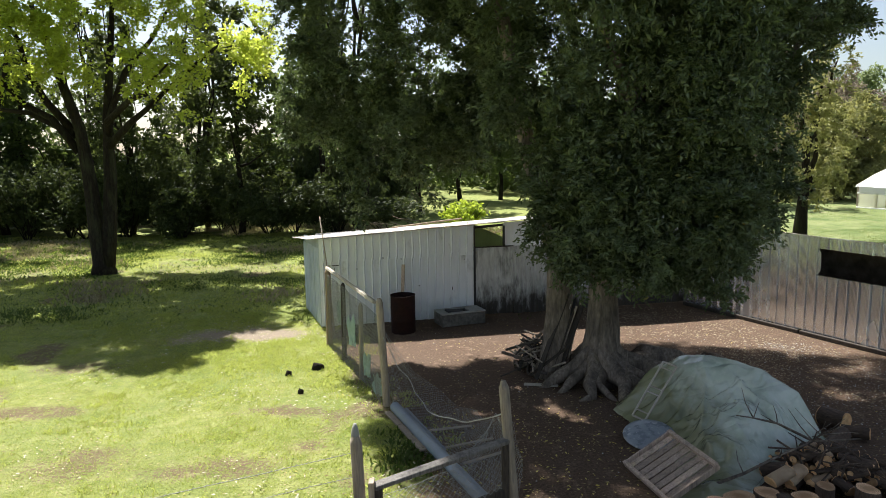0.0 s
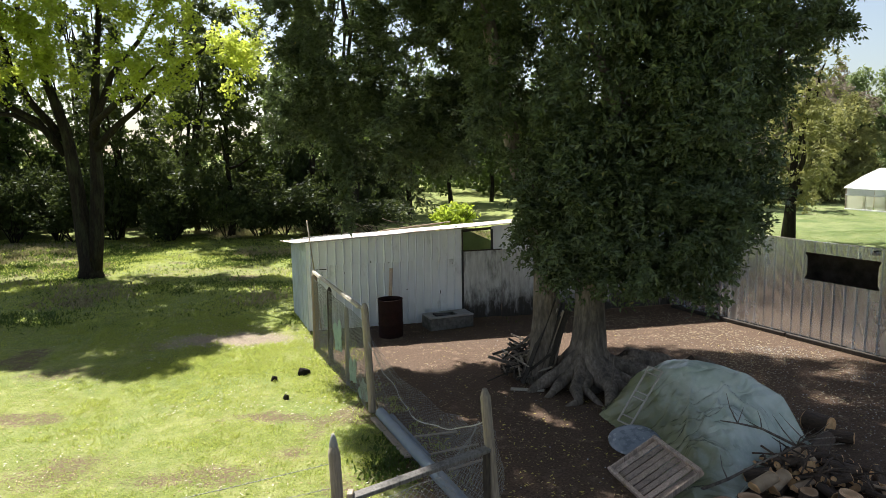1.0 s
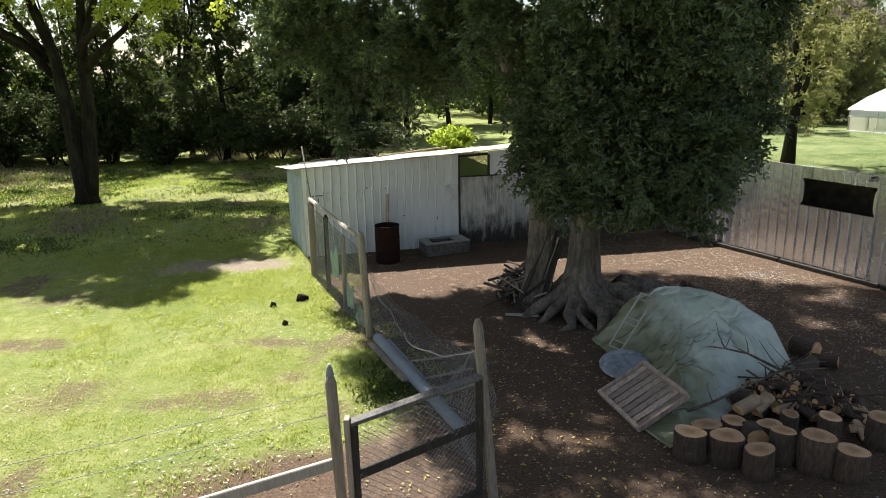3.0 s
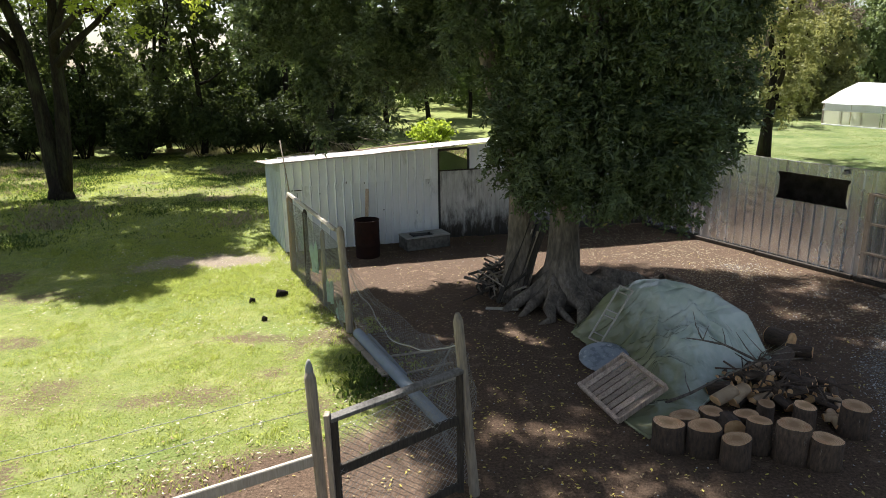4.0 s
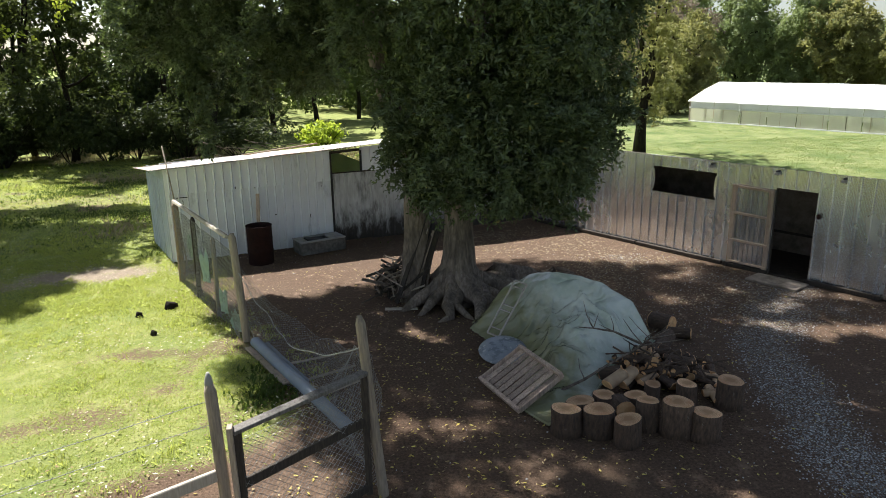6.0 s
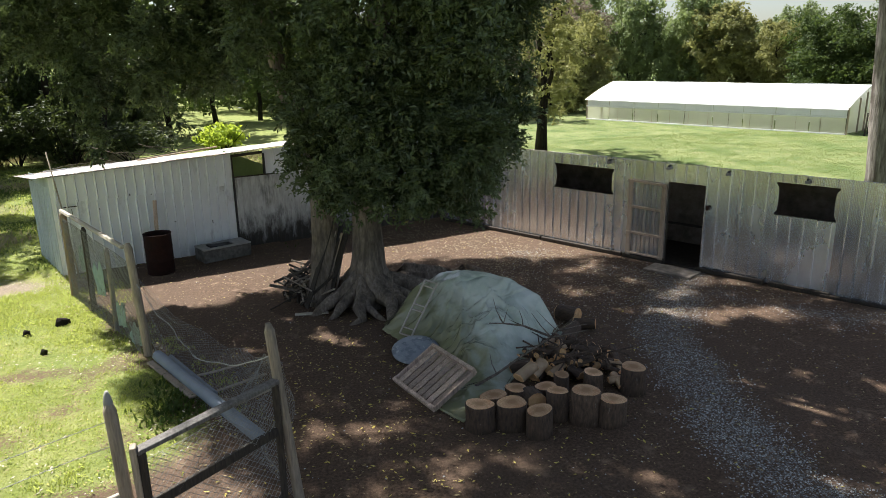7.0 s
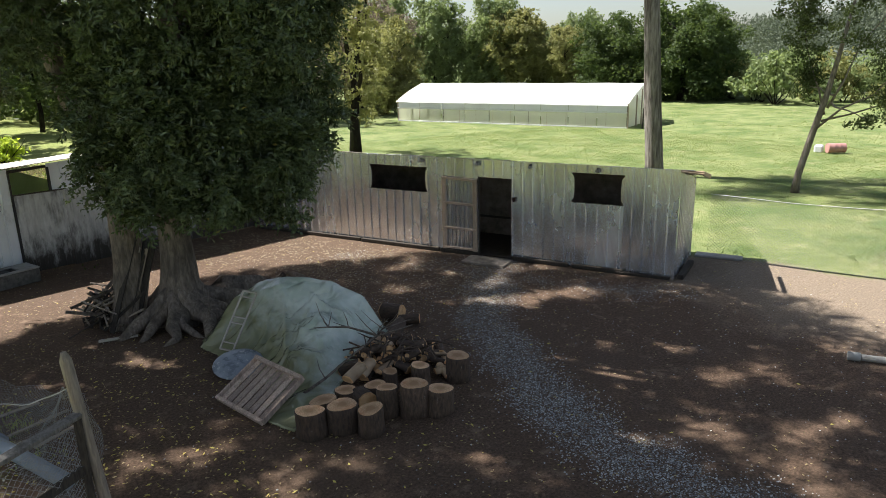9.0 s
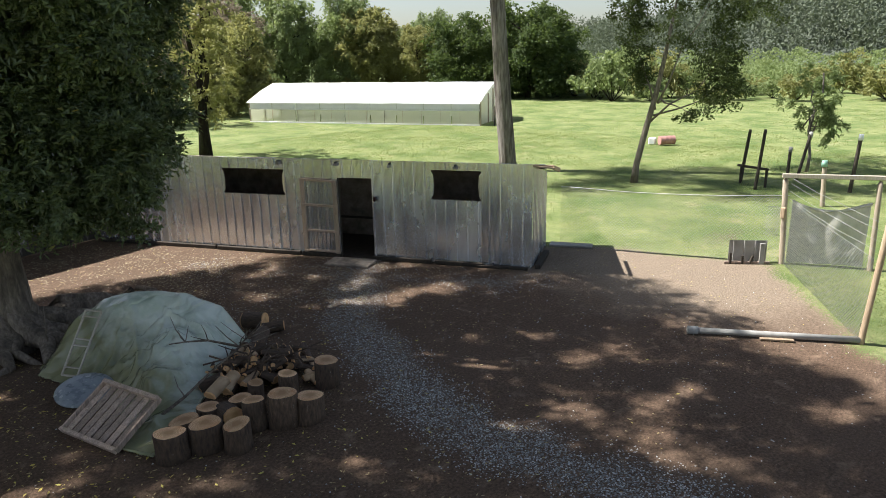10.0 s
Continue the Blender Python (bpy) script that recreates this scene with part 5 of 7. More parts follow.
# ---- fences ----
CLOTH_GREEN = surface("faded_green_shade_cloth", (0.36, 0.48, 0.42), (0.52, 0.62, 0.56), 14.0, 0.9, 0.0, 0.2)
CLOTH_GREY = surface("pale_grey_shade_cloth", (0.70, 0.68, 0.62), (0.84, 0.82, 0.76), 9.0, 0.9, 0.0, 0.25, (0.72, 0.71, 0.67), 1.3, (0.5, 0.75))
backlit(CLOTH_GREY, 0.5)
backlit(CLOTH_GREEN, 0.4)
PLASTIC_WHITE = surface("white_plastic", (0.72, 0.73, 0.74), (0.82, 0.83, 0.84), 9.0, 0.4, 0.0, 0.03)
PLASTIC_GREEN = surface("green_plastic", (0.16, 0.30, 0.23), (0.24, 0.40, 0.32), 9.0, 0.4, 0.0, 0.03)


def segments_mesh(name, a, b, r, material):
    """Thin three-sided wires from the points a to the points b."""
    d = unit(b - a)
    ref = np.where(np.abs(d[:, 2:3]) > 0.9, np.array([[1.0, 0, 0]]), np.array([[0, 0, 1.0]]))
    s = unit(np.cross(d, ref))
    t = np.cross(d, s)
    n = len(a)
    v = np.empty((n, 6, 3))
    for k in range(3):
        ang = 2 * math.pi * k / 3
        o = (s * math.cos(ang) + t * math.sin(ang)) * r
        v[:, k], v[:, 3 + k] = a + o, b + o
    base = np.arange(n)[:, None, None] * 6
    f = np.array([[0, 1, 4, 3], [1, 2, 5, 4], [2, 0, 3, 5]])[None] + base
    return mesh_np(name, v.reshape(-1, 3), f.reshape(-1, 4), material)


def net(fn, nu, nv, r=0.0022):
    """A diamond wire net over fn(u, v), u and v from 0 to 1."""
    U, V = np.meshgrid(np.linspace(0, 1, nu + 1), np.linspace(0, 1, nv + 1), indexing="ij")
    P = fn(U, V)
    s1, e1 = P[:-1, :-1].reshape(-1, 3), P[1:, 1:].reshape(-1, 3)
    s2, e2 = P[1:, :-1].reshape(-1, 3), P[:-1, 1:].reshape(-1, 3)
    s3, e3 = P[:-1, -1].reshape(-1, 3), P[1:, -1].reshape(-1, 3)
    return segments_mesh("wire_net", np.concatenate([s1, s2, s3]), np.concatenate([e1, e2, e3]), r, WIRE)


def post_bm(base, top, r, seed, tip=0.03):
    b, t = Vector(base), Vector(top)
    pts = [b + Vector((0, 0, -0.15))] + [b.lerp(t, u) for u in (0.0, 0.3, 0.65, 0.96)] + [t]
    return tube(pts, [r * 1.05, r * 1.04, r, r * 0.97, r * 0.95, max(r - tip, 0.02)], 12, rough=0.12, seed=seed)


def wire_line(parent, a, b, sag, r=0.004, n=12, wob=0.02, seed=0, name="wire", material=WIRE_BRIGHT, barbs=False):
    pts = curve_pts(a, b, sag, n, wob, seed)
    bm = tube(pts, [r] * len(pts), 4)
    if barbs:
        for i in range(0, 40):
            u = i / 40 * n
            k = min(int(u), n - 1)
            p = pts[k].lerp(pts[k + 1], u - k)
            tube([p + Vector((-0.012, 0, -0.012)), p + Vector((0.012, 0.01, 0.014))], [0.002, 0.002], 3, bm)
    return part(name, bm, material, parent)


fence = thing("wire_fence", pose(-1.27, 11.1, 0), "wooden post fence with sagging chicken wire and torn green netting", "fence")
O = Vector((-1.27, 11.1, 0))
P3, PF = Vector((0, 0, 0)), Vector((-1.89, 4.24, 0))
fdir = (PF - P3).normalized()
along = lambda s, z: P3 + fdir * s + Vector((0, 0, z))
part("post", post_bm(along(0, 0), along(0, 1.86) + Vector((-0.08, 0, 0)), 0.065, 3), WOOD_GREY, fence)
part("post", post_bm(along(1.5, 0), along(1.42, 1.50), 0.045, 4), WOOD_GREY, fence)
part("post", post_bm(along(2.75, 0), along(2.65, 1.66), 0.05, 5), WOOD_DARK, fence)
part("post", post_bm(along(4.0, 0), along(3.92, 1.74), 0.07, 6), WOOD_BROWN, fence)
part("top_rail", beam(along(0.55, 1.69), along(4.0, 1.76), 0.075, 0.065, 0.012, 0.3), WOOD_PALE, fence)


def flat_net(U, V):
    s, z = 0.05 + U * 4.0, 0.03 + V * (1.50 + 0.12 * U)
    bul = 0.05 * vnoise(U * 5, V * 2, 1.0) + 0.05
    return np.stack([fdir.x * s - bul * fdir.y, fdir.y * s + bul * fdir.x, z], -1)


part("wire_net", net(flat_net, 70, 26, 0.0026), WIRE, fence)


def rag(name, parent, s0, s1, z0, z1, material, seed, off=0.03):
    """A creased piece of cloth that hangs on the net."""
    n, m_ = 14, 12
    bm = bmesh.new()
    rows_ = []
    for side in (0, 0.006):
        g = []
        for i in range(n + 1):
            u = i / n
            col = []
            for j in range(m_ + 1):
                w = j / m_
                s = s0 + (s1 - s0) * u + 0.10 * noise.noise((w * 3, seed, 2)) * (0.4 + u)
                z = z0 + (z1 - z0) * w * (0.75 + 0.35 * noise.noise((u * 3, seed, 0))) + (s1 - s0) * 0.15 * (1 - u)
                o = off + 0.05 * noise.noise((u * 5, w * 2, seed)) + side
                p = along(s, max(z, 0.03))
                col.append(bm.verts.new((p.x + fdir.y * -o, p.y + fdir.x * o, p.z)))
            g.append(col)
        rows_.append(g)
    for k, g in enumerate(rows_):
        for i in range(n):
            for j in range(m_):
                f = (g[i][j], g[i + 1][j], g[i + 1][j + 1], g[i][j + 1])
                bm.faces.new(f if k else f[::-1]).smooth = True
    return part(name, bm, material, parent)


for args in ((1.70, 2.20, 0.50, 1.20, 1), (0.10, 0.60, 0.05, 0.50, 2), (2.90, 3.30, 0.70, 1.35, 3), (0.75, 1.15, 0.20, 0.75, 4)):
    rag("net_cloth", fence, *args[:4], CLOTH_GREEN, args[4], -0.03 if args[4] == 3 else 0.04)
G2 = Vector((0.52, 6.4, 0)) - O


def slack_net(U, V):
    base = np.stack([G2.x * U, G2.y * U, 0 * U], -1)
    top = np.interp(U, [0, 0.10, 0.28, 0.45, 0.62, 0.8, 1.0], [1.25, 0.70, 0.40, 0.55, 0.85, 1.25, 1.55])
    leanx = np.interp(U, [0, 0.15, 0.35, 0.55, 0.75, 1.0], [0.0, 0.45, 0.85, 0.65, 0.25, 0.03])
    wob = 0.10 * vnoise(U * 6, V * 3, 1.0)
    return base + np.stack([V * leanx + wob, V * 0.25 * leanx + wob * 0.5, V * top * (1 + 0.15 * vnoise(U * 7, V, 1.3)) + 0.05 * np.abs(wob) + 0.02], -1)


part("wire_net", net(slack_net, 90, 24, 0.0016), WIRE, fence, "collapsed sagging chicken wire")
wire_line(fence, (-0.05, 0, 1.25), (0.75, -1.6, 0.55), 0.05, 0.004, 12, 0.06, 3, barbs=True)
wire_line(fence, (0.75, -1.6, 0.55), (1.65, -4.68, 1.72), 0.12, 0.005, 14, 0.05, 4, barbs=True)
wire_line(fence, (0.0, 0, 0.9), (1.65, -4.68, 1.45), 0.75, 0.0022, 14, 0.08, 5, material=WIRE)

gate = thing("wire_gate", pose(-0.91, 5.46, 0), "dark wooden gate frame with loose chicken wire between two posts", "gate")
GA, GB = Vector((0.14, 0.06, 0)), Vector((1.30, 0.90, 0))
up = Vector((0, 0, 1))
part("post", post_bm((0.02, 0.02, 0), (-0.03, 0, 1.93), 0.054, 8, 0.02), WOOD_GREY, gate, "round gate post with a plastic cap")
part("post_cap", tube([(-0.03, 0, 1.86), (-0.03, 0, 1.94), (-0.03, 0, 1.99), (-0.03, 0, 2.03)], [0.038, 0.036, 0.026, 0.012], 10), CONCRETE, gate)
part("post", post_bm(Vector((1.45, 0.93, 0)), Vector((1.29, 0.95, 2.06)), 0.054, 9), WOOD_GREY, gate)
part("gate_stop", beam((0.11, 0.03, 0), (0.09, 0.03, 1.50), 0.10, 0.05), WOOD_GREY, gate)
part("gate_stile", beam(GA + up * 0.10, GA + up * 1.42, 0.07, 0.09), WOOD_DARK, gate)
part("gate_stile", beam(GB + up * 0.06, GB + up * 1.44, 0.07, 0.06), WOOD_DARK, gate)
part("gate_rail", beam(GA - (GB - GA) * 0.03 + up * 1.44, GB + (GB - GA) * 0.02 + up * 1.46, 0.09, 0.045, 0.008, 0.2), WOOD_SLATE, gate)
part("gate_rail", beam(GA + up * 0.90, GB + up * 0.92, 0.04, 0.10), WOOD_DARK, gate)
part("gate_rail", beam(GA + up * 0.16, GB + up * 0.14, 0.04, 0.09), WOOD_DARK, gate)


def gate_net(U, V):
    p = np.stack([GA.x + (GB.x - GA.x) * U, GA.y + (GB.y - GA.y) * U, 0.12 + V * 1.22], -1)
    w = 0.05 * vnoise(U * 4, V * 4, 1.0)
    p[..., 0] += w
    p[..., 1] -= w
    return p


part("wire_net", net(gate_net, 18, 18, 0.0022), WIRE, gate)
lawn_fence = thing("rail_fence", pose(-0.91, 5.46, 0), "bleached rail and strained barbed wires at the gate post", "fence")
part("rail", beam((-0.05, 0.0, 1.06), (-3.6, -1.85, 0.98), 0.045, 0.11, 0.008), WOOD_PALE, lawn_fence)
part("post", post_bm((-3.65, -1.9, 0), (-3.65, -1.92, 1.95), 0.08, 12), WOOD_GREY, lawn_fence)
for z in (1.77, 1.55):
    wire_line(lawn_fence, (-0.05, 0, z), (-3.6, -1.88, z + 0.08), 0.03, 0.0030, 10, 0.02, int(z * 10), material=WIRE, barbs=True)

pipes = thing("plastic_pipe", pose(-1.1, 10.73, 0), "long blue-grey plastic pipe lying on the ground by the fence", "pipe")
bm = tube([(0, 0, 0.12), (0.55, -1.25, 0.11), (1.36, -3.06, 0.10)], [0.085] * 3, 16, cap=False)
tube([(1.36, -3.06, 0.10), (0, 0, 0.12)], [0.072] * 2, 16, bm, cap=False)
part("pipe_body", bm, PVC, pipes)
tagged(part("plastic_pipe", tube([(-0.92, 10.72, 0.06), (-0.28, 9.2, 0.06)], [0.045] * 2, 12), PVC), "thin grey plastic pipe lying beside the thick pipe", "pipe")
tagged(part("weathered_plank", beam((-1.22, 10.68, 0.05), (-0.56, 9.20, 0.06), 0.10, 0.035, 0.006), WOOD_GREY), "old grey plank lying along the pipe", "plank")
for i, (a, b) in enumerate((((-0.55, 9.9, 0.05), (0.15, 10.0, 0.09)), ((-0.25, 9.3, 0.05), (0.45, 9.55, 0.08)), ((0.0, 8.8, 0.05), (0.55, 9.1, 0.07)))):
    tagged(part("broken_slat", beam(a, b, 0.05, 0.02, 0.004), WOOD_GREY), "short grey slat lying under the fallen wire", "slat", "slats under the wire")

# ---- beside the shed ----
def barrel(name, m, r, h, material, label, open_top=True):
    t = thing(name, m, label, "barrel")
    prof = [(r, 0), (r, h * 0.02), (r * 1.0, h * 0.32), (r * 1.03, h * 0.34), (r, h * 0.36), (r, h * 0.65), (r * 1.03, h * 0.67), (r, h * 0.69), (r, h * 0.97), (r * 1.03, h)]
    if open_top:
        prof += [(r * 0.98, h), (r * 0.96, h * 0.9), (r * 0.95, h * 0.08)]
    bm_ = bmesh.new()
    seg = 28
    rings = [[bm_.verts.new((rr * math.cos(2 * math.pi * k / seg), rr * math.sin(2 * math.pi * k / seg), z)) for k in range(seg)] for rr, z in prof]
    for r0, r1 in zip(rings, rings[1:]):
        for k in range(seg):
            bm_.faces.new((r0[k], r0[(k + 1) % seg], r1[(k + 1) % seg], r1[k])).smooth = True
    bm_.faces.new(rings[0][::-1])
    bm_.faces.new(rings[-1])
    part("shell", bm_, material, t)
    return t


barrel("rusty_drum", pose(-1.33, 15.86, 0, 0, 0, 0), 0.29, 0.90, RUST, "dark maroon rusty steel drum beside the shed wall")
tagged(part("leaning_plank", beam((-1.42, 16.45, 0.0), (-1.36, 16.70, 1.48), 0.085, 0.03, 0.006), WOOD_RED), "reddish-brown plank leaning upright on the shed wall", "plank")
trough = thing("concrete_trough", pose(0.02, 16.62, 0, 0, 0, 22), "low stained concrete wash trough against the shed wall", "trough")
bm = bmesh.new()
for sx, sy, x, y in ((1.15, 0.10, 0, -0.24), (1.15, 0.10, 0, 0.24), (0.20, 0.38, -0.475, 0), (0.36, 0.38, 0.395, 0)):
    box(sx, sy, 0.30, (x, y, 0), bevel=0.015, bm=bm)
box(1.1, 0.5, 0.10, (0, 0, 0), bevel=0, bm=bm)
part("basin", bm, MOSSY_SHADED, trough)
# paler rim added so the top reads as sunlit
bm = bmesh.new()
for sx, sy, x, y in ((1.17, 0.11, 0, -0.24), (1.17, 0.11, 0, 0.24), (0.21, 0.36, -0.475, 0), (0.37, 0.36, 0.395, 0)):
    box(sx, sy, 0.035, (x, y, 0.301), bevel=0.01, bm=bm)
part("rim", bm, CONCRETE, trough, "paler concrete rim for the trough's sunlit top")
part("tray", box(0.42, 0.30, 0.05, (-0.12, 0.06, 0.27), Matrix.Rotation(0.1, 4, "Y")), BLACK, trough)
tagged(part("thin_pole", tube([(-3.0, 15.95, 0), (-3.15, 16.1, 1.6), (-3.3, 16.25, 2.75)], [0.02, 0.016, 0.012], 6), WOOD_GREY), "thin grey stick standing against the shed corner", "stick")

# ---- about the great tree ----
rng = np.random.RandomState(31)
for i in range(8):
    b = (1.42 + 0.07 * i + rng.normal() * 0.03, 12.35 + 0.05 * (i % 3), 0.0)
    tp = (2.02 + 0.04 * i + rng.normal() * 0.03, 12.36 + 0.03 * (i % 2) + 0.1, 1.25 + rng.uniform(0, 0.4))
    mt = (WOOD_DARK, WOOD_PALE, WOOD_GREY, WOOD_DARK, WOOD_GREY, BLACK, WOOD_DARK, WOOD_GREY)[i]
    tagged(part("leaning_board", beam(b, tp, (0.11, 0.05, 0.03, 0.12, 0.05, 0.05, 0.14, 0.04)[i], 0.02, 0.003, 0.4), mt), "old narrow board leaning against the tree trunk", "board", "boards at the trunk")
for i in range(64):
    a = rng.uniform(0, 6.28)
    c0 = Vector((1.5 + rng.normal() * 0.20, 13.0 + rng.normal() * 0.30, 0.05 + 0.50 * rng.uniform(0, 1) ** 1.3))
    d = Vector((math.cos(a), math.sin(a), rng.normal() * 0.35)) * rng.uniform(0.22, 0.42)
    p0, p1 = c0 - d, c0 + d
    p0.z, p1.z = max(p0.z, 0.03), max(p1.z, 0.03)
    tagged(part("scrap_stick", beam(p0, p1, rng.uniform(0.025, 0.07), rng.uniform(0.015, 0.035), 0.005, rng.uniform(0, 3)), (WOOD_GREY, WOOD_DARK, BARK_GREY)[i % 3]), "grey piece of scrap wood in a heap by the trunk", "stick", "scrap wood heap")
tagged(part("flat_board", beam((1.15, 12.0, 0.03), (1.75, 11.9, 0.03), 0.10, 0.025, 0.004), WOOD_PALE), "pale board lying on the soil by the roots", "board")
log_m = part("fallen_log", tube([(2.9, 12.75, 0.20), (3.5, 12.9, 0.24), (4.2, 12.75, 0.20), (4.75, 12.95, 0.15)], [0.30, 0.25, 0.20, 0.15], 14, rough=0.35, seed=8), BARK_GREY)
tagged(log_m, "thick grey fallen log lying behind the covered pile", "log")
for i in range(7):
    x, y = 4.3 + rng.uniform(0, 1.1), 12.6 + rng.uniform(-0.4, 0.8)
    a = rng.uniform(0, 3.1)
    d = Vector((math.cos(a), math.sin(a), 0)) * rng.uniform(0.2, 0.4)
    tagged(part("loose_stick", tube([Vector((x, y, 0.05)) - d, Vector((x, y, 0.07)), Vector((x, y, 0.05)) + d], [0.05, 0.055, 0.045], 8, rough=0.3, seed=i), BARK_GREY), "short rough stick lying on the ground", "stick", "loose sticks")

# ---- covered woodpile ----
def tarp_material():
    m = bpy.data.materials.new("green_translucent_plastic")
    m.use_nodes = True
    nt = m.node_tree
    b = nt.nodes["Principled BSDF"]
    v = coords(nt)
    col = mixrgb(nt, ramp(nt, noise_tex(nt, v, 2.2), 0.35, 0.65), (0.64, 0.72, 0.59), (0.88, 0.92, 0.82))
    col = mixrgb(nt, ramp(nt, noise_tex(nt, v, 9.0), 0.5, 0.75), col, (0.90, 0.91, 0.80))
    sep = nt.nodes.new("ShaderNodeSeparateXYZ")
    nt.links.new(v, sep.inputs[0])
    # olive at low x: darkness seen through the film, put into the colour
    old = nt.nodes.new("ShaderNodeMath")
    old.operation = "MULTIPLY_ADD"
    nt.links.new(noise_tex(nt, v, 1.6), old.inputs[0])
    old.inputs[1].default_value = -1.2
    nt.links.new(sep.outputs["X"], old.inputs[2])
    col = mixrgb(nt, ramp(nt, old.outputs[0], 3.25, 2.65), col, (0.36, 0.36, 0.20))
    nt.links.new(col, b.inputs["Base Color"])
    b.inputs["Roughness"].default_value = 0.16
    b.inputs["Coat Weight"].default_value = 0.8
    b.inputs["Coat Roughness"].default_value = 0.08
    b.inputs["Specular IOR Level"].default_value = 0.7
    warp = nt.nodes.new("ShaderNodeVectorMath")
    warp.operation = "MULTIPLY_ADD"
    nz = node(nt, "ShaderNodeTexNoise", Scale=2.0, Detail=2.0)
    nt.links.new(v, nz.inputs["Vector"])
    nt.links.new(nz.outputs["Color"], warp.inputs[0])
    warp.inputs[1].default_value = (0.5, 0.5, 0.5)
    nt.links.new(v, warp.inputs[2])
    fold = node(nt, "ShaderNodeTexVoronoi", Scale=2.6)
    fold.feature = "DISTANCE_TO_EDGE"
    squeeze = nt.nodes.new("ShaderNodeMapping")
    squeeze.inputs["Rotation"].default_value = (0, 0, 0.5)
    squeeze.inputs["Scale"].default_value = (0.55, 1.7, 1.0)
    nt.links.new(warp.outputs[0], squeeze.inputs["Vector"])
    nt.links.new(squeeze.outputs[0], fold.inputs["Vector"])
    bp = node(nt, "ShaderNodeBump", Strength=0.75, Distance=0.05)
    nt.links.new(ramp(nt, fold.outputs["Distance"], 0.0, 0.35), bp.inputs["Height"])
    nt.links.new(bp.outputs[0], b.inputs["Normal"])
    t = nt.nodes.new("ShaderNodeBsdfTranslucent")
    nt.links.new(col, t.inputs["Color"])
    mx = nt.nodes.new("ShaderNodeMixShader")
    mx.inputs[0].default_value = 0.22
    nt.links.new(b.outputs[0], mx.inputs[1])
    nt.links.new(t.outputs[0], mx.inputs[2])
    clear = nt.nodes.new("ShaderNodeBsdfTransparent")
    film = nt.nodes.new("ShaderNodeMixShader")
    film.inputs[0].default_value = 0.15
    nt.links.new(mx.outputs[0], film.inputs[1])
    nt.links.new(clear.outputs[0], film.inputs[2])
    nt.links.new(film.outputs[0], nt.nodes["Material Output"].inputs["Surface"])
    return m


TARP = tarp_material()
TARP_EDGE = [(2.45, 10.7), (2.62, 10.2), (2.95, 9.5), (2.85, 8.6), (2.55, 7.75), (2.72, 7.36), (3.30, 7.65), (3.80, 8.25), (4.30, 8.75), (4.85, 8.95), (5.20, 9.25), (5.35, 9.8), (4.9, 10.6), (4.3, 11.2), (3.5, 11.4), (2.8, 11.3)]


TARP_X, TARP_Y = np.linspace(2.2, 5.6, 200), np.linspace(7.1, 11.6, 260)


def crease(x, y, ang, across, along_, seed):
    """Sharp long folds that run at the angle ang."""
    u, w = x * math.cos(ang) + y * math.sin(ang), y * math.cos(ang) - x * math.sin(ang)
    w = w + 0.10 * vnoise(u + seed, w, 1.3, 2)
    n1 = vnoise(u * along_ + seed, w * across - seed, 1.0, 2)
    return np.clip(0.5 - np.abs(n1) * 2.6, -0.25, 0.5)


RIDGE = [(3.0, 10.9, 0.46), (3.35, 10.78, 0.78), (3.65, 10.6, 0.96), (3.9, 10.38, 1.01), (4.2, 10.16, 0.99), (4.45, 9.93, 0.93), (4.85, 9.55, 0.68), (5.08, 9.33, 0.42)]


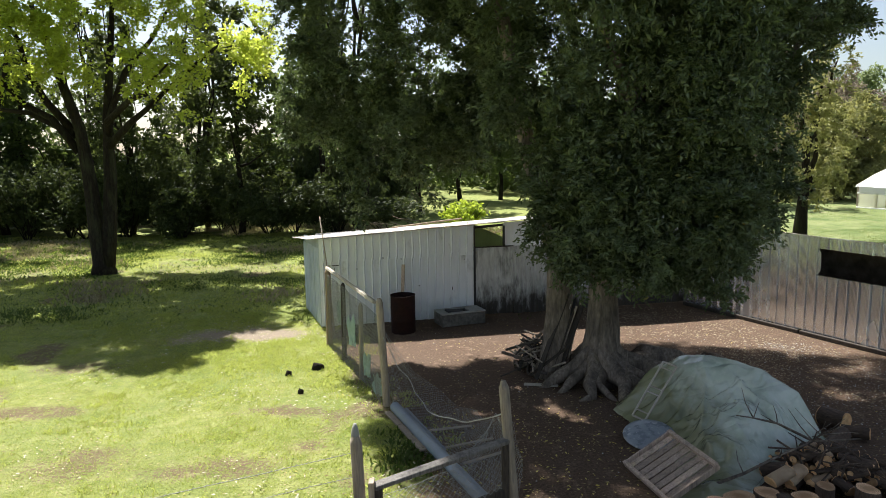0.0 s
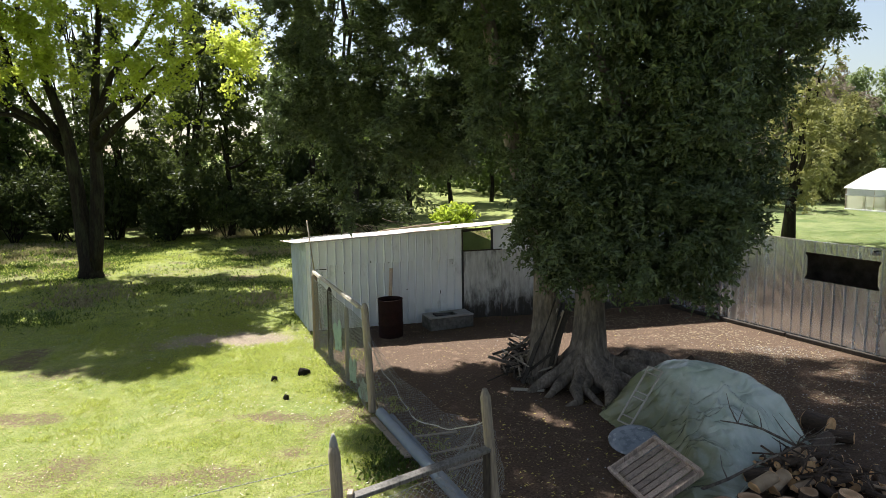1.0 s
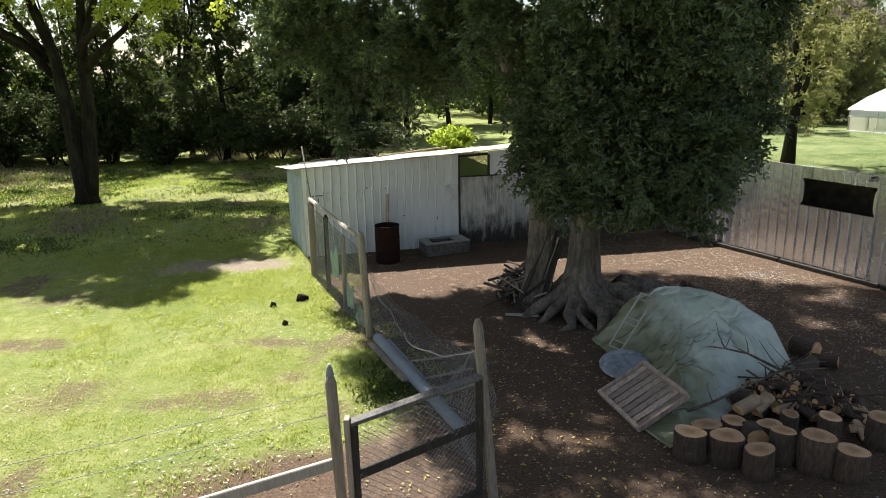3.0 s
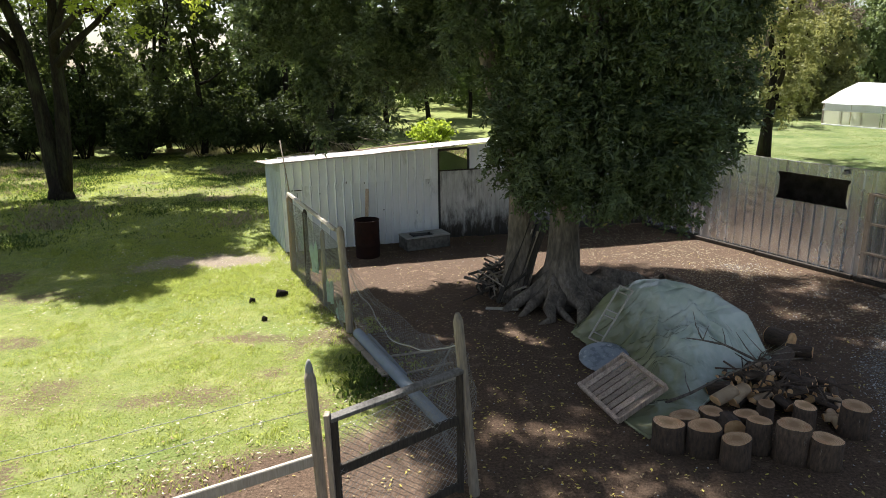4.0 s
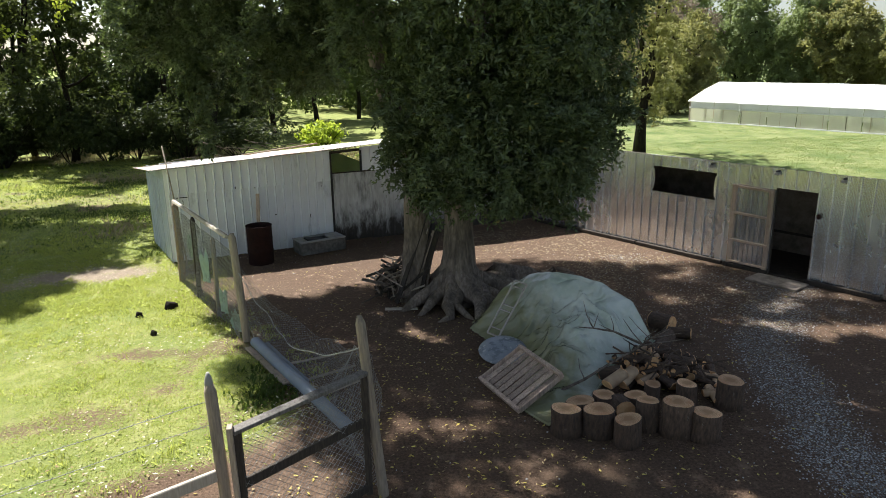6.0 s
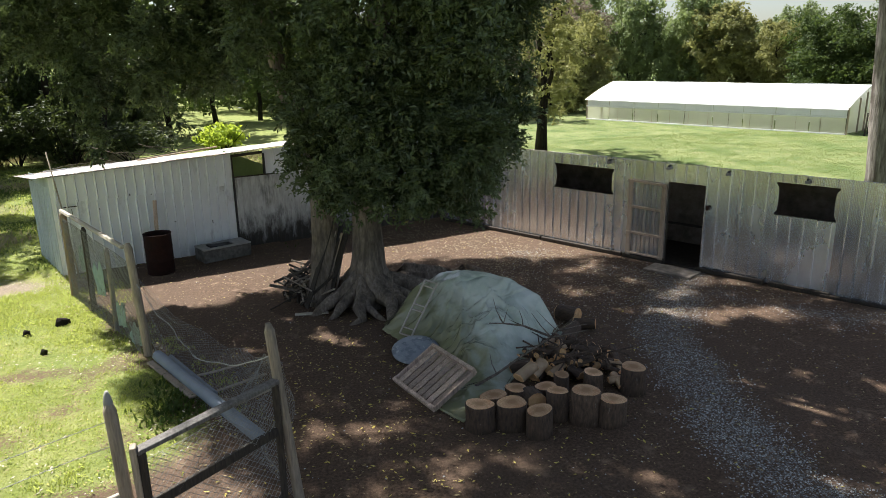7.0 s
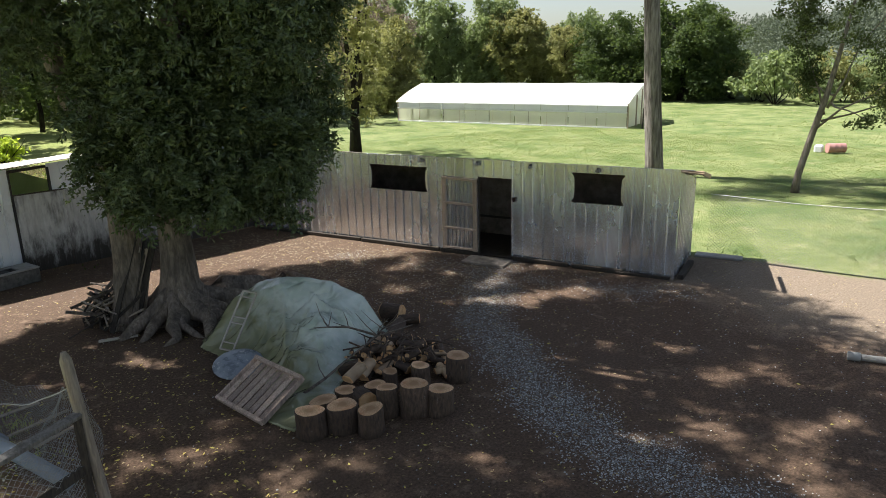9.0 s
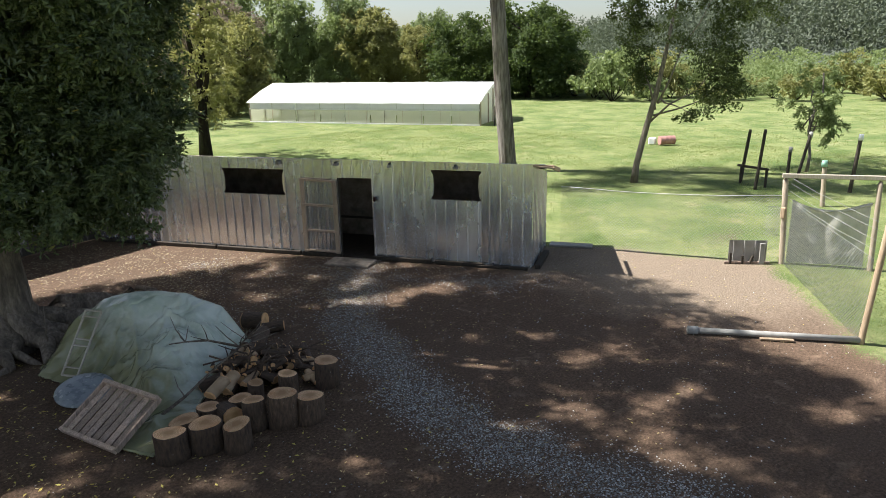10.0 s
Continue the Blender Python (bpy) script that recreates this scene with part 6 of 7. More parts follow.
def tarp_sheet():
    """A taut sheet over a few peaks, pulled down to the rim, then creased."""
    x, y = np.meshgrid(TARP_X, TARP_Y, indexing="ij")
    d = np.clip(inside(x, y, TARP_EDGE), 0, None)
    prop = np.zeros_like(x)
    for cx, cy, z, r in ((3.85, 10.4, 1.00, 0.85), (3.6, 10.65, 0.93, 0.7), (4.42, 9.95, 0.93, 0.7), (4.15, 10.2, 0.99, 0.75), (4.85, 9.55, 0.66, 0.6), (5.05, 9.35, 0.42, 0.5), (3.25, 10.85, 0.66, 0.6), (3.95, 9.35, 0.72, 0.75), (4.35, 9.15, 0.58, 0.5), (2.95, 10.9, 0.40, 0.5), (3.5, 8.75, 0.36, 0.6), (4.7, 9.2, 0.5, 0.4), (3.05, 8.1, 0.13, 0.5)):
        prop = np.maximum(prop, z * (1 - (np.clip(np.hypot(x - cx, y - cy) / r, 0, 1)) ** 1.7 * 0.9) * (np.hypot(x - cx, y - cy) < r))
    spine = np.full_like(x, 9.0)
    for (ax, ay, az), (bx, by, bz) in zip(RIDGE, RIDGE[1:]):
        u = np.clip(((x - ax) * (bx - ax) + (y - ay) * (by - ay)) / ((bx - ax) ** 2 + (by - ay) ** 2), 0, 1)
        far_ = np.hypot(x - ax - u * (bx - ax), y - ay - u * (by - ay))
        prop = np.maximum(prop, (az + u * (bz - az)) * np.clip(1 - (far_ / 0.75) ** 1.6, 0, 1))
        spine = np.minimum(spine, far_)
    prop = prop * np.clip(d / 0.40, 0, 1) ** 0.8
    h = prop.copy()
    free = d > 0.02
    for _ in range(260):
        m = (h[:-2, 1:-1] + h[2:, 1:-1] + h[1:-1, :-2] + h[1:-1, 2:]) * 0.25
        h[1:-1, 1:-1] = np.where(free[1:-1, 1:-1], np.maximum(m, prop[1:-1, 1:-1]), 0)
    f = 0.0
    for cx, cy, share, seed in ((3.85, 10.35, 1.0, 3.0), (4.55, 9.85, 0.8, 7.0), (3.95, 9.35, 0.6, 11.0)):
        r, th = np.hypot(x - cx, y - cy), np.arctan2(y - cy, x - cx)
        th = th + 0.25 * vnoise(x + seed, y, 0.9, 2)
        n1 = vnoise(th * 2.1 + seed, 0.35 * r, 1.0, 2)
        n2 = vnoise(th * 4.5 - seed, 0.8 * r, 1.0, 2)
        w = share * np.clip((r - 0.25) / 0.8, 0.0, 1) * np.exp(-(r / 2.0) ** 2)
        f = f + w * (0.16 * np.clip(0.45 - np.abs(n1) * 2.2, -0.3, 0.45) + 0.05 * np.clip(0.4 - np.abs(n2) * 2.4, -0.3, 0.4))
    f = f + 0.050 * crease(x, y, 1.9, 1.6, 0.6, 13.0) + 0.036 * crease(x, y, 0.5, 2.8, 0.7, 17.0) + 0.012 * crease(x, y, -0.7, 5.0, 0.9, 23.0) + 0.02 * vnoise(x, y, 1.1, 2)
    return h + f * np.clip(d / 0.3, 0, 1) * np.clip(h * 3, 0.12, 1) * np.clip(spine * 2.6, 0.24, 1.6)


TARP_Z = tarp_sheet()


tx, ty = np.meshgrid(TARP_X, TARP_Y, indexing="ij")
keepv = inside(tx, ty, TARP_EDGE) + 0.06 * vnoise(tx, ty, 3.0) > -0.02
tz = np.maximum(TARP_Z, 0) + 0.035
ii = np.arange(tx.size).reshape(tx.shape)
tq = np.stack([ii[:-1, :-1], ii[1:, :-1], ii[1:, 1:], ii[:-1, 1:]], -1).reshape(-1, 4)
tq = tq[keepv.ravel()[tq].all(1)]
tarp = thing("plastic_tarp", pose(3.9, 9.6, 0), "creased translucent green plastic sheet draped over a woodpile", "tarpaulin")
sheet = part("sheet", mesh_np("sheet", np.stack([tx, ty, tz], -1).reshape(-1, 3), tq, TARP, True), TARP, tarp)
sheet.location = (-3.9, -9.6, 0)
sm = sheet.modifiers.new("thickness", "SOLIDIFY")
sm.thickness = 0.006
hem_pts = [Vector((x, y, 0.035)) for x, y in TARP_EDGE[3:6]] + [Vector((x, y, 0.035)) for x, y in TARP_EDGE[6:10]]
hem = part("rolled_hem", tube(hem_pts, [0.014, 0.018, 0.022, 0.020, 0.018, 0.020, 0.014], 7, rough=0.4, seed=3), TARP, tarp, "rolled edge of the plastic sheet")
hem.location = (-3.9, -9.6, 0)
wframe = thing("wooden_rack", pose(2.85, 10.35, 0.0), "thin pale wooden rack leaning on the plastic sheet", "rack")
fa, fb, fc, fd = Vector((-0.19, -0.13, 0.14)), Vector((-0.06, -0.36, 0.14)), Vector((0.50, -0.05, 0.89)), Vector((0.38, 0.24, 0.88))
for a, b in ((fa, fb), (fb, fc), (fc, fd), (fd, fa)):
    part("frame_bar", beam(a, b, 0.030, 0.022, 0.003), WOOD_PALE, wframe)
for u in (0.12, 0.45, 0.55, 0.90):
    part("frame_bar", beam(fa.lerp(fd, u), fb.lerp(fc, u), 0.025, 0.018, 0.003), WOOD_PALE, wframe)

# slatted tray
tray = thing("slatted_crate", pose(2.21, 8.75, 0.02), "weathered reddish wooden slatted tray leaning on the sheet", "crate")
ex = Vector((0.26, -1.0, 0.0))
ey = Vector((0.63, 0.14, 0.37))
ez = ex.normalized().cross(ey.normalized())
if ez.z < 0:
    ez = -ez
at_ = lambda u, w, h=0.0: ex * u + ey * w + ez * h

def slab_between(p, q, wide, width, thick, up_, name, mat_, par):
    """A flat board from p to q, its width along wide."""
    d = q - p
    w = wide.normalized()
    n = up_.normalized()
    bm_ = bmesh.new()
    vs = []
    for s in (0, 1):
        for a_, b_ in ((-1, 0), (1, 0), (1, 1), (-1, 1)):
            vs.append(bm_.verts.new(p + d * s + w * width * 0.5 * a_ + n * thick * b_))
    for f in ((3, 2, 1, 0), (4, 5, 6, 7), (0, 1, 5, 4), (1, 2, 6, 5), (2, 3, 7, 6), (3, 0, 4, 7)):
        bm_.faces.new([vs[k] for k in f])
    bmesh.ops.recalc_face_normals(bm_, faces=bm_.faces[:])
    bmesh.ops.bevel(bm_, geom=bm_.edges[:], offset=0.003, segments=1, affect="EDGES")
    return part(name, bm_, mat_, par)


for i in range(8):
    u = 0.07 + i * 0.86 / 7
    slab_between(at_(u, 0.02, 0.015 + 0.003 * (i % 2)), at_(u + 0.004 * (i % 3), 0.98, 0.015), ex, 0.104, 0.014, ez, "slat", WOOD_RED, tray)
for w in (0.0, 1.0):
    slab_between(at_(-0.01, w, 0.0), at_(1.01, w, 0.0), ey, 0.05, 0.09, ez, "edge_board", WOOD_RED, tray)
for u in (-0.01, 1.01):
    slab_between(at_(u, 0.0, 0.0), at_(u, 1.0, 0.0), ex, 0.03, 0.07, ez, "edge_board", WOOD_RED, tray)

# dull plastic lid
lid = thing("plastic_basin", pose(2.73, 9.53, 0.13, 13, -6, 12) @ Matrix.Scale(0.85, 4), "dull blue-grey dished plastic basin leaning on the sheet", "basin")
bm = bmesh.new()
rings = []
for rr, z in ((0.02, 0.05), (0.2, 0.045), (0.36, 0.022), (0.43, 0.0), (0.45, -0.02), (0.43, -0.024), (0.35, 0.006), (0.18, 0.028), (0.02, 0.034)):
    rings.append([bm.verts.new((rr * math.cos(k * math.pi / 16), rr * 0.95 * math.sin(k * math.pi / 16), z)) for k in range(32)])
for r0, r1 in zip(rings, rings[1:]):
    for k in range(32):
        bm.faces.new((r0[k], r1[k], r1[(k + 1) % 32], r0[(k + 1) % 32])).smooth = True
bm.faces.new(rings[0])
bm.faces.new(rings[-1][::-1])
# small pale spots put sun dapples into the plastic's colour
LID = surface("dull_blue_grey_plastic", (0.20, 0.22, 0.245), (0.31, 0.335, 0.36), 6.0, 0.3, 0.0, 0.05, (0.46, 0.47, 0.47), 11.0, (0.58, 0.64))
part("dish", bm, LID, lid)

# sawn rounds
def log_round(at, r, h, seed, label, tilt=(0, 0)):
    rg = random.Random(seed)
    t = thing("log_round", pose(at[0], at[1], 0, tilt[0], tilt[1], rg.uniform(0, 360)), label, "log", "sawn log rounds")
    seg = 22
    bm_ = bmesh.new()
    rings_ = []
    ph = rg.uniform(0, 9)
    shape = [1 + 0.07 * math.sin(2 * (2 * math.pi * k / seg) + ph) + 0.05 * math.sin(3 * (2 * math.pi * k / seg) + ph * 2) + rg.uniform(-0.02, 0.02) for k in range(seg)]
    sl = rg.uniform(-0.06, 0.06)
    for z, s in ((-0.02, 1.06), (h * 0.3, 1.0), (h * 0.7, 0.98), (h - 0.006, 0.985), (h, 0.95)):
        rings_.append([bm_.verts.new((r * s * q * math.cos(2 * math.pi * k / seg), r * s * q * math.sin(2 * math.pi * k / seg), z + (sl * q * math.cos(2 * math.pi * k / seg) * r * 2 if z > h * 0.5 else 0))) for k, q in enumerate(shape)])
    for r0, r1 in zip(rings_, rings_[1:]):
        for k in range(seg):
            bm_.faces.new((r0[k], r0[(k + 1) % seg], r1[(k + 1) % seg], r1[k])).smooth = True
    bm_.faces.new(rings_[0][::-1])
    bm_.faces.new(rings_[-1])
    part("bark", bm_, BARK_ROUND, t)
    bm_ = bmesh.new()
    top, low = [], []
    for k, q in enumerate(shape):
        c_, s_ = math.cos(2 * math.pi * k / seg), math.sin(2 * math.pi * k / seg)
        zz = h + sl * q * c_ * r * 2
        top.append(bm_.verts.new((r * 0.93 * q * c_, r * 0.93 * q * s_, zz + 0.005)))
        low.append(bm_.verts.new((r * 0.93 * q * c_, r * 0.93 * q * s_, zz - 0.02)))
    bm_.faces.new(top)
    for k in range(seg):
        bm_.faces.new((low[k], low[(k + 1) % seg], top[(k + 1) % seg], top[k]))
    part("cut_face", bm_, CUT_ROUND, t, "pale orange sawn end grain with rings")
    return t


def ring_wood(name, c1, c2, c3):
    m = bpy.data.materials.new(name)
    m.use_nodes = True
    nt = m.node_tree
    b = nt.nodes["Principled BSDF"]
    v = coords(nt)
    w = node(nt, "ShaderNodeTexWave", Scale=20.0, Distortion=4.0)
    w.wave_type = "RINGS"
    w.rings_direction = "Z"
    w.inputs["Detail"].default_value = 3.0
    nt.links.new(v, w.inputs["Vector"])
    col = mixrgb(nt, w.outputs["Fac"], c1, c2)
    col = mixrgb(nt, ramp(nt, noise_tex(nt, v, 5.0), 0.48, 0.72), col, c3)
    gr = nt.nodes.new("ShaderNodeTexGradient")
    gr.gradient_type = "SPHERICAL"
    mp = nt.nodes.new("ShaderNodeMapping")
    mp.inputs["Scale"].default_value = (5.5, 5.5, 0.01)
    nt.links.new(v, mp.inputs["Vector"])
    nt.links.new(mp.outputs[0], gr.inputs["Vector"])
    heart = nt.nodes.new("ShaderNodeMath")
    heart.operation = "MULTIPLY_ADD"
    nt.links.new(noise_tex(nt, v, 9.0, 4.0), heart.inputs[0])
    heart.inputs[1].default_value = 0.8
    nt.links.new(gr.outputs["Fac"], heart.inputs[2])
    col = mixrgb(nt, ramp(nt, heart.outputs[0], 0.75, 1.15), col, tuple(0.8 * q for q in c1))
    info = nt.nodes.new("ShaderNodeObjectInfo")
    hsv = nt.nodes.new("ShaderNodeHueSaturation")
    mr = nt.nodes.new("ShaderNodeMapRange")
    mr.inputs["To Min"].default_value, mr.inputs["To Max"].default_value = 0.75, 1.2
    nt.links.new(info.outputs["Random"], mr.inputs["Value"])
    nt.links.new(mr.outputs[0], hsv.inputs["Value"])
    nt.links.new(col, hsv.inputs["Color"])
    nt.links.new(hsv.outputs[0], b.inputs["Base Color"])
    b.inputs["Roughness"].default_value = 0.85
    bp = node(nt, "ShaderNodeBump", Strength=0.3, Distance=0.006)
    nt.links.new(noise_tex(nt, v, 60.0), bp.inputs["Height"])
    nt.links.new(bp.outputs[0], b.inputs["Normal"])
    return m


CUT_ROUND = ring_wood("ringed_end_grain", (0.52, 0.29, 0.14), (0.82, 0.55, 0.33), (0.50, 0.22, 0.09))
BARK_ROUND = surface("brown_log_bark", (0.040, 0.026, 0.018), (0.150, 0.098, 0.066), 11.0, 0.9, 0.0, 1.0, (0.33, 0.29, 0.24), 5.0, (0.64, 0.72), (3, 3, 0.9), 0.25, 14.0, 0.02)
for i, (x, y, r, h) in enumerate(((2.89, 7.17, 0.205, 0.37), (3.27, 7.08, 0.215, 0.38), (3.52, 6.80, 0.187, 0.36), (3.92, 7.08, 0.172, 0.42), (4.20, 6.88, 0.205, 0.48), (4.50, 6.74, 0.205, 0.37), (5.23, 7.38, 0.21, 0.40),
                                  (4.74, 7.60, 0.16, 0.30), (3.98, 7.50, 0.18, 0.26), (4.33, 7.75, 0.13, 0.25), (3.24, 7.58, 0.21, 0.22), (3.60, 7.66, 0.18, 0.22))):
    log_round((x, y), r * 0.87, h * 0.9, 50 + i, "sawn upright log round with dark bark and pale top", (random.uniform(-3, 3), random.uniform(-3, 3)))


def split_log(c0, d, r, seed, label="split firewood log lying in the pile", full=False):
    """A piece of firewood: a round or a wedge cut lengthwise."""
    rg = random.Random(seed)
    t = thing("firewood_log", Matrix.Translation(c0) @ Vector(d).to_track_quat("Z", "Y").to_matrix().to_4x4(), label, "firewood", "firewood pile")
    L = Vector(d).length
    n = 12
    prof = []
    for k in range(n):
        a = 2 * math.pi * k / n
        q = r * rg.uniform(0.92, 1.08)
        x_, y_ = q * math.cos(a), q * math.sin(a)
        if not full and y_ < -r * 0.1:
            y_ = -r * 0.1 + rg.uniform(-0.01, 0.01)
        prof.append((x_, y_))
    bm_ = bmesh.new()
    lo = [bm_.verts.new((x_, y_, -L / 2 + rg.uniform(-0.01, 0.01))) for x_, y_ in prof]
    hi = [bm_.verts.new((x_ * 0.95, y_ * 0.95, L / 2 + rg.uniform(-0.01, 0.01))) for x_, y_ in prof]
    for k in range(n):
        bm_.faces.new((lo[k], lo[(k + 1) % n], hi[(k + 1) % n], hi[k])).smooth = True
    part("bark", bm_, SPLIT_WOOD if not full and seed % 4 == 0 else BARK_ROUND, t)
    for ring, z, nm in ((prof, -L / 2 - 0.012, -1), (prof, L / 2 + 0.012, 1)):
        bm_ = bmesh.new()
        vs = [bm_.verts.new((x_ * (0.94 if nm < 0 else 0.90), y_ * (0.94 if nm < 0 else 0.90), z)) for x_, y_ in ring]
        vb = [bm_.verts.new((v_.co.x, v_.co.y, z - nm * 0.04)) for v_ in vs]
        bm_.faces.new(vs if nm > 0 else vs[::-1])
        for k in range(n):
            bm_.faces.new((vs[k], vs[(k + 1) % n], vb[(k + 1) % n], vb[k]))
        part("cut_face", bm_, CUT_WOOD, t)
    return t


rng = np.random.RandomState(44)
for i in range(92):
    u = rng.uniform(0, 1)
    x, y = 4.25 + 1.05 * u + rng.normal() * 0.12, 8.45 - 0.35 * u + rng.normal() * 0.26
    z = 0.07 + 0.30 * rng.uniform(0, 1) * math.exp(-((x - 4.7) ** 2 + (y - 8.4) ** 2) / 0.4)
    a = rng.uniform(-0.6, 2.2)
    d = (math.cos(a), math.sin(a), rng.normal() * 0.15)
    L = rng.uniform(0.18, 0.40)
    split_log((x, y, z), Vector(d).normalized() * L, rng.uniform(0.03, 0.08), i, full=i % 3 == 0)
for i in range(34):
    u = rng.uniform(0, 1)
    c0 = Vector((4.15 + 1.15 * u + rng.normal() * 0.1, 8.42 - 0.3 * u + rng.normal() * 0.22, 0.22 + rng.uniform(0, 0.22)))
    a = rng.uniform(-0.5, 2.4)
    d = Vector((math.cos(a), math.sin(a), rng.normal() * 0.25)) * rng.uniform(0.15, 0.38)
    tagged(part("thin_stick", tube([c0 - d, c0 + Vector((0, 0, rng.normal() * 0.03)), c0 + d], [0.014, 0.012, 0.006], 5, rough=0.3, seed=i), BARK_ROUND), "thin dark stick tangled in the firewood", "stick", "sticks on the firewood")
split_log((3.9, 7.98, 0.22), Vector((0.28, 0.10, 0.10)), 0.10, 96)
split_log((4.1, 8.05, 0.20), Vector((0.26, 0.17, 0.09)), 0.10, 92, "thick pale split log with a raw face", False)
split_log((4.0, 8.35, 0.15), Vector((0.25, -0.15, 0.1)), 0.09, 91, full=True)
split_log((3.74, 7.42, 0.12), Vector((-0.02, -0.30, 0.05)), 0.14, 92, full=True)
split_log((5.62, 9.95, 0.16), Vector((0.2, -0.32, 0.02)), 0.15, 93, full=True)
split_log((5.75, 9.6, 0.10), Vector((0.3, -0.2, 0.02)), 0.09, 94, full=True)
split_log((5.15, 9.05, 0.16), Vector((0.5, 0.5, 0.08)), 0.12, 95, full=True)


def branch(name, pts, r, twigs, seed, label):
    rg = np.random.RandomState(seed)
    t = thing(name, pose(*pts[0]), label, "branch")
    p = [Vector(q) - Vector(pts[0]) for q in pts]
    part("stem", tube(p, taper(r, r * 0.35, len(p)), 7, rough=0.3, seed=seed), BARK_GREY, t)
    for k in range(twigs):
        i = rg.randint(1, len(p) - 1)
        e = p[i] + Vector((rg.normal() * 0.2, rg.normal() * 0.2, rg.uniform(0.1, 0.4)))
        part("twig", tube([p[i], p[i].lerp(e, 0.5) + Vector((rg.normal() * 0.03, 0, 0)), e], [r * 0.4, r * 0.3, r * 0.12], 5), BARK_GREY, t)
    return t


branch("dead_branch", [(3.05, 8.02, 0.10), (3.5, 8.1, 0.22), (4.0, 8.25, 0.38), (4.5, 8.4, 0.50), (5.2, 8.55, 0.46)], 0.024, 4, 1, "long bare dead branch lying over the firewood")
branch("dead_branch", [(4.6, 8.6, 0.42), (4.2, 8.75, 0.60), (3.9, 8.8, 0.66), (3.65, 8.75, 0.72)], 0.022, 6, 2, "forked bare twig sticking out of the pile")
branch("dead_branch", [(4.3, 8.5, 0.3), (4.7, 8.6, 0.5), (5.3, 8.9, 0.4)], 0.018, 5, 3, "thin bare branch among the firewood")
branch("dead_branch", [(2.9, 11.5, 0.0), (2.85, 11.45, 0.35), (2.9, 11.5, 0.8)], 0.015, 5, 4, "bare twig standing beside the covered pile")

# ---- far side of the yard ----
rfence = thing("wire_fence", pose(15.16, 4.66, 0), "wire mesh fence on wooden posts along the grass", "fence")
E_ = Vector((11.66, 2.28, 0)) - Vector((15.16, 4.66, 0))
part("post", post_bm((0, 0, 0), (-0.03, 0.1, 1.86), 0.058, 21), WOOD_GREY, rfence)
part("post", post_bm(E_, E_ + Vector((0.06, -0.12, 2.0)), 0.048, 22), WOOD_BROWN, rfence)
part("net", net(lambda U, V: np.stack([E_.x * U, E_.y * U, 0.02 + V * 1.35 + 0 * U], -1), 64, 22, 0.0024), WIRE, rfence)
for k, z in enumerate((1.42, 1.58, 1.74, 1.86)):
    wire_line(rfence, (0, 0, z), (E_.x, E_.y, z + 0.08), 0.03, 0.0035, 8, 0.02, 60 + k, material=WIRE)
C_ = Vector((13.2, 9.0, 0)) - Vector((15.16, 4.66, 0))
part("net", net(lambda U, V: np.stack([C_.x * U, C_.y * U, 0.02 + V * (1.42 - 0.06 * np.sin(U * 3.1)) + 0 * U], -1), 60, 20, 0.0024), WIRE_BRIGHT, rfence)
wire_line(rfence, (0, 0, 1.48), (C_.x, C_.y, 1.46), 0.07, 0.007, 12, 0.03, 70, material=WIRE_BRIGHT)
part("post_tie", box(0.10, 0.10, 0.24, (-0.06, 0.06, 1.0), bevel=0.02), WOOD_BROWN, rfence)
part("wire_basket", net(lambda U, V: np.stack([-0.05 + 0.12 * np.sin(U * 3.1), 0.12 + 0.28 * U, 0.55 + 0.65 * V], -1), 5, 8, 0.004), RUST_LIGHT, rfence)

cgate = thing("cloth_gate", pose(15.16, 4.66, 0), "wooden gate frame hung with pale shade cloth", "gate")
part("post", post_bm((0.68, -1.50, 0), (0.66, -1.46, 1.86), 0.052, 23), WOOD_GREY, cgate)
part("beam", beam((-0.10, 0.15, 1.90), (0.72, -1.62, 1.92), 0.06, 0.09, 0.01), WOOD_PALE, cgate)


def hang(name, a, b, z_top, z_bot, parent, material, seed, n=26, m_=18):
    bm_ = bmesh.new()
    a, b = Vector(a), Vector(b)
    nrm = (b - a).cross(up).normalized()
    grids = []
    for side in (0, 0.008):
        g = []
        for i in range(n + 1):
            u = i / n
            col_ = []
            for j in range(m_ + 1):
                w = j / m_
                p = a.lerp(b, u)
                zt = z_top - 0.22 * math.sin(math.pi * u) * (1 - 0.3 * u)
                p = p + nrm * (0.07 * noise.noise((u * 4, w * 3, seed)) + 0.03 * math.sin(u * 22 + w * 4) * (1 - w) + side) + up * (z_bot + (zt - z_bot) * w)
                col_.append(bm_.verts.new(p))
            g.append(col_)
        grids.append(g)
    for k, g in enumerate(grids):
        for i in range(n):
            for j in range(m_):
                f = (g[i][j], g[i + 1][j], g[i + 1][j + 1], g[i][j + 1])
                bm_.faces.new(f if k else f[::-1]).smooth = True
    return part(name, bm_, material, parent)


hang("shade_cloth", (0.05, -0.06, 0), (0.66, -1.36, 0), 1.40, 0.05, cgate, CLOTH_GREY, 5)
part("rolled_hem", tube(curve_pts((0.05, -0.06, 1.38), (0.66, -1.38, 1.38), 0.2, 10, 0.02, 3), [0.025] * 11, 7), CLOTH_GREY, cgate)

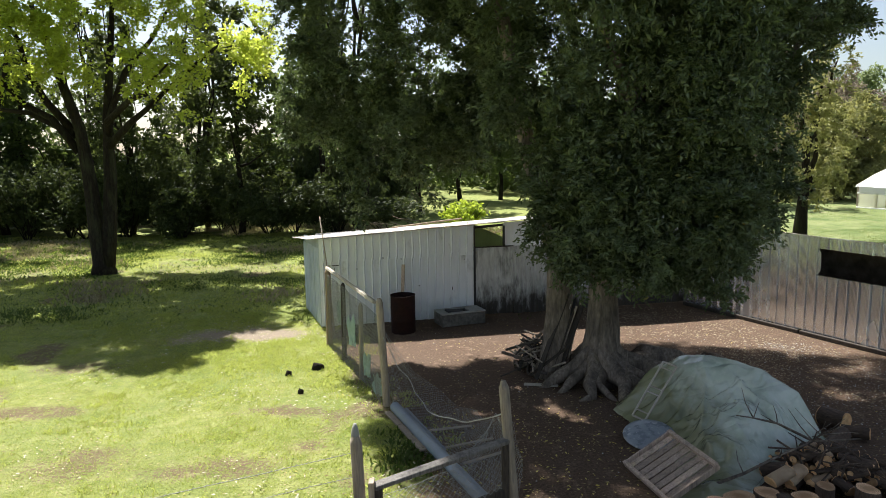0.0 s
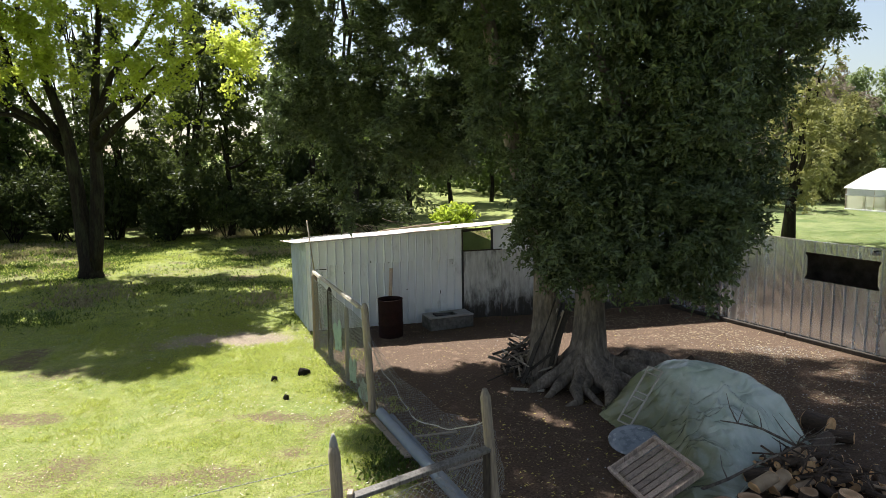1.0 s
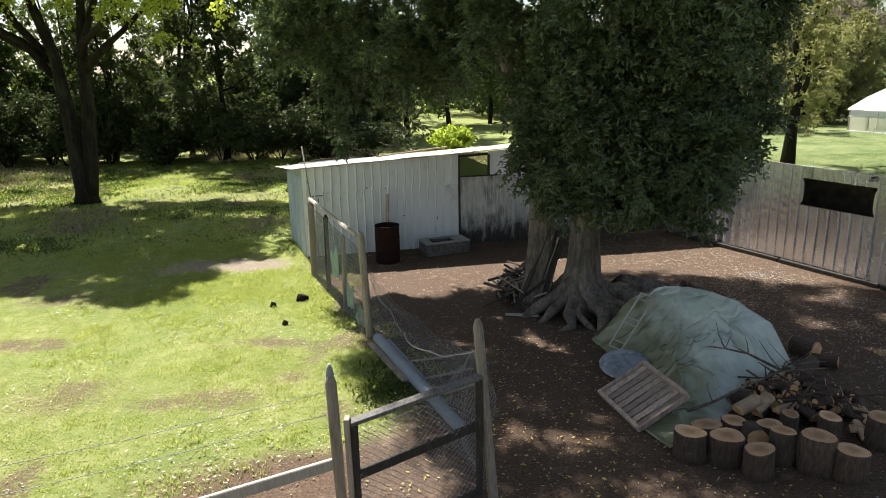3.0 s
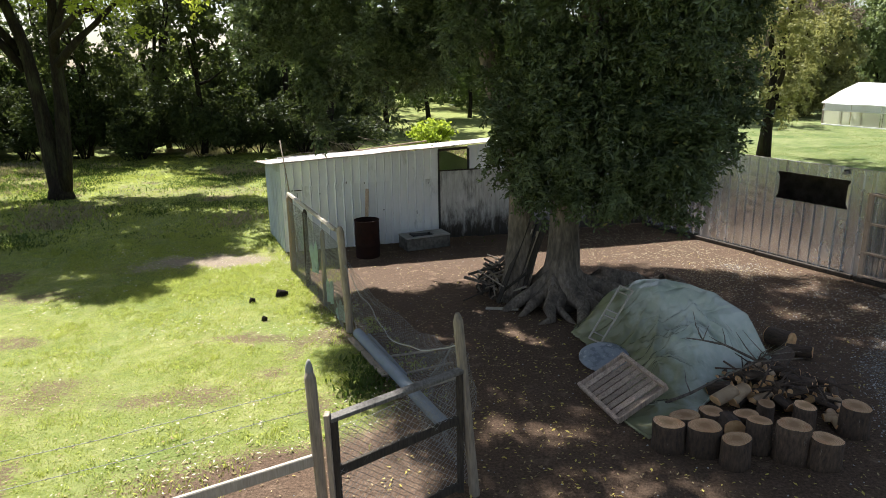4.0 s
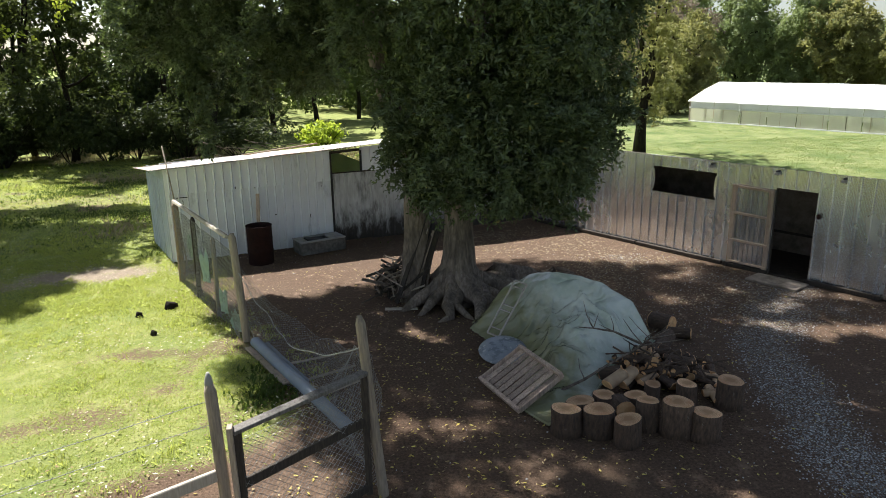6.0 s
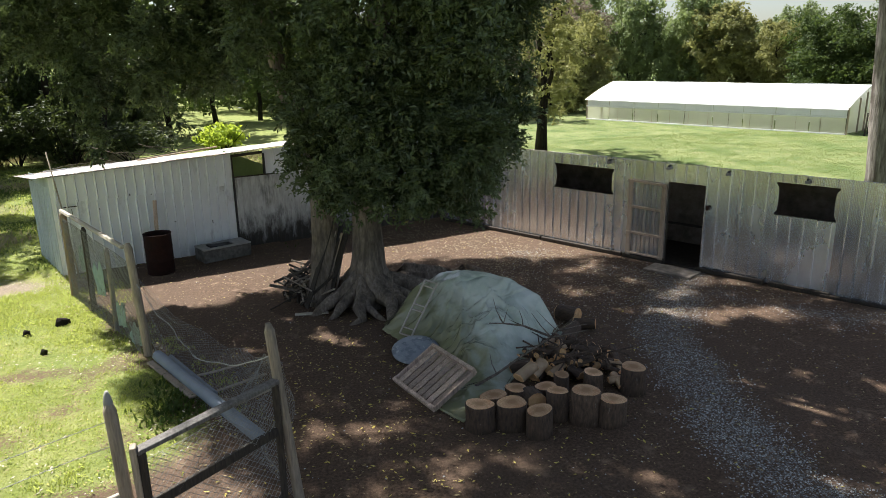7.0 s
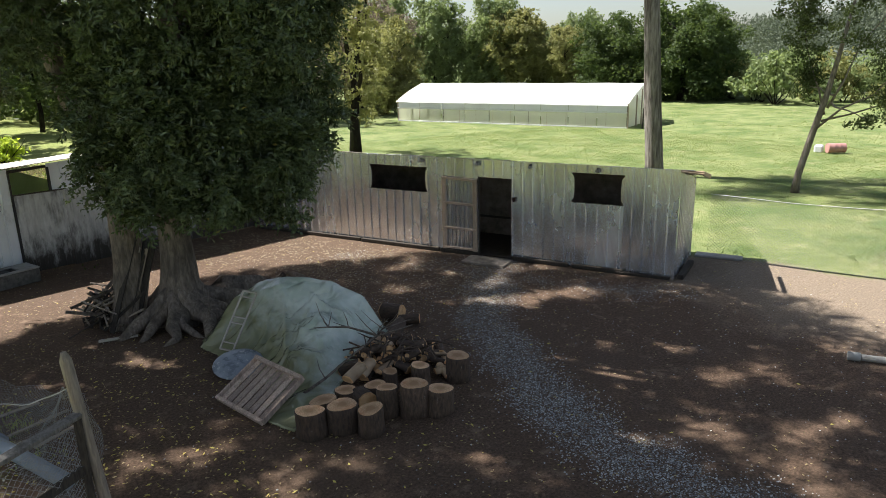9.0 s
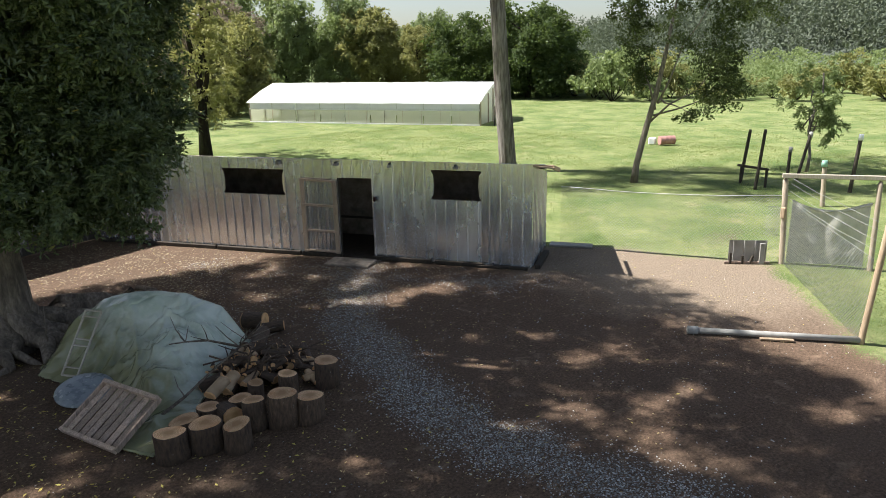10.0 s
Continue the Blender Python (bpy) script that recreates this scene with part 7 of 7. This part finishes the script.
tin = thing("tin_sheet", pose(14.72, 5.30, 0, 0, 0, -52), "grey ribbed tin sheet propped low beside the gate post", "metal sheet")
part("sheet", ribbed(-0.32, 0.46, 0.03, flat(0.50), pitch=0.22, rib=0.02), CONCRETE, tin)
part("foot_board", beam((-0.42, -0.08, 0.03), (0.52, -0.08, 0.03), 0.05, 0.05), WOOD_RED, tin)
for i, (x, h) in enumerate(((-0.30, 0.24), (-0.05, 0.18), (0.10, 0.18), (0.34, 0.46))):
    part("stub", beam((x, -0.10, 0.0), (x + (0.06 if i == 2 else 0.0), -0.09, h), 0.05 if i < 3 else 0.10, 0.04), WOOD_DARK if i < 3 else CONCRETE, tin)

gpipe = thing("ground_pipe", pose(10.31, 4.40, 0), "long grey plastic pipe lying on the bare soil", "pipe")
part("pipe_body", tube([(0, 0, 0.06), (1.33, -2.10, 0.06)], [0.05, 0.05], 14), CONCRETE, gpipe)
part("socket", tube([(-0.03, 0.05, 0.06), (0.06, -0.09, 0.06)], [0.066, 0.066], 14), CONCRETE, gpipe)
part("end_stake", beam((1.36, -2.16, 0.0), (1.42, -2.08, 0.30), 0.04, 0.03), WOOD_DARK, gpipe)
tagged(part("thin_plank", beam((10.78, 3.48, 0.02), (11.05, 3.06, 0.02), 0.07, 0.03, 0.004), WOOD_BROWN), "short brown plank lying beside the ground pipe", "plank")


def field_post(base, top, r, material, label, cap_mat=None):
    t = thing("field_post", pose(*base), label, "post", "posts in the field")
    d = Vector(top) - Vector(base)
    part("shaft", post_bm((0, 0, 0), d, r, int(base[0] * 7), 0.01), material, t)
    if cap_mat:
        part("cap", tube([d - up * 0.16, d + up * 0.02], [r * 1.25, r * 1.1], 10), cap_mat, t)
    return t


field_post((24.06, 9.08, 0), (24.08, 8.92, 1.80), 0.055, WOOD_DARK, "dark leaning post standing in the field")
field_post((22.9, 8.15, 0), (23.05, 8.06, 1.95), 0.052, WOOD_DARK, "dark slanting post standing in the field")
field_post((26.16, 8.25, 0), (26.18, 8.24, 1.02), 0.055, WOOD_DARK, "short grey-topped post in the field", CONCRETE)
field_post((25.6, 7.75, 0), (25.9, 7.55, 1.62), 0.052, WOOD_DARK, "dark slanting post by the sapling", CONCRETE)
field_post((24.3, 5.75, 0), (24.36, 5.66, 1.80), 0.06, WOOD_DARK, "thin post with a white cap in the field", PLASTIC_WHITE)
field_post((21.67, 5.77, 0), (21.65, 5.85, 1.30), 0.066, WOOD_GREY, "thick pale post with a green cap", PLASTIC_GREEN)
hbar = thing("low_trestle", pose(23.6, 8.75, 0), "low dark wooden trestle between the field posts", "trestle")
part("bar", beam((0.15, 0.35, 0.62), (-0.1, -0.75, 0.60), 0.06, 0.08), WOOD_DARK, hbar)
for p in ((0.1, 0.2, 0), (-0.1, -0.7, 0)):
    part("leg", beam(p, (p[0], p[1], 0.62), 0.07, 0.07), WOOD_DARK, hbar)
RED_PLASTIC = surface("faded_red_plastic", (0.34, 0.16, 0.14), (0.44, 0.24, 0.21), 5.0, 0.5, 0.0, 0.05)
barrel("red_barrel", pose(31.05, 15.75, 0.26, 90, 0, 52), 0.21, 0.74, RED_PLASTIC, "faded red plastic barrel lying in the field", False)
tagged(part("white_tub", box(0.38, 0.35, 0.34, (0, 0, 0), bevel=0.05), PLASTIC_WHITE), "white plastic tub beside the red barrel", "tub").matrix_world = pose(31.3, 16.25, 0, 0, 0, 20)

# ---- greenhouse ----
def film_material(name, col, alpha, rough, light_through=0.5):
    m = bpy.data.materials.new(name)
    m.use_nodes = True
    nt = m.node_tree
    b = nt.nodes["Principled BSDF"]
    v = coords(nt)
    nt.links.new(mixrgb(nt, ramp(nt, noise_tex(nt, v, 1.2), 0.35, 0.7), col, tuple(x * 0.86 for x in col)), b.inputs["Base Color"])
    b.inputs["Roughness"].default_value = rough
    t = nt.nodes.new("ShaderNodeBsdfTranslucent")
    t.inputs["Color"].default_value = rgb(col)
    mx = nt.nodes.new("ShaderNodeMixShader")
    mx.inputs[0].default_value = light_through
    nt.links.new(b.outputs[0], mx.inputs[1])
    nt.links.new(t.outputs[0], mx.inputs[2])
    tr = nt.nodes.new("ShaderNodeBsdfTransparent")
    m2 = nt.nodes.new("ShaderNodeMixShader")
    m2.inputs[0].default_value = alpha
    nt.links.new(tr.outputs[0], m2.inputs[1])
    nt.links.new(mx.outputs[0], m2.inputs[2])
    nt.links.new(m2.outputs[0], nt.nodes["Material Output"].inputs["Surface"])
    return m


FILM = film_material("white_greenhouse_film", (0.84, 0.85, 0.86), 0.96, 0.35)
SIDE_NET = film_material("pale_side_netting", (0.86, 0.86, 0.72), 0.55, 0.7, 0.7)
gh = thing("greenhouse", pose(26.3, 45.2, 0, 0, 0, -65.9), "long low greenhouse with white plastic roof and netted sides", "greenhouse")
GL, GWD, GE, GR = 17.4, 6.7, 1.50, 2.62


def film_strip(x0, x1, prof, material, name, seed):
    """A skin along x over a cross-section of (y, z) points, gently uneven."""
    n = max(3, int((x1 - x0) / 0.45))
    bm_ = bmesh.new()
    grids = []
    for side in (0, -0.015):
        grids.append([[bm_.verts.new((x0 + (x1 - x0) * i / n, y, z + side + 0.035 * noise.noise((x0 + i * 0.5, y, seed)))) for y, z in prof] for i in range(n + 1)])
    for k, g in enumerate(grids):
        for i in range(n):
            for j in range(len(prof) - 1):
                f = (g[i][j], g[i + 1][j], g[i + 1][j + 1], g[i][j + 1])
                bm_.faces.new(f if not k else f[::-1]).smooth = True
    return part(name, bm_, material, gh)


roofp = [(-0.12, GE - 0.10), (0.0, GE), (GWD * 0.25, (GE + GR) / 2 + 0.06), (GWD * 0.5, GR), (GWD * 0.75, (GE + GR) / 2 + 0.06), (GWD, GE), (GWD + 0.12, GE - 0.1)]
for i in range(3):
    film_strip(i * GL / 3 - 0.1 * (i == 0), (i + 1) * GL / 3 + 0.04, roofp, FILM, "roof_film", i)
for y, s in ((0.0, -1), (GWD, 1)):
    nrm = s * 0.02
    for i in range(9):
        x0 = i * GL / 9
        part("side_net", box(GL / 9 - 0.06, 0.015, 0.86, (x0 + GL / 18, y + nrm, 0.06), bevel=0), SIDE_NET, gh)
        part("side_film", box(GL / 9 - 0.04, 0.015, 0.42, (x0 + GL / 18, y + nrm * 1.2, 1.02), bevel=0), FILM, gh)
    for i in range(14):
        part("side_post", box(0.055, 0.055, GE, (i * GL / 13, y, 0), bevel=0.01), WOOD_DARK if i % 5 == 3 else WOOD_GREY, gh)
    part("side_rail", beam((0, y + nrm * 2, 0.97), (GL, y + nrm * 2, 0.97), 0.07, 0.09), FILM, gh)
    part("base_skirt", beam((0, y + nrm * 2, 0.04), (GL, y + nrm * 2, 0.04), 0.05, 0.08), FILM, gh)
for x in (0.0, GL):
    bm = bmesh.new()
    vs = [bm.verts.new((x + dx, y, z)) for dx in (0, 0.015) for y, z in ((0, 0.06), (GWD, 0.06), (GWD, GE), (GWD / 2, GR - 0.03), (0, GE))]
    bm.faces.new(vs[:5])
    bm.faces.new(vs[5:][::-1])
    part("end_film", bm, SIDE_NET, gh)
    for y in (0, 1.7, 2.8, 3.9, 5.2, GWD):
        part("end_post", box(0.08, 0.08, GE + 0.9 * (1 - abs(y - GWD / 2) / (GWD / 2)), (x + 0.05, y, 0), bevel=0.01), WOOD_GREY, gh)
for i in range(6):
    tagged(part("field_stake", post_bm((0, 0, 0), (0.03, 0, 1.25), 0.05, i), WOOD_DARK), "dark stake by the greenhouse", "stake", "greenhouse stakes").matrix_world = pose(34.0 + 0.8 * i - (i > 3) * 7, 28.6 + 0.5 * i + (i > 3) * 9, 0)

# ---- grass, litter and gravel ----
GRASS = leafy("grass_blades", (0.155, 0.205, 0.040), (0.355, 0.37, 0.095), (0.56, 0.62, 0.15), 0.55, 0.6, (0.46, 0.41, 0.22), 0.92)

MEADOW = leafy("meadow_grass_blades", (0.10, 0.130, 0.045), (0.225, 0.262, 0.085), (0.37, 0.46, 0.14), 0.45, 0.6, (0.36, 0.33, 0.19), 0.92)


def blades(name, x, y, h, w, rng_, material, per=3, spread=0.04, flat_=0.5):
    n = len(x) * per
    k = np.repeat(np.arange(len(x)), per)
    bx, by = x[k] + rng_.normal(size=n) * spread, y[k] + rng_.normal(size=n) * spread
    bz = height(bx, by) - 0.004
    a = rng_.uniform(0, 6.28, n)
    hh = (h[k] if hasattr(h, "__len__") else h) * rng_.uniform(0.5, 1.3, n)
    tilt = rng_.uniform(0.1, 1.0, n) * flat_
    dx, dy = np.cos(a) * hh * tilt, np.sin(a) * hh * tilt
    sx, sy = -np.sin(a) * w * 0.5, np.cos(a) * w * 0.5
    v = np.empty((n, 4, 3))
    v[:, 0] = np.stack([bx - sx, by - sy, bz], -1)
    v[:, 1] = np.stack([bx + sx, by + sy, bz], -1)
    v[:, 2] = np.stack([bx + dx * 0.55 + sx * 0.8, by + dy * 0.55 + sy * 0.8, bz + hh * 0.7], -1)
    v[:, 3] = np.stack([bx + dx - sx * 0.1, by + dy - sy * 0.1, bz + hh * (1 - 0.3 * tilt)], -1)
    return mesh_np(name, v.reshape(-1, 3), np.arange(n * 4).reshape(n, 4), material)


rng = np.random.RandomState(70)


def scatter(n, x0, x1, y0, y1, chance):
    x, y = rng.uniform(x0, x1, n), rng.uniform(y0, y1, n)
    ok = rng.uniform(0, 1, n) < chance(x, y)
    return x[ok], y[ok]


lawn = lambda x, y: np.clip(1.15 - 1.75 * bare(x, y), 0, 1) * (0.35 + 0.65 * np.clip(0.5 + vnoise(x, y, 0.8) * 1.5, 0, 1)) * (np.abs(x) < y * 0.75 + 4)
x, y = scatter(120000, -12, 0.5, 5.5, 18, lawn)
tagged(part("lawn_grass", blades("lawn_grass", x, y, 0.022 + 0.045 * np.clip(vnoise(x, y, 0.9) + 0.2, 0, 1), 0.008, rng, GRASS, 3, 0.05, 1.1), GRASS), "short uneven sunlit lawn grass", "grass", kind="stuff")
CLOVER = leafy("clover_and_lawn_leaves", (0.15, 0.22, 0.040), (0.34, 0.40, 0.085), (0.52, 0.62, 0.14), 0.50, 0.55, (0.44, 0.40, 0.22), 0.93)
x, y = scatter(150000, -12, 0.5, 5.5, 18, lambda x, y: lawn(x, y) * np.clip(0.35 + vnoise(x - 5, y + 3, 1.4) * 1.8, 0.05, 1))
LAWN_LEAVES = x, y
x, y = scatter(95000, -32, 6, 18, 36, lawn)
tagged(part("lawn_grass", blades("lawn_grass", x, y, 0.045 + 0.07 * np.clip(vnoise(x, y, 0.7) + 0.1, 0, 1), 0.022, rng, GRASS, 3, 0.08, 1.1), GRASS), "longer shaded grass before the woods", "grass", kind="stuff")
inside_coop = lambda x, y: ((x - 7.58) * 0.465 - (y - 15.62) * 0.885 > -3.6) & ((x - 7.58) * 0.465 - (y - 15.62) * 0.885 < 8.3) & ((x - 7.58) * 0.885 + (y - 15.62) * 0.465 > -0.3) & ((x - 7.58) * 0.885 + (y - 15.62) * 0.465 < 2.2)
x, y = scatter(110000, 8, 34, 0, 34, lambda x, y: np.clip(1 - 1.25 * bare(x, y), 0, 1) * ~inside_coop(x, y) * (0.3 + 0.7 * np.clip(0.5 + vnoise(x, y, 0.5) * 1.5, 0, 1)) * (x * 0.9 + y * 0.5 > 11))
tagged(part("field_grass", blades("field_grass", x, y, 0.035, 0.016, rng, MEADOW, 3, 0.07, 1.2), MEADOW), "bright green grass of the field", "grass", kind="stuff")
x, y = scatter(90000, 12, 75, 4, 75, lambda x, y: 1.0 * (np.hypot(x, y) > 27) * (0.2 + 0.8 * np.clip(0.4 + vnoise(x, y, 0.3) * 2, 0, 1)))
tagged(part("field_grass", blades("field_grass", x, y, 0.045, 0.04, rng, MEADOW, 2, 0.2, 1.9), MEADOW), "rough tufted grass of the far field", "grass", kind="stuff")
x, y = scatter(6500, 9, 60, 6, 60, lambda x, y: np.clip(vnoise(x + 3, y - 7, 0.4) * 3 - 0.6, 0, 1) * ~inside_coop(x, y) * (bare(x, y) < 0.3))
TUFT = leafy("field_clump_leaves", (0.08, 0.13, 0.03), (0.17, 0.22, 0.06), (0.30, 0.38, 0.10), 0.35, 0.6)
tagged(part("field_weeds", blades("field_weeds", x, y, 0.055, 0.035, rng, TUFT, 9, 0.20, 1.2), TUFT), "darker leafy weed clumps in the field", "weeds", kind="stuff")
x, y = scatter(30000, -12, 0.5, 5.5, 18, lambda x, y: lawn(x, y) * np.clip(vnoise(x + 21, y - 4, 1.9) * 2.2 - 0.1, 0, 0.6))
tagged(part("lawn_tufts", blades("lawn_tufts", x, y, 0.055 + 0.04 * np.clip(vnoise(x, y, 3.0), 0, 1), 0.010, rng, GRASS, 8, 0.035, 0.9), GRASS), "taller tufts standing in the lawn", "grass", kind="stuff")
WEED = leafy("dark_weed_leaves", (0.03, 0.06, 0.015), (0.09, 0.13, 0.03), (0.20, 0.28, 0.04), 0.3, 0.5)
DRY = leafy("dry_straw_stems", (0.24, 0.20, 0.12), (0.38, 0.33, 0.20), (0.35, 0.30, 0.15), 0.2, 0.8)
x, y = scatter(30000, -26, 3, 17, 36, lambda x, y: np.clip(vnoise(x + 9, y, 0.45) * 2 + 0.05, 0.05, 0.8))
tagged(part("weed_patch", blades("weed_patch", x, y, 0.09, 0.035, rng, WEED, 5, 0.16, 1.3), WEED), "low dark weeds in the rough grass", "weeds", kind="stuff")
x, y = scatter(10000, -26, 5, 19, 40, lambda x, y: np.clip(vnoise(x - 9, y + 5, 0.35) * 3 - 0.2, 0, 1))
tagged(part("dry_stalks", blades("dry_stalks", x, y, 0.20, 0.03, rng, DRY, 5, 0.15, 1.0), DRY), "dry bleached stalks and brush in the grass", "dry grass", kind="stuff")

FALLEN = leafy("fallen_leaves", (0.20, 0.14, 0.07), (0.50, 0.40, 0.22), (0.5, 0.4, 0.1), 0.15, 0.6, (0.55, 0.46, 0.12), 0.90)


def litter(x, y, size, rng_, material, name, base=0.012, curl=0.6):
    n = len(x)
    z = height(x, y) + base
    a = rng_.uniform(0, 6.28, n)
    s = size * rng_.uniform(0.5, 1.3, n)
    c_, s_ = np.cos(a), np.sin(a)
    v = np.empty((n, 4, 3))
    lift = rng_.uniform(-0.3, 0.3, (n, 4)) * s[:, None] * curl
    for k, (u, w) in enumerate(((-0.5, 0), (0.05, -0.2), (0.5, 0), (0.05, 0.2))):
        v[:, k] = np.stack([x + s * (u * c_ - w * s_), y + s * (u * s_ + w * c_), z + np.abs(lift[:, k])], -1)
    return mesh_np(name, v.reshape(-1, 3), np.arange(n * 4).reshape(n, 4), material)


x, y = scatter(21000, -4, 14, 3, 18, lambda x, y: (inside(x, y, YARD) > 0.1) * (0.25 + 0.75 * np.exp(-((x - 2.5) ** 2 + (y - 11) ** 2) / 22)))
tagged(part("leaf_litter", litter(x, y, 0.046, rng, FALLEN, "leaf_litter"), FALLEN), "dry tan and yellow leaves scattered on the soil", "leaves", kind="stuff")
x, y = scatter(6500, -10, 1, 6, 17, lambda x, y: 0.7 * (inside(x, y, YARD) < 0.3))
x2, y2 = LAWN_LEAVES
tagged(part("lawn_clover", litter(x2, y2, 0.030, rng, CLOVER, "lawn_clover", 0.018, 1.6), CLOVER), "small clover leaves and moss among the lawn grass", "clover", kind="stuff")
x2, y2 = scatter(60000, -9, 13, 5, 17, lambda x, y: 0.8 * (np.abs(inside(x, y, YARD) - 0.15) < 0.55) * np.clip(vnoise(x, y, 2.2) * 2.4, 0, 1) * ~inside_coop(x, y))
tagged(part("edge_tufts", blades("edge_tufts", x2, y2, 0.06, 0.010, rng, GRASS, 4, 0.04, 1.0), GRASS), "ragged tufts of grass along the bare soil", "grass", kind="stuff")
x2, y2 = rng.normal(-0.80, 0.16, 90), rng.normal(9.2, 0.42, 90)
tagged(part("weed_patch", blades("weed_patch", x2, y2, 0.09, 0.04, rng, WEED, 5, 0.10, 1.1), WEED), "dark leafy weeds growing beside the plastic pipe", "weeds", kind="stuff")
tagged(part("leaf_litter", litter(x, y, 0.042, rng, FALLEN, "leaf_litter"), FALLEN), "dry leaves scattered over the lawn", "leaves", kind="stuff")

x, y = scatter(2100, -0.5, 8, 4, 11.5, lambda x, y: np.exp(-((x - 1.5) ** 2 + (y - 7.5) ** 2) / 9))
STRAW = leafy("straw_and_bleached_litter", (0.13, 0.10, 0.065), (0.44, 0.37, 0.25), (0.4, 0.34, 0.2), 0.1, 0.7)
x2, y2 = scatter(17000, 2.5, 10.5, 9.5, 18, lambda x, y: (inside(x, y, YARD) > 0.1) * np.clip(1.25 - np.abs((x - 7.4) * 0.886 + (y - 15.3) * 0.464 + 1.7) / 1.8, 0, 1) * np.clip(0.45 + vnoise(x, y, 1.3) * 1.3, 0.08, 1) * ~inside_coop(x, y))
tagged(part("straw_litter", litter(x2, y2, 0.062, rng, STRAW, "straw_litter", 0.010, 0.6), STRAW), "straw and bleached leaf bits trodden into the soil", "straw", kind="stuff")
YELLOW = leafy("fallen_yellow_leaves", (0.50, 0.38, 0.08), (0.70, 0.60, 0.16), (0.6, 0.5, 0.1), 0.2, 0.5)
tagged(part("leaf_litter", litter(x, y, 0.058, rng, YELLOW, "leaf_litter", 0.014, 0.7), YELLOW), "fresh yellow leaves fallen on the dark soil", "leaves", kind="stuff")
PALE_LEAF = leafy("bleached_dead_leaves", (0.42, 0.38, 0.28), (0.62, 0.58, 0.46), (0.5, 0.45, 0.3), 0.15, 0.6, (0.30, 0.20, 0.10), 0.85)
x, y = scatter(8500, -10, 1, 6, 17, lambda x, y: 0.8 * (inside(x, y, YARD) < 0.3) * np.clip(0.4 + vnoise(x, y, 0.7) * 1.5, 0, 1))
tagged(part("leaf_litter", litter(x, y, 0.055, rng, PALE_LEAF, "leaf_litter", 0.03, 0.8), PALE_LEAF), "bleached dead leaves strewn on the lawn", "leaves", kind="stuff")
STONE = leafy("gravel_stones", (0.10, 0.098, 0.095), (0.58, 0.575, 0.555), (0.2, 0.2, 0.2), 0.0, 0.8)


def stones(x, y, size, rng_, name):
    n = len(x)
    z = height(x, y)
    s = size * rng_.uniform(0.5, 1.4, (n, 1))
    unitv = np.array([[-1, -1, 0], [1, -1, 0], [1, 1, 0], [-1, 1, 0], [-0.6, -0.6, 0.8], [0.6, -0.6, 0.8], [0.6, 0.6, 0.8], [-0.6, 0.6, 0.8]], float) * 0.5
    a = rng_.uniform(0, 6.28, n)
    jit = rng_.uniform(0.7, 1.3, (n, 8, 3))
    v = unitv[None] * jit * s[:, None]
    c_, s_ = np.cos(a)[:, None], np.sin(a)[:, None]
    vx, vy = v[..., 0] * c_ - v[..., 1] * s_, v[..., 0] * s_ + v[..., 1] * c_
    v = np.stack([vx + x[:, None], vy + y[:, None], v[..., 2] * 0.8 + z[:, None]], -1)
    f = np.array([[4, 5, 6, 7], [0, 1, 5, 4], [1, 2, 6, 5], [2, 3, 7, 6], [3, 0, 4, 7]])
    q = (np.arange(n)[:, None, None] * 8 + f[None]).reshape(-1, 4)
    return mesh_np(name, v.reshape(-1, 3), q, STONE)


x, y = scatter(240000, 3.0, 12, -1, 15, lambda x, y: gravelly(x, y) * 0.7 * np.interp(y, [3.0, 6.5, 9.0, 12.0], [1.0, 0.95, 0.4, 0.3]) + 0.07 * np.clip(1.3 - np.hypot((x - 7.2) / 2.0, (y - 11.2) / 2.6), 0, 1) * np.clip(0.4 + vnoise(x, y, 1.1), 0, 1) + 0.004 * (inside(x, y, YARD) > 0.1))
tagged(part("gravel", stones(x, y, 0.0145, rng, "gravel"), STONE), "loose grey gravel strewn along the track", "gravel", kind="stuff")
x, y = scatter(3500, -3, 14, 2, 17, lambda x, y: 0.3 * (inside(x, y, YARD) > 0.1))
tagged(part("grit", stones(x, y, 0.016, rng, "grit"), STONE), "small pale stones pressed into the soil", "gravel", kind="stuff")

# small stumps on the lawn
for i, (x, y, r, h) in enumerate(((-2.85, 13.1, 0.11, 0.11), (-3.35, 12.75, 0.06, 0.08), (-2.9, 11.8, 0.045, 0.05))):
    t = thing("cut_stump", pose(x, y, 0), "low blackened cut stump in the lawn", "stump", "lawn stumps")
    part("wood", tube([(0, 0, -0.03), (0.01, 0, h * 0.6), (0.02, 0.01, h)], [r * 1.15, r, r * 0.9], 11, rough=0.5, seed=i), BARK_DARK, t)
# brush heap behind the shed
rng = np.random.RandomState(77)
for i in range(26):
    a = rng.uniform(-0.5, 0.9)
    c0 = Vector((-2.2 + rng.normal() * 1.5, 30.0 + rng.normal() * 1.2, 0.15 + abs(rng.normal()) * 0.4))
    d = Vector((math.cos(a), math.sin(a) * 0.6, rng.normal() * 0.25)) * rng.uniform(0.7, 1.8)
    p0, p1 = c0 - d, c0 + d
    p0.z, p1.z = max(p0.z, 0.02), max(p1.z, 0.02)
    tagged(part("brush_stick", tube([p0, p0.lerp(p1, 0.5) + Vector((0, 0, 0.1)), p1], [0.018, 0.014, 0.008], 5), BARK_GREY), "bare cut branch in a brush heap behind the shed", "stick", "brush heap")
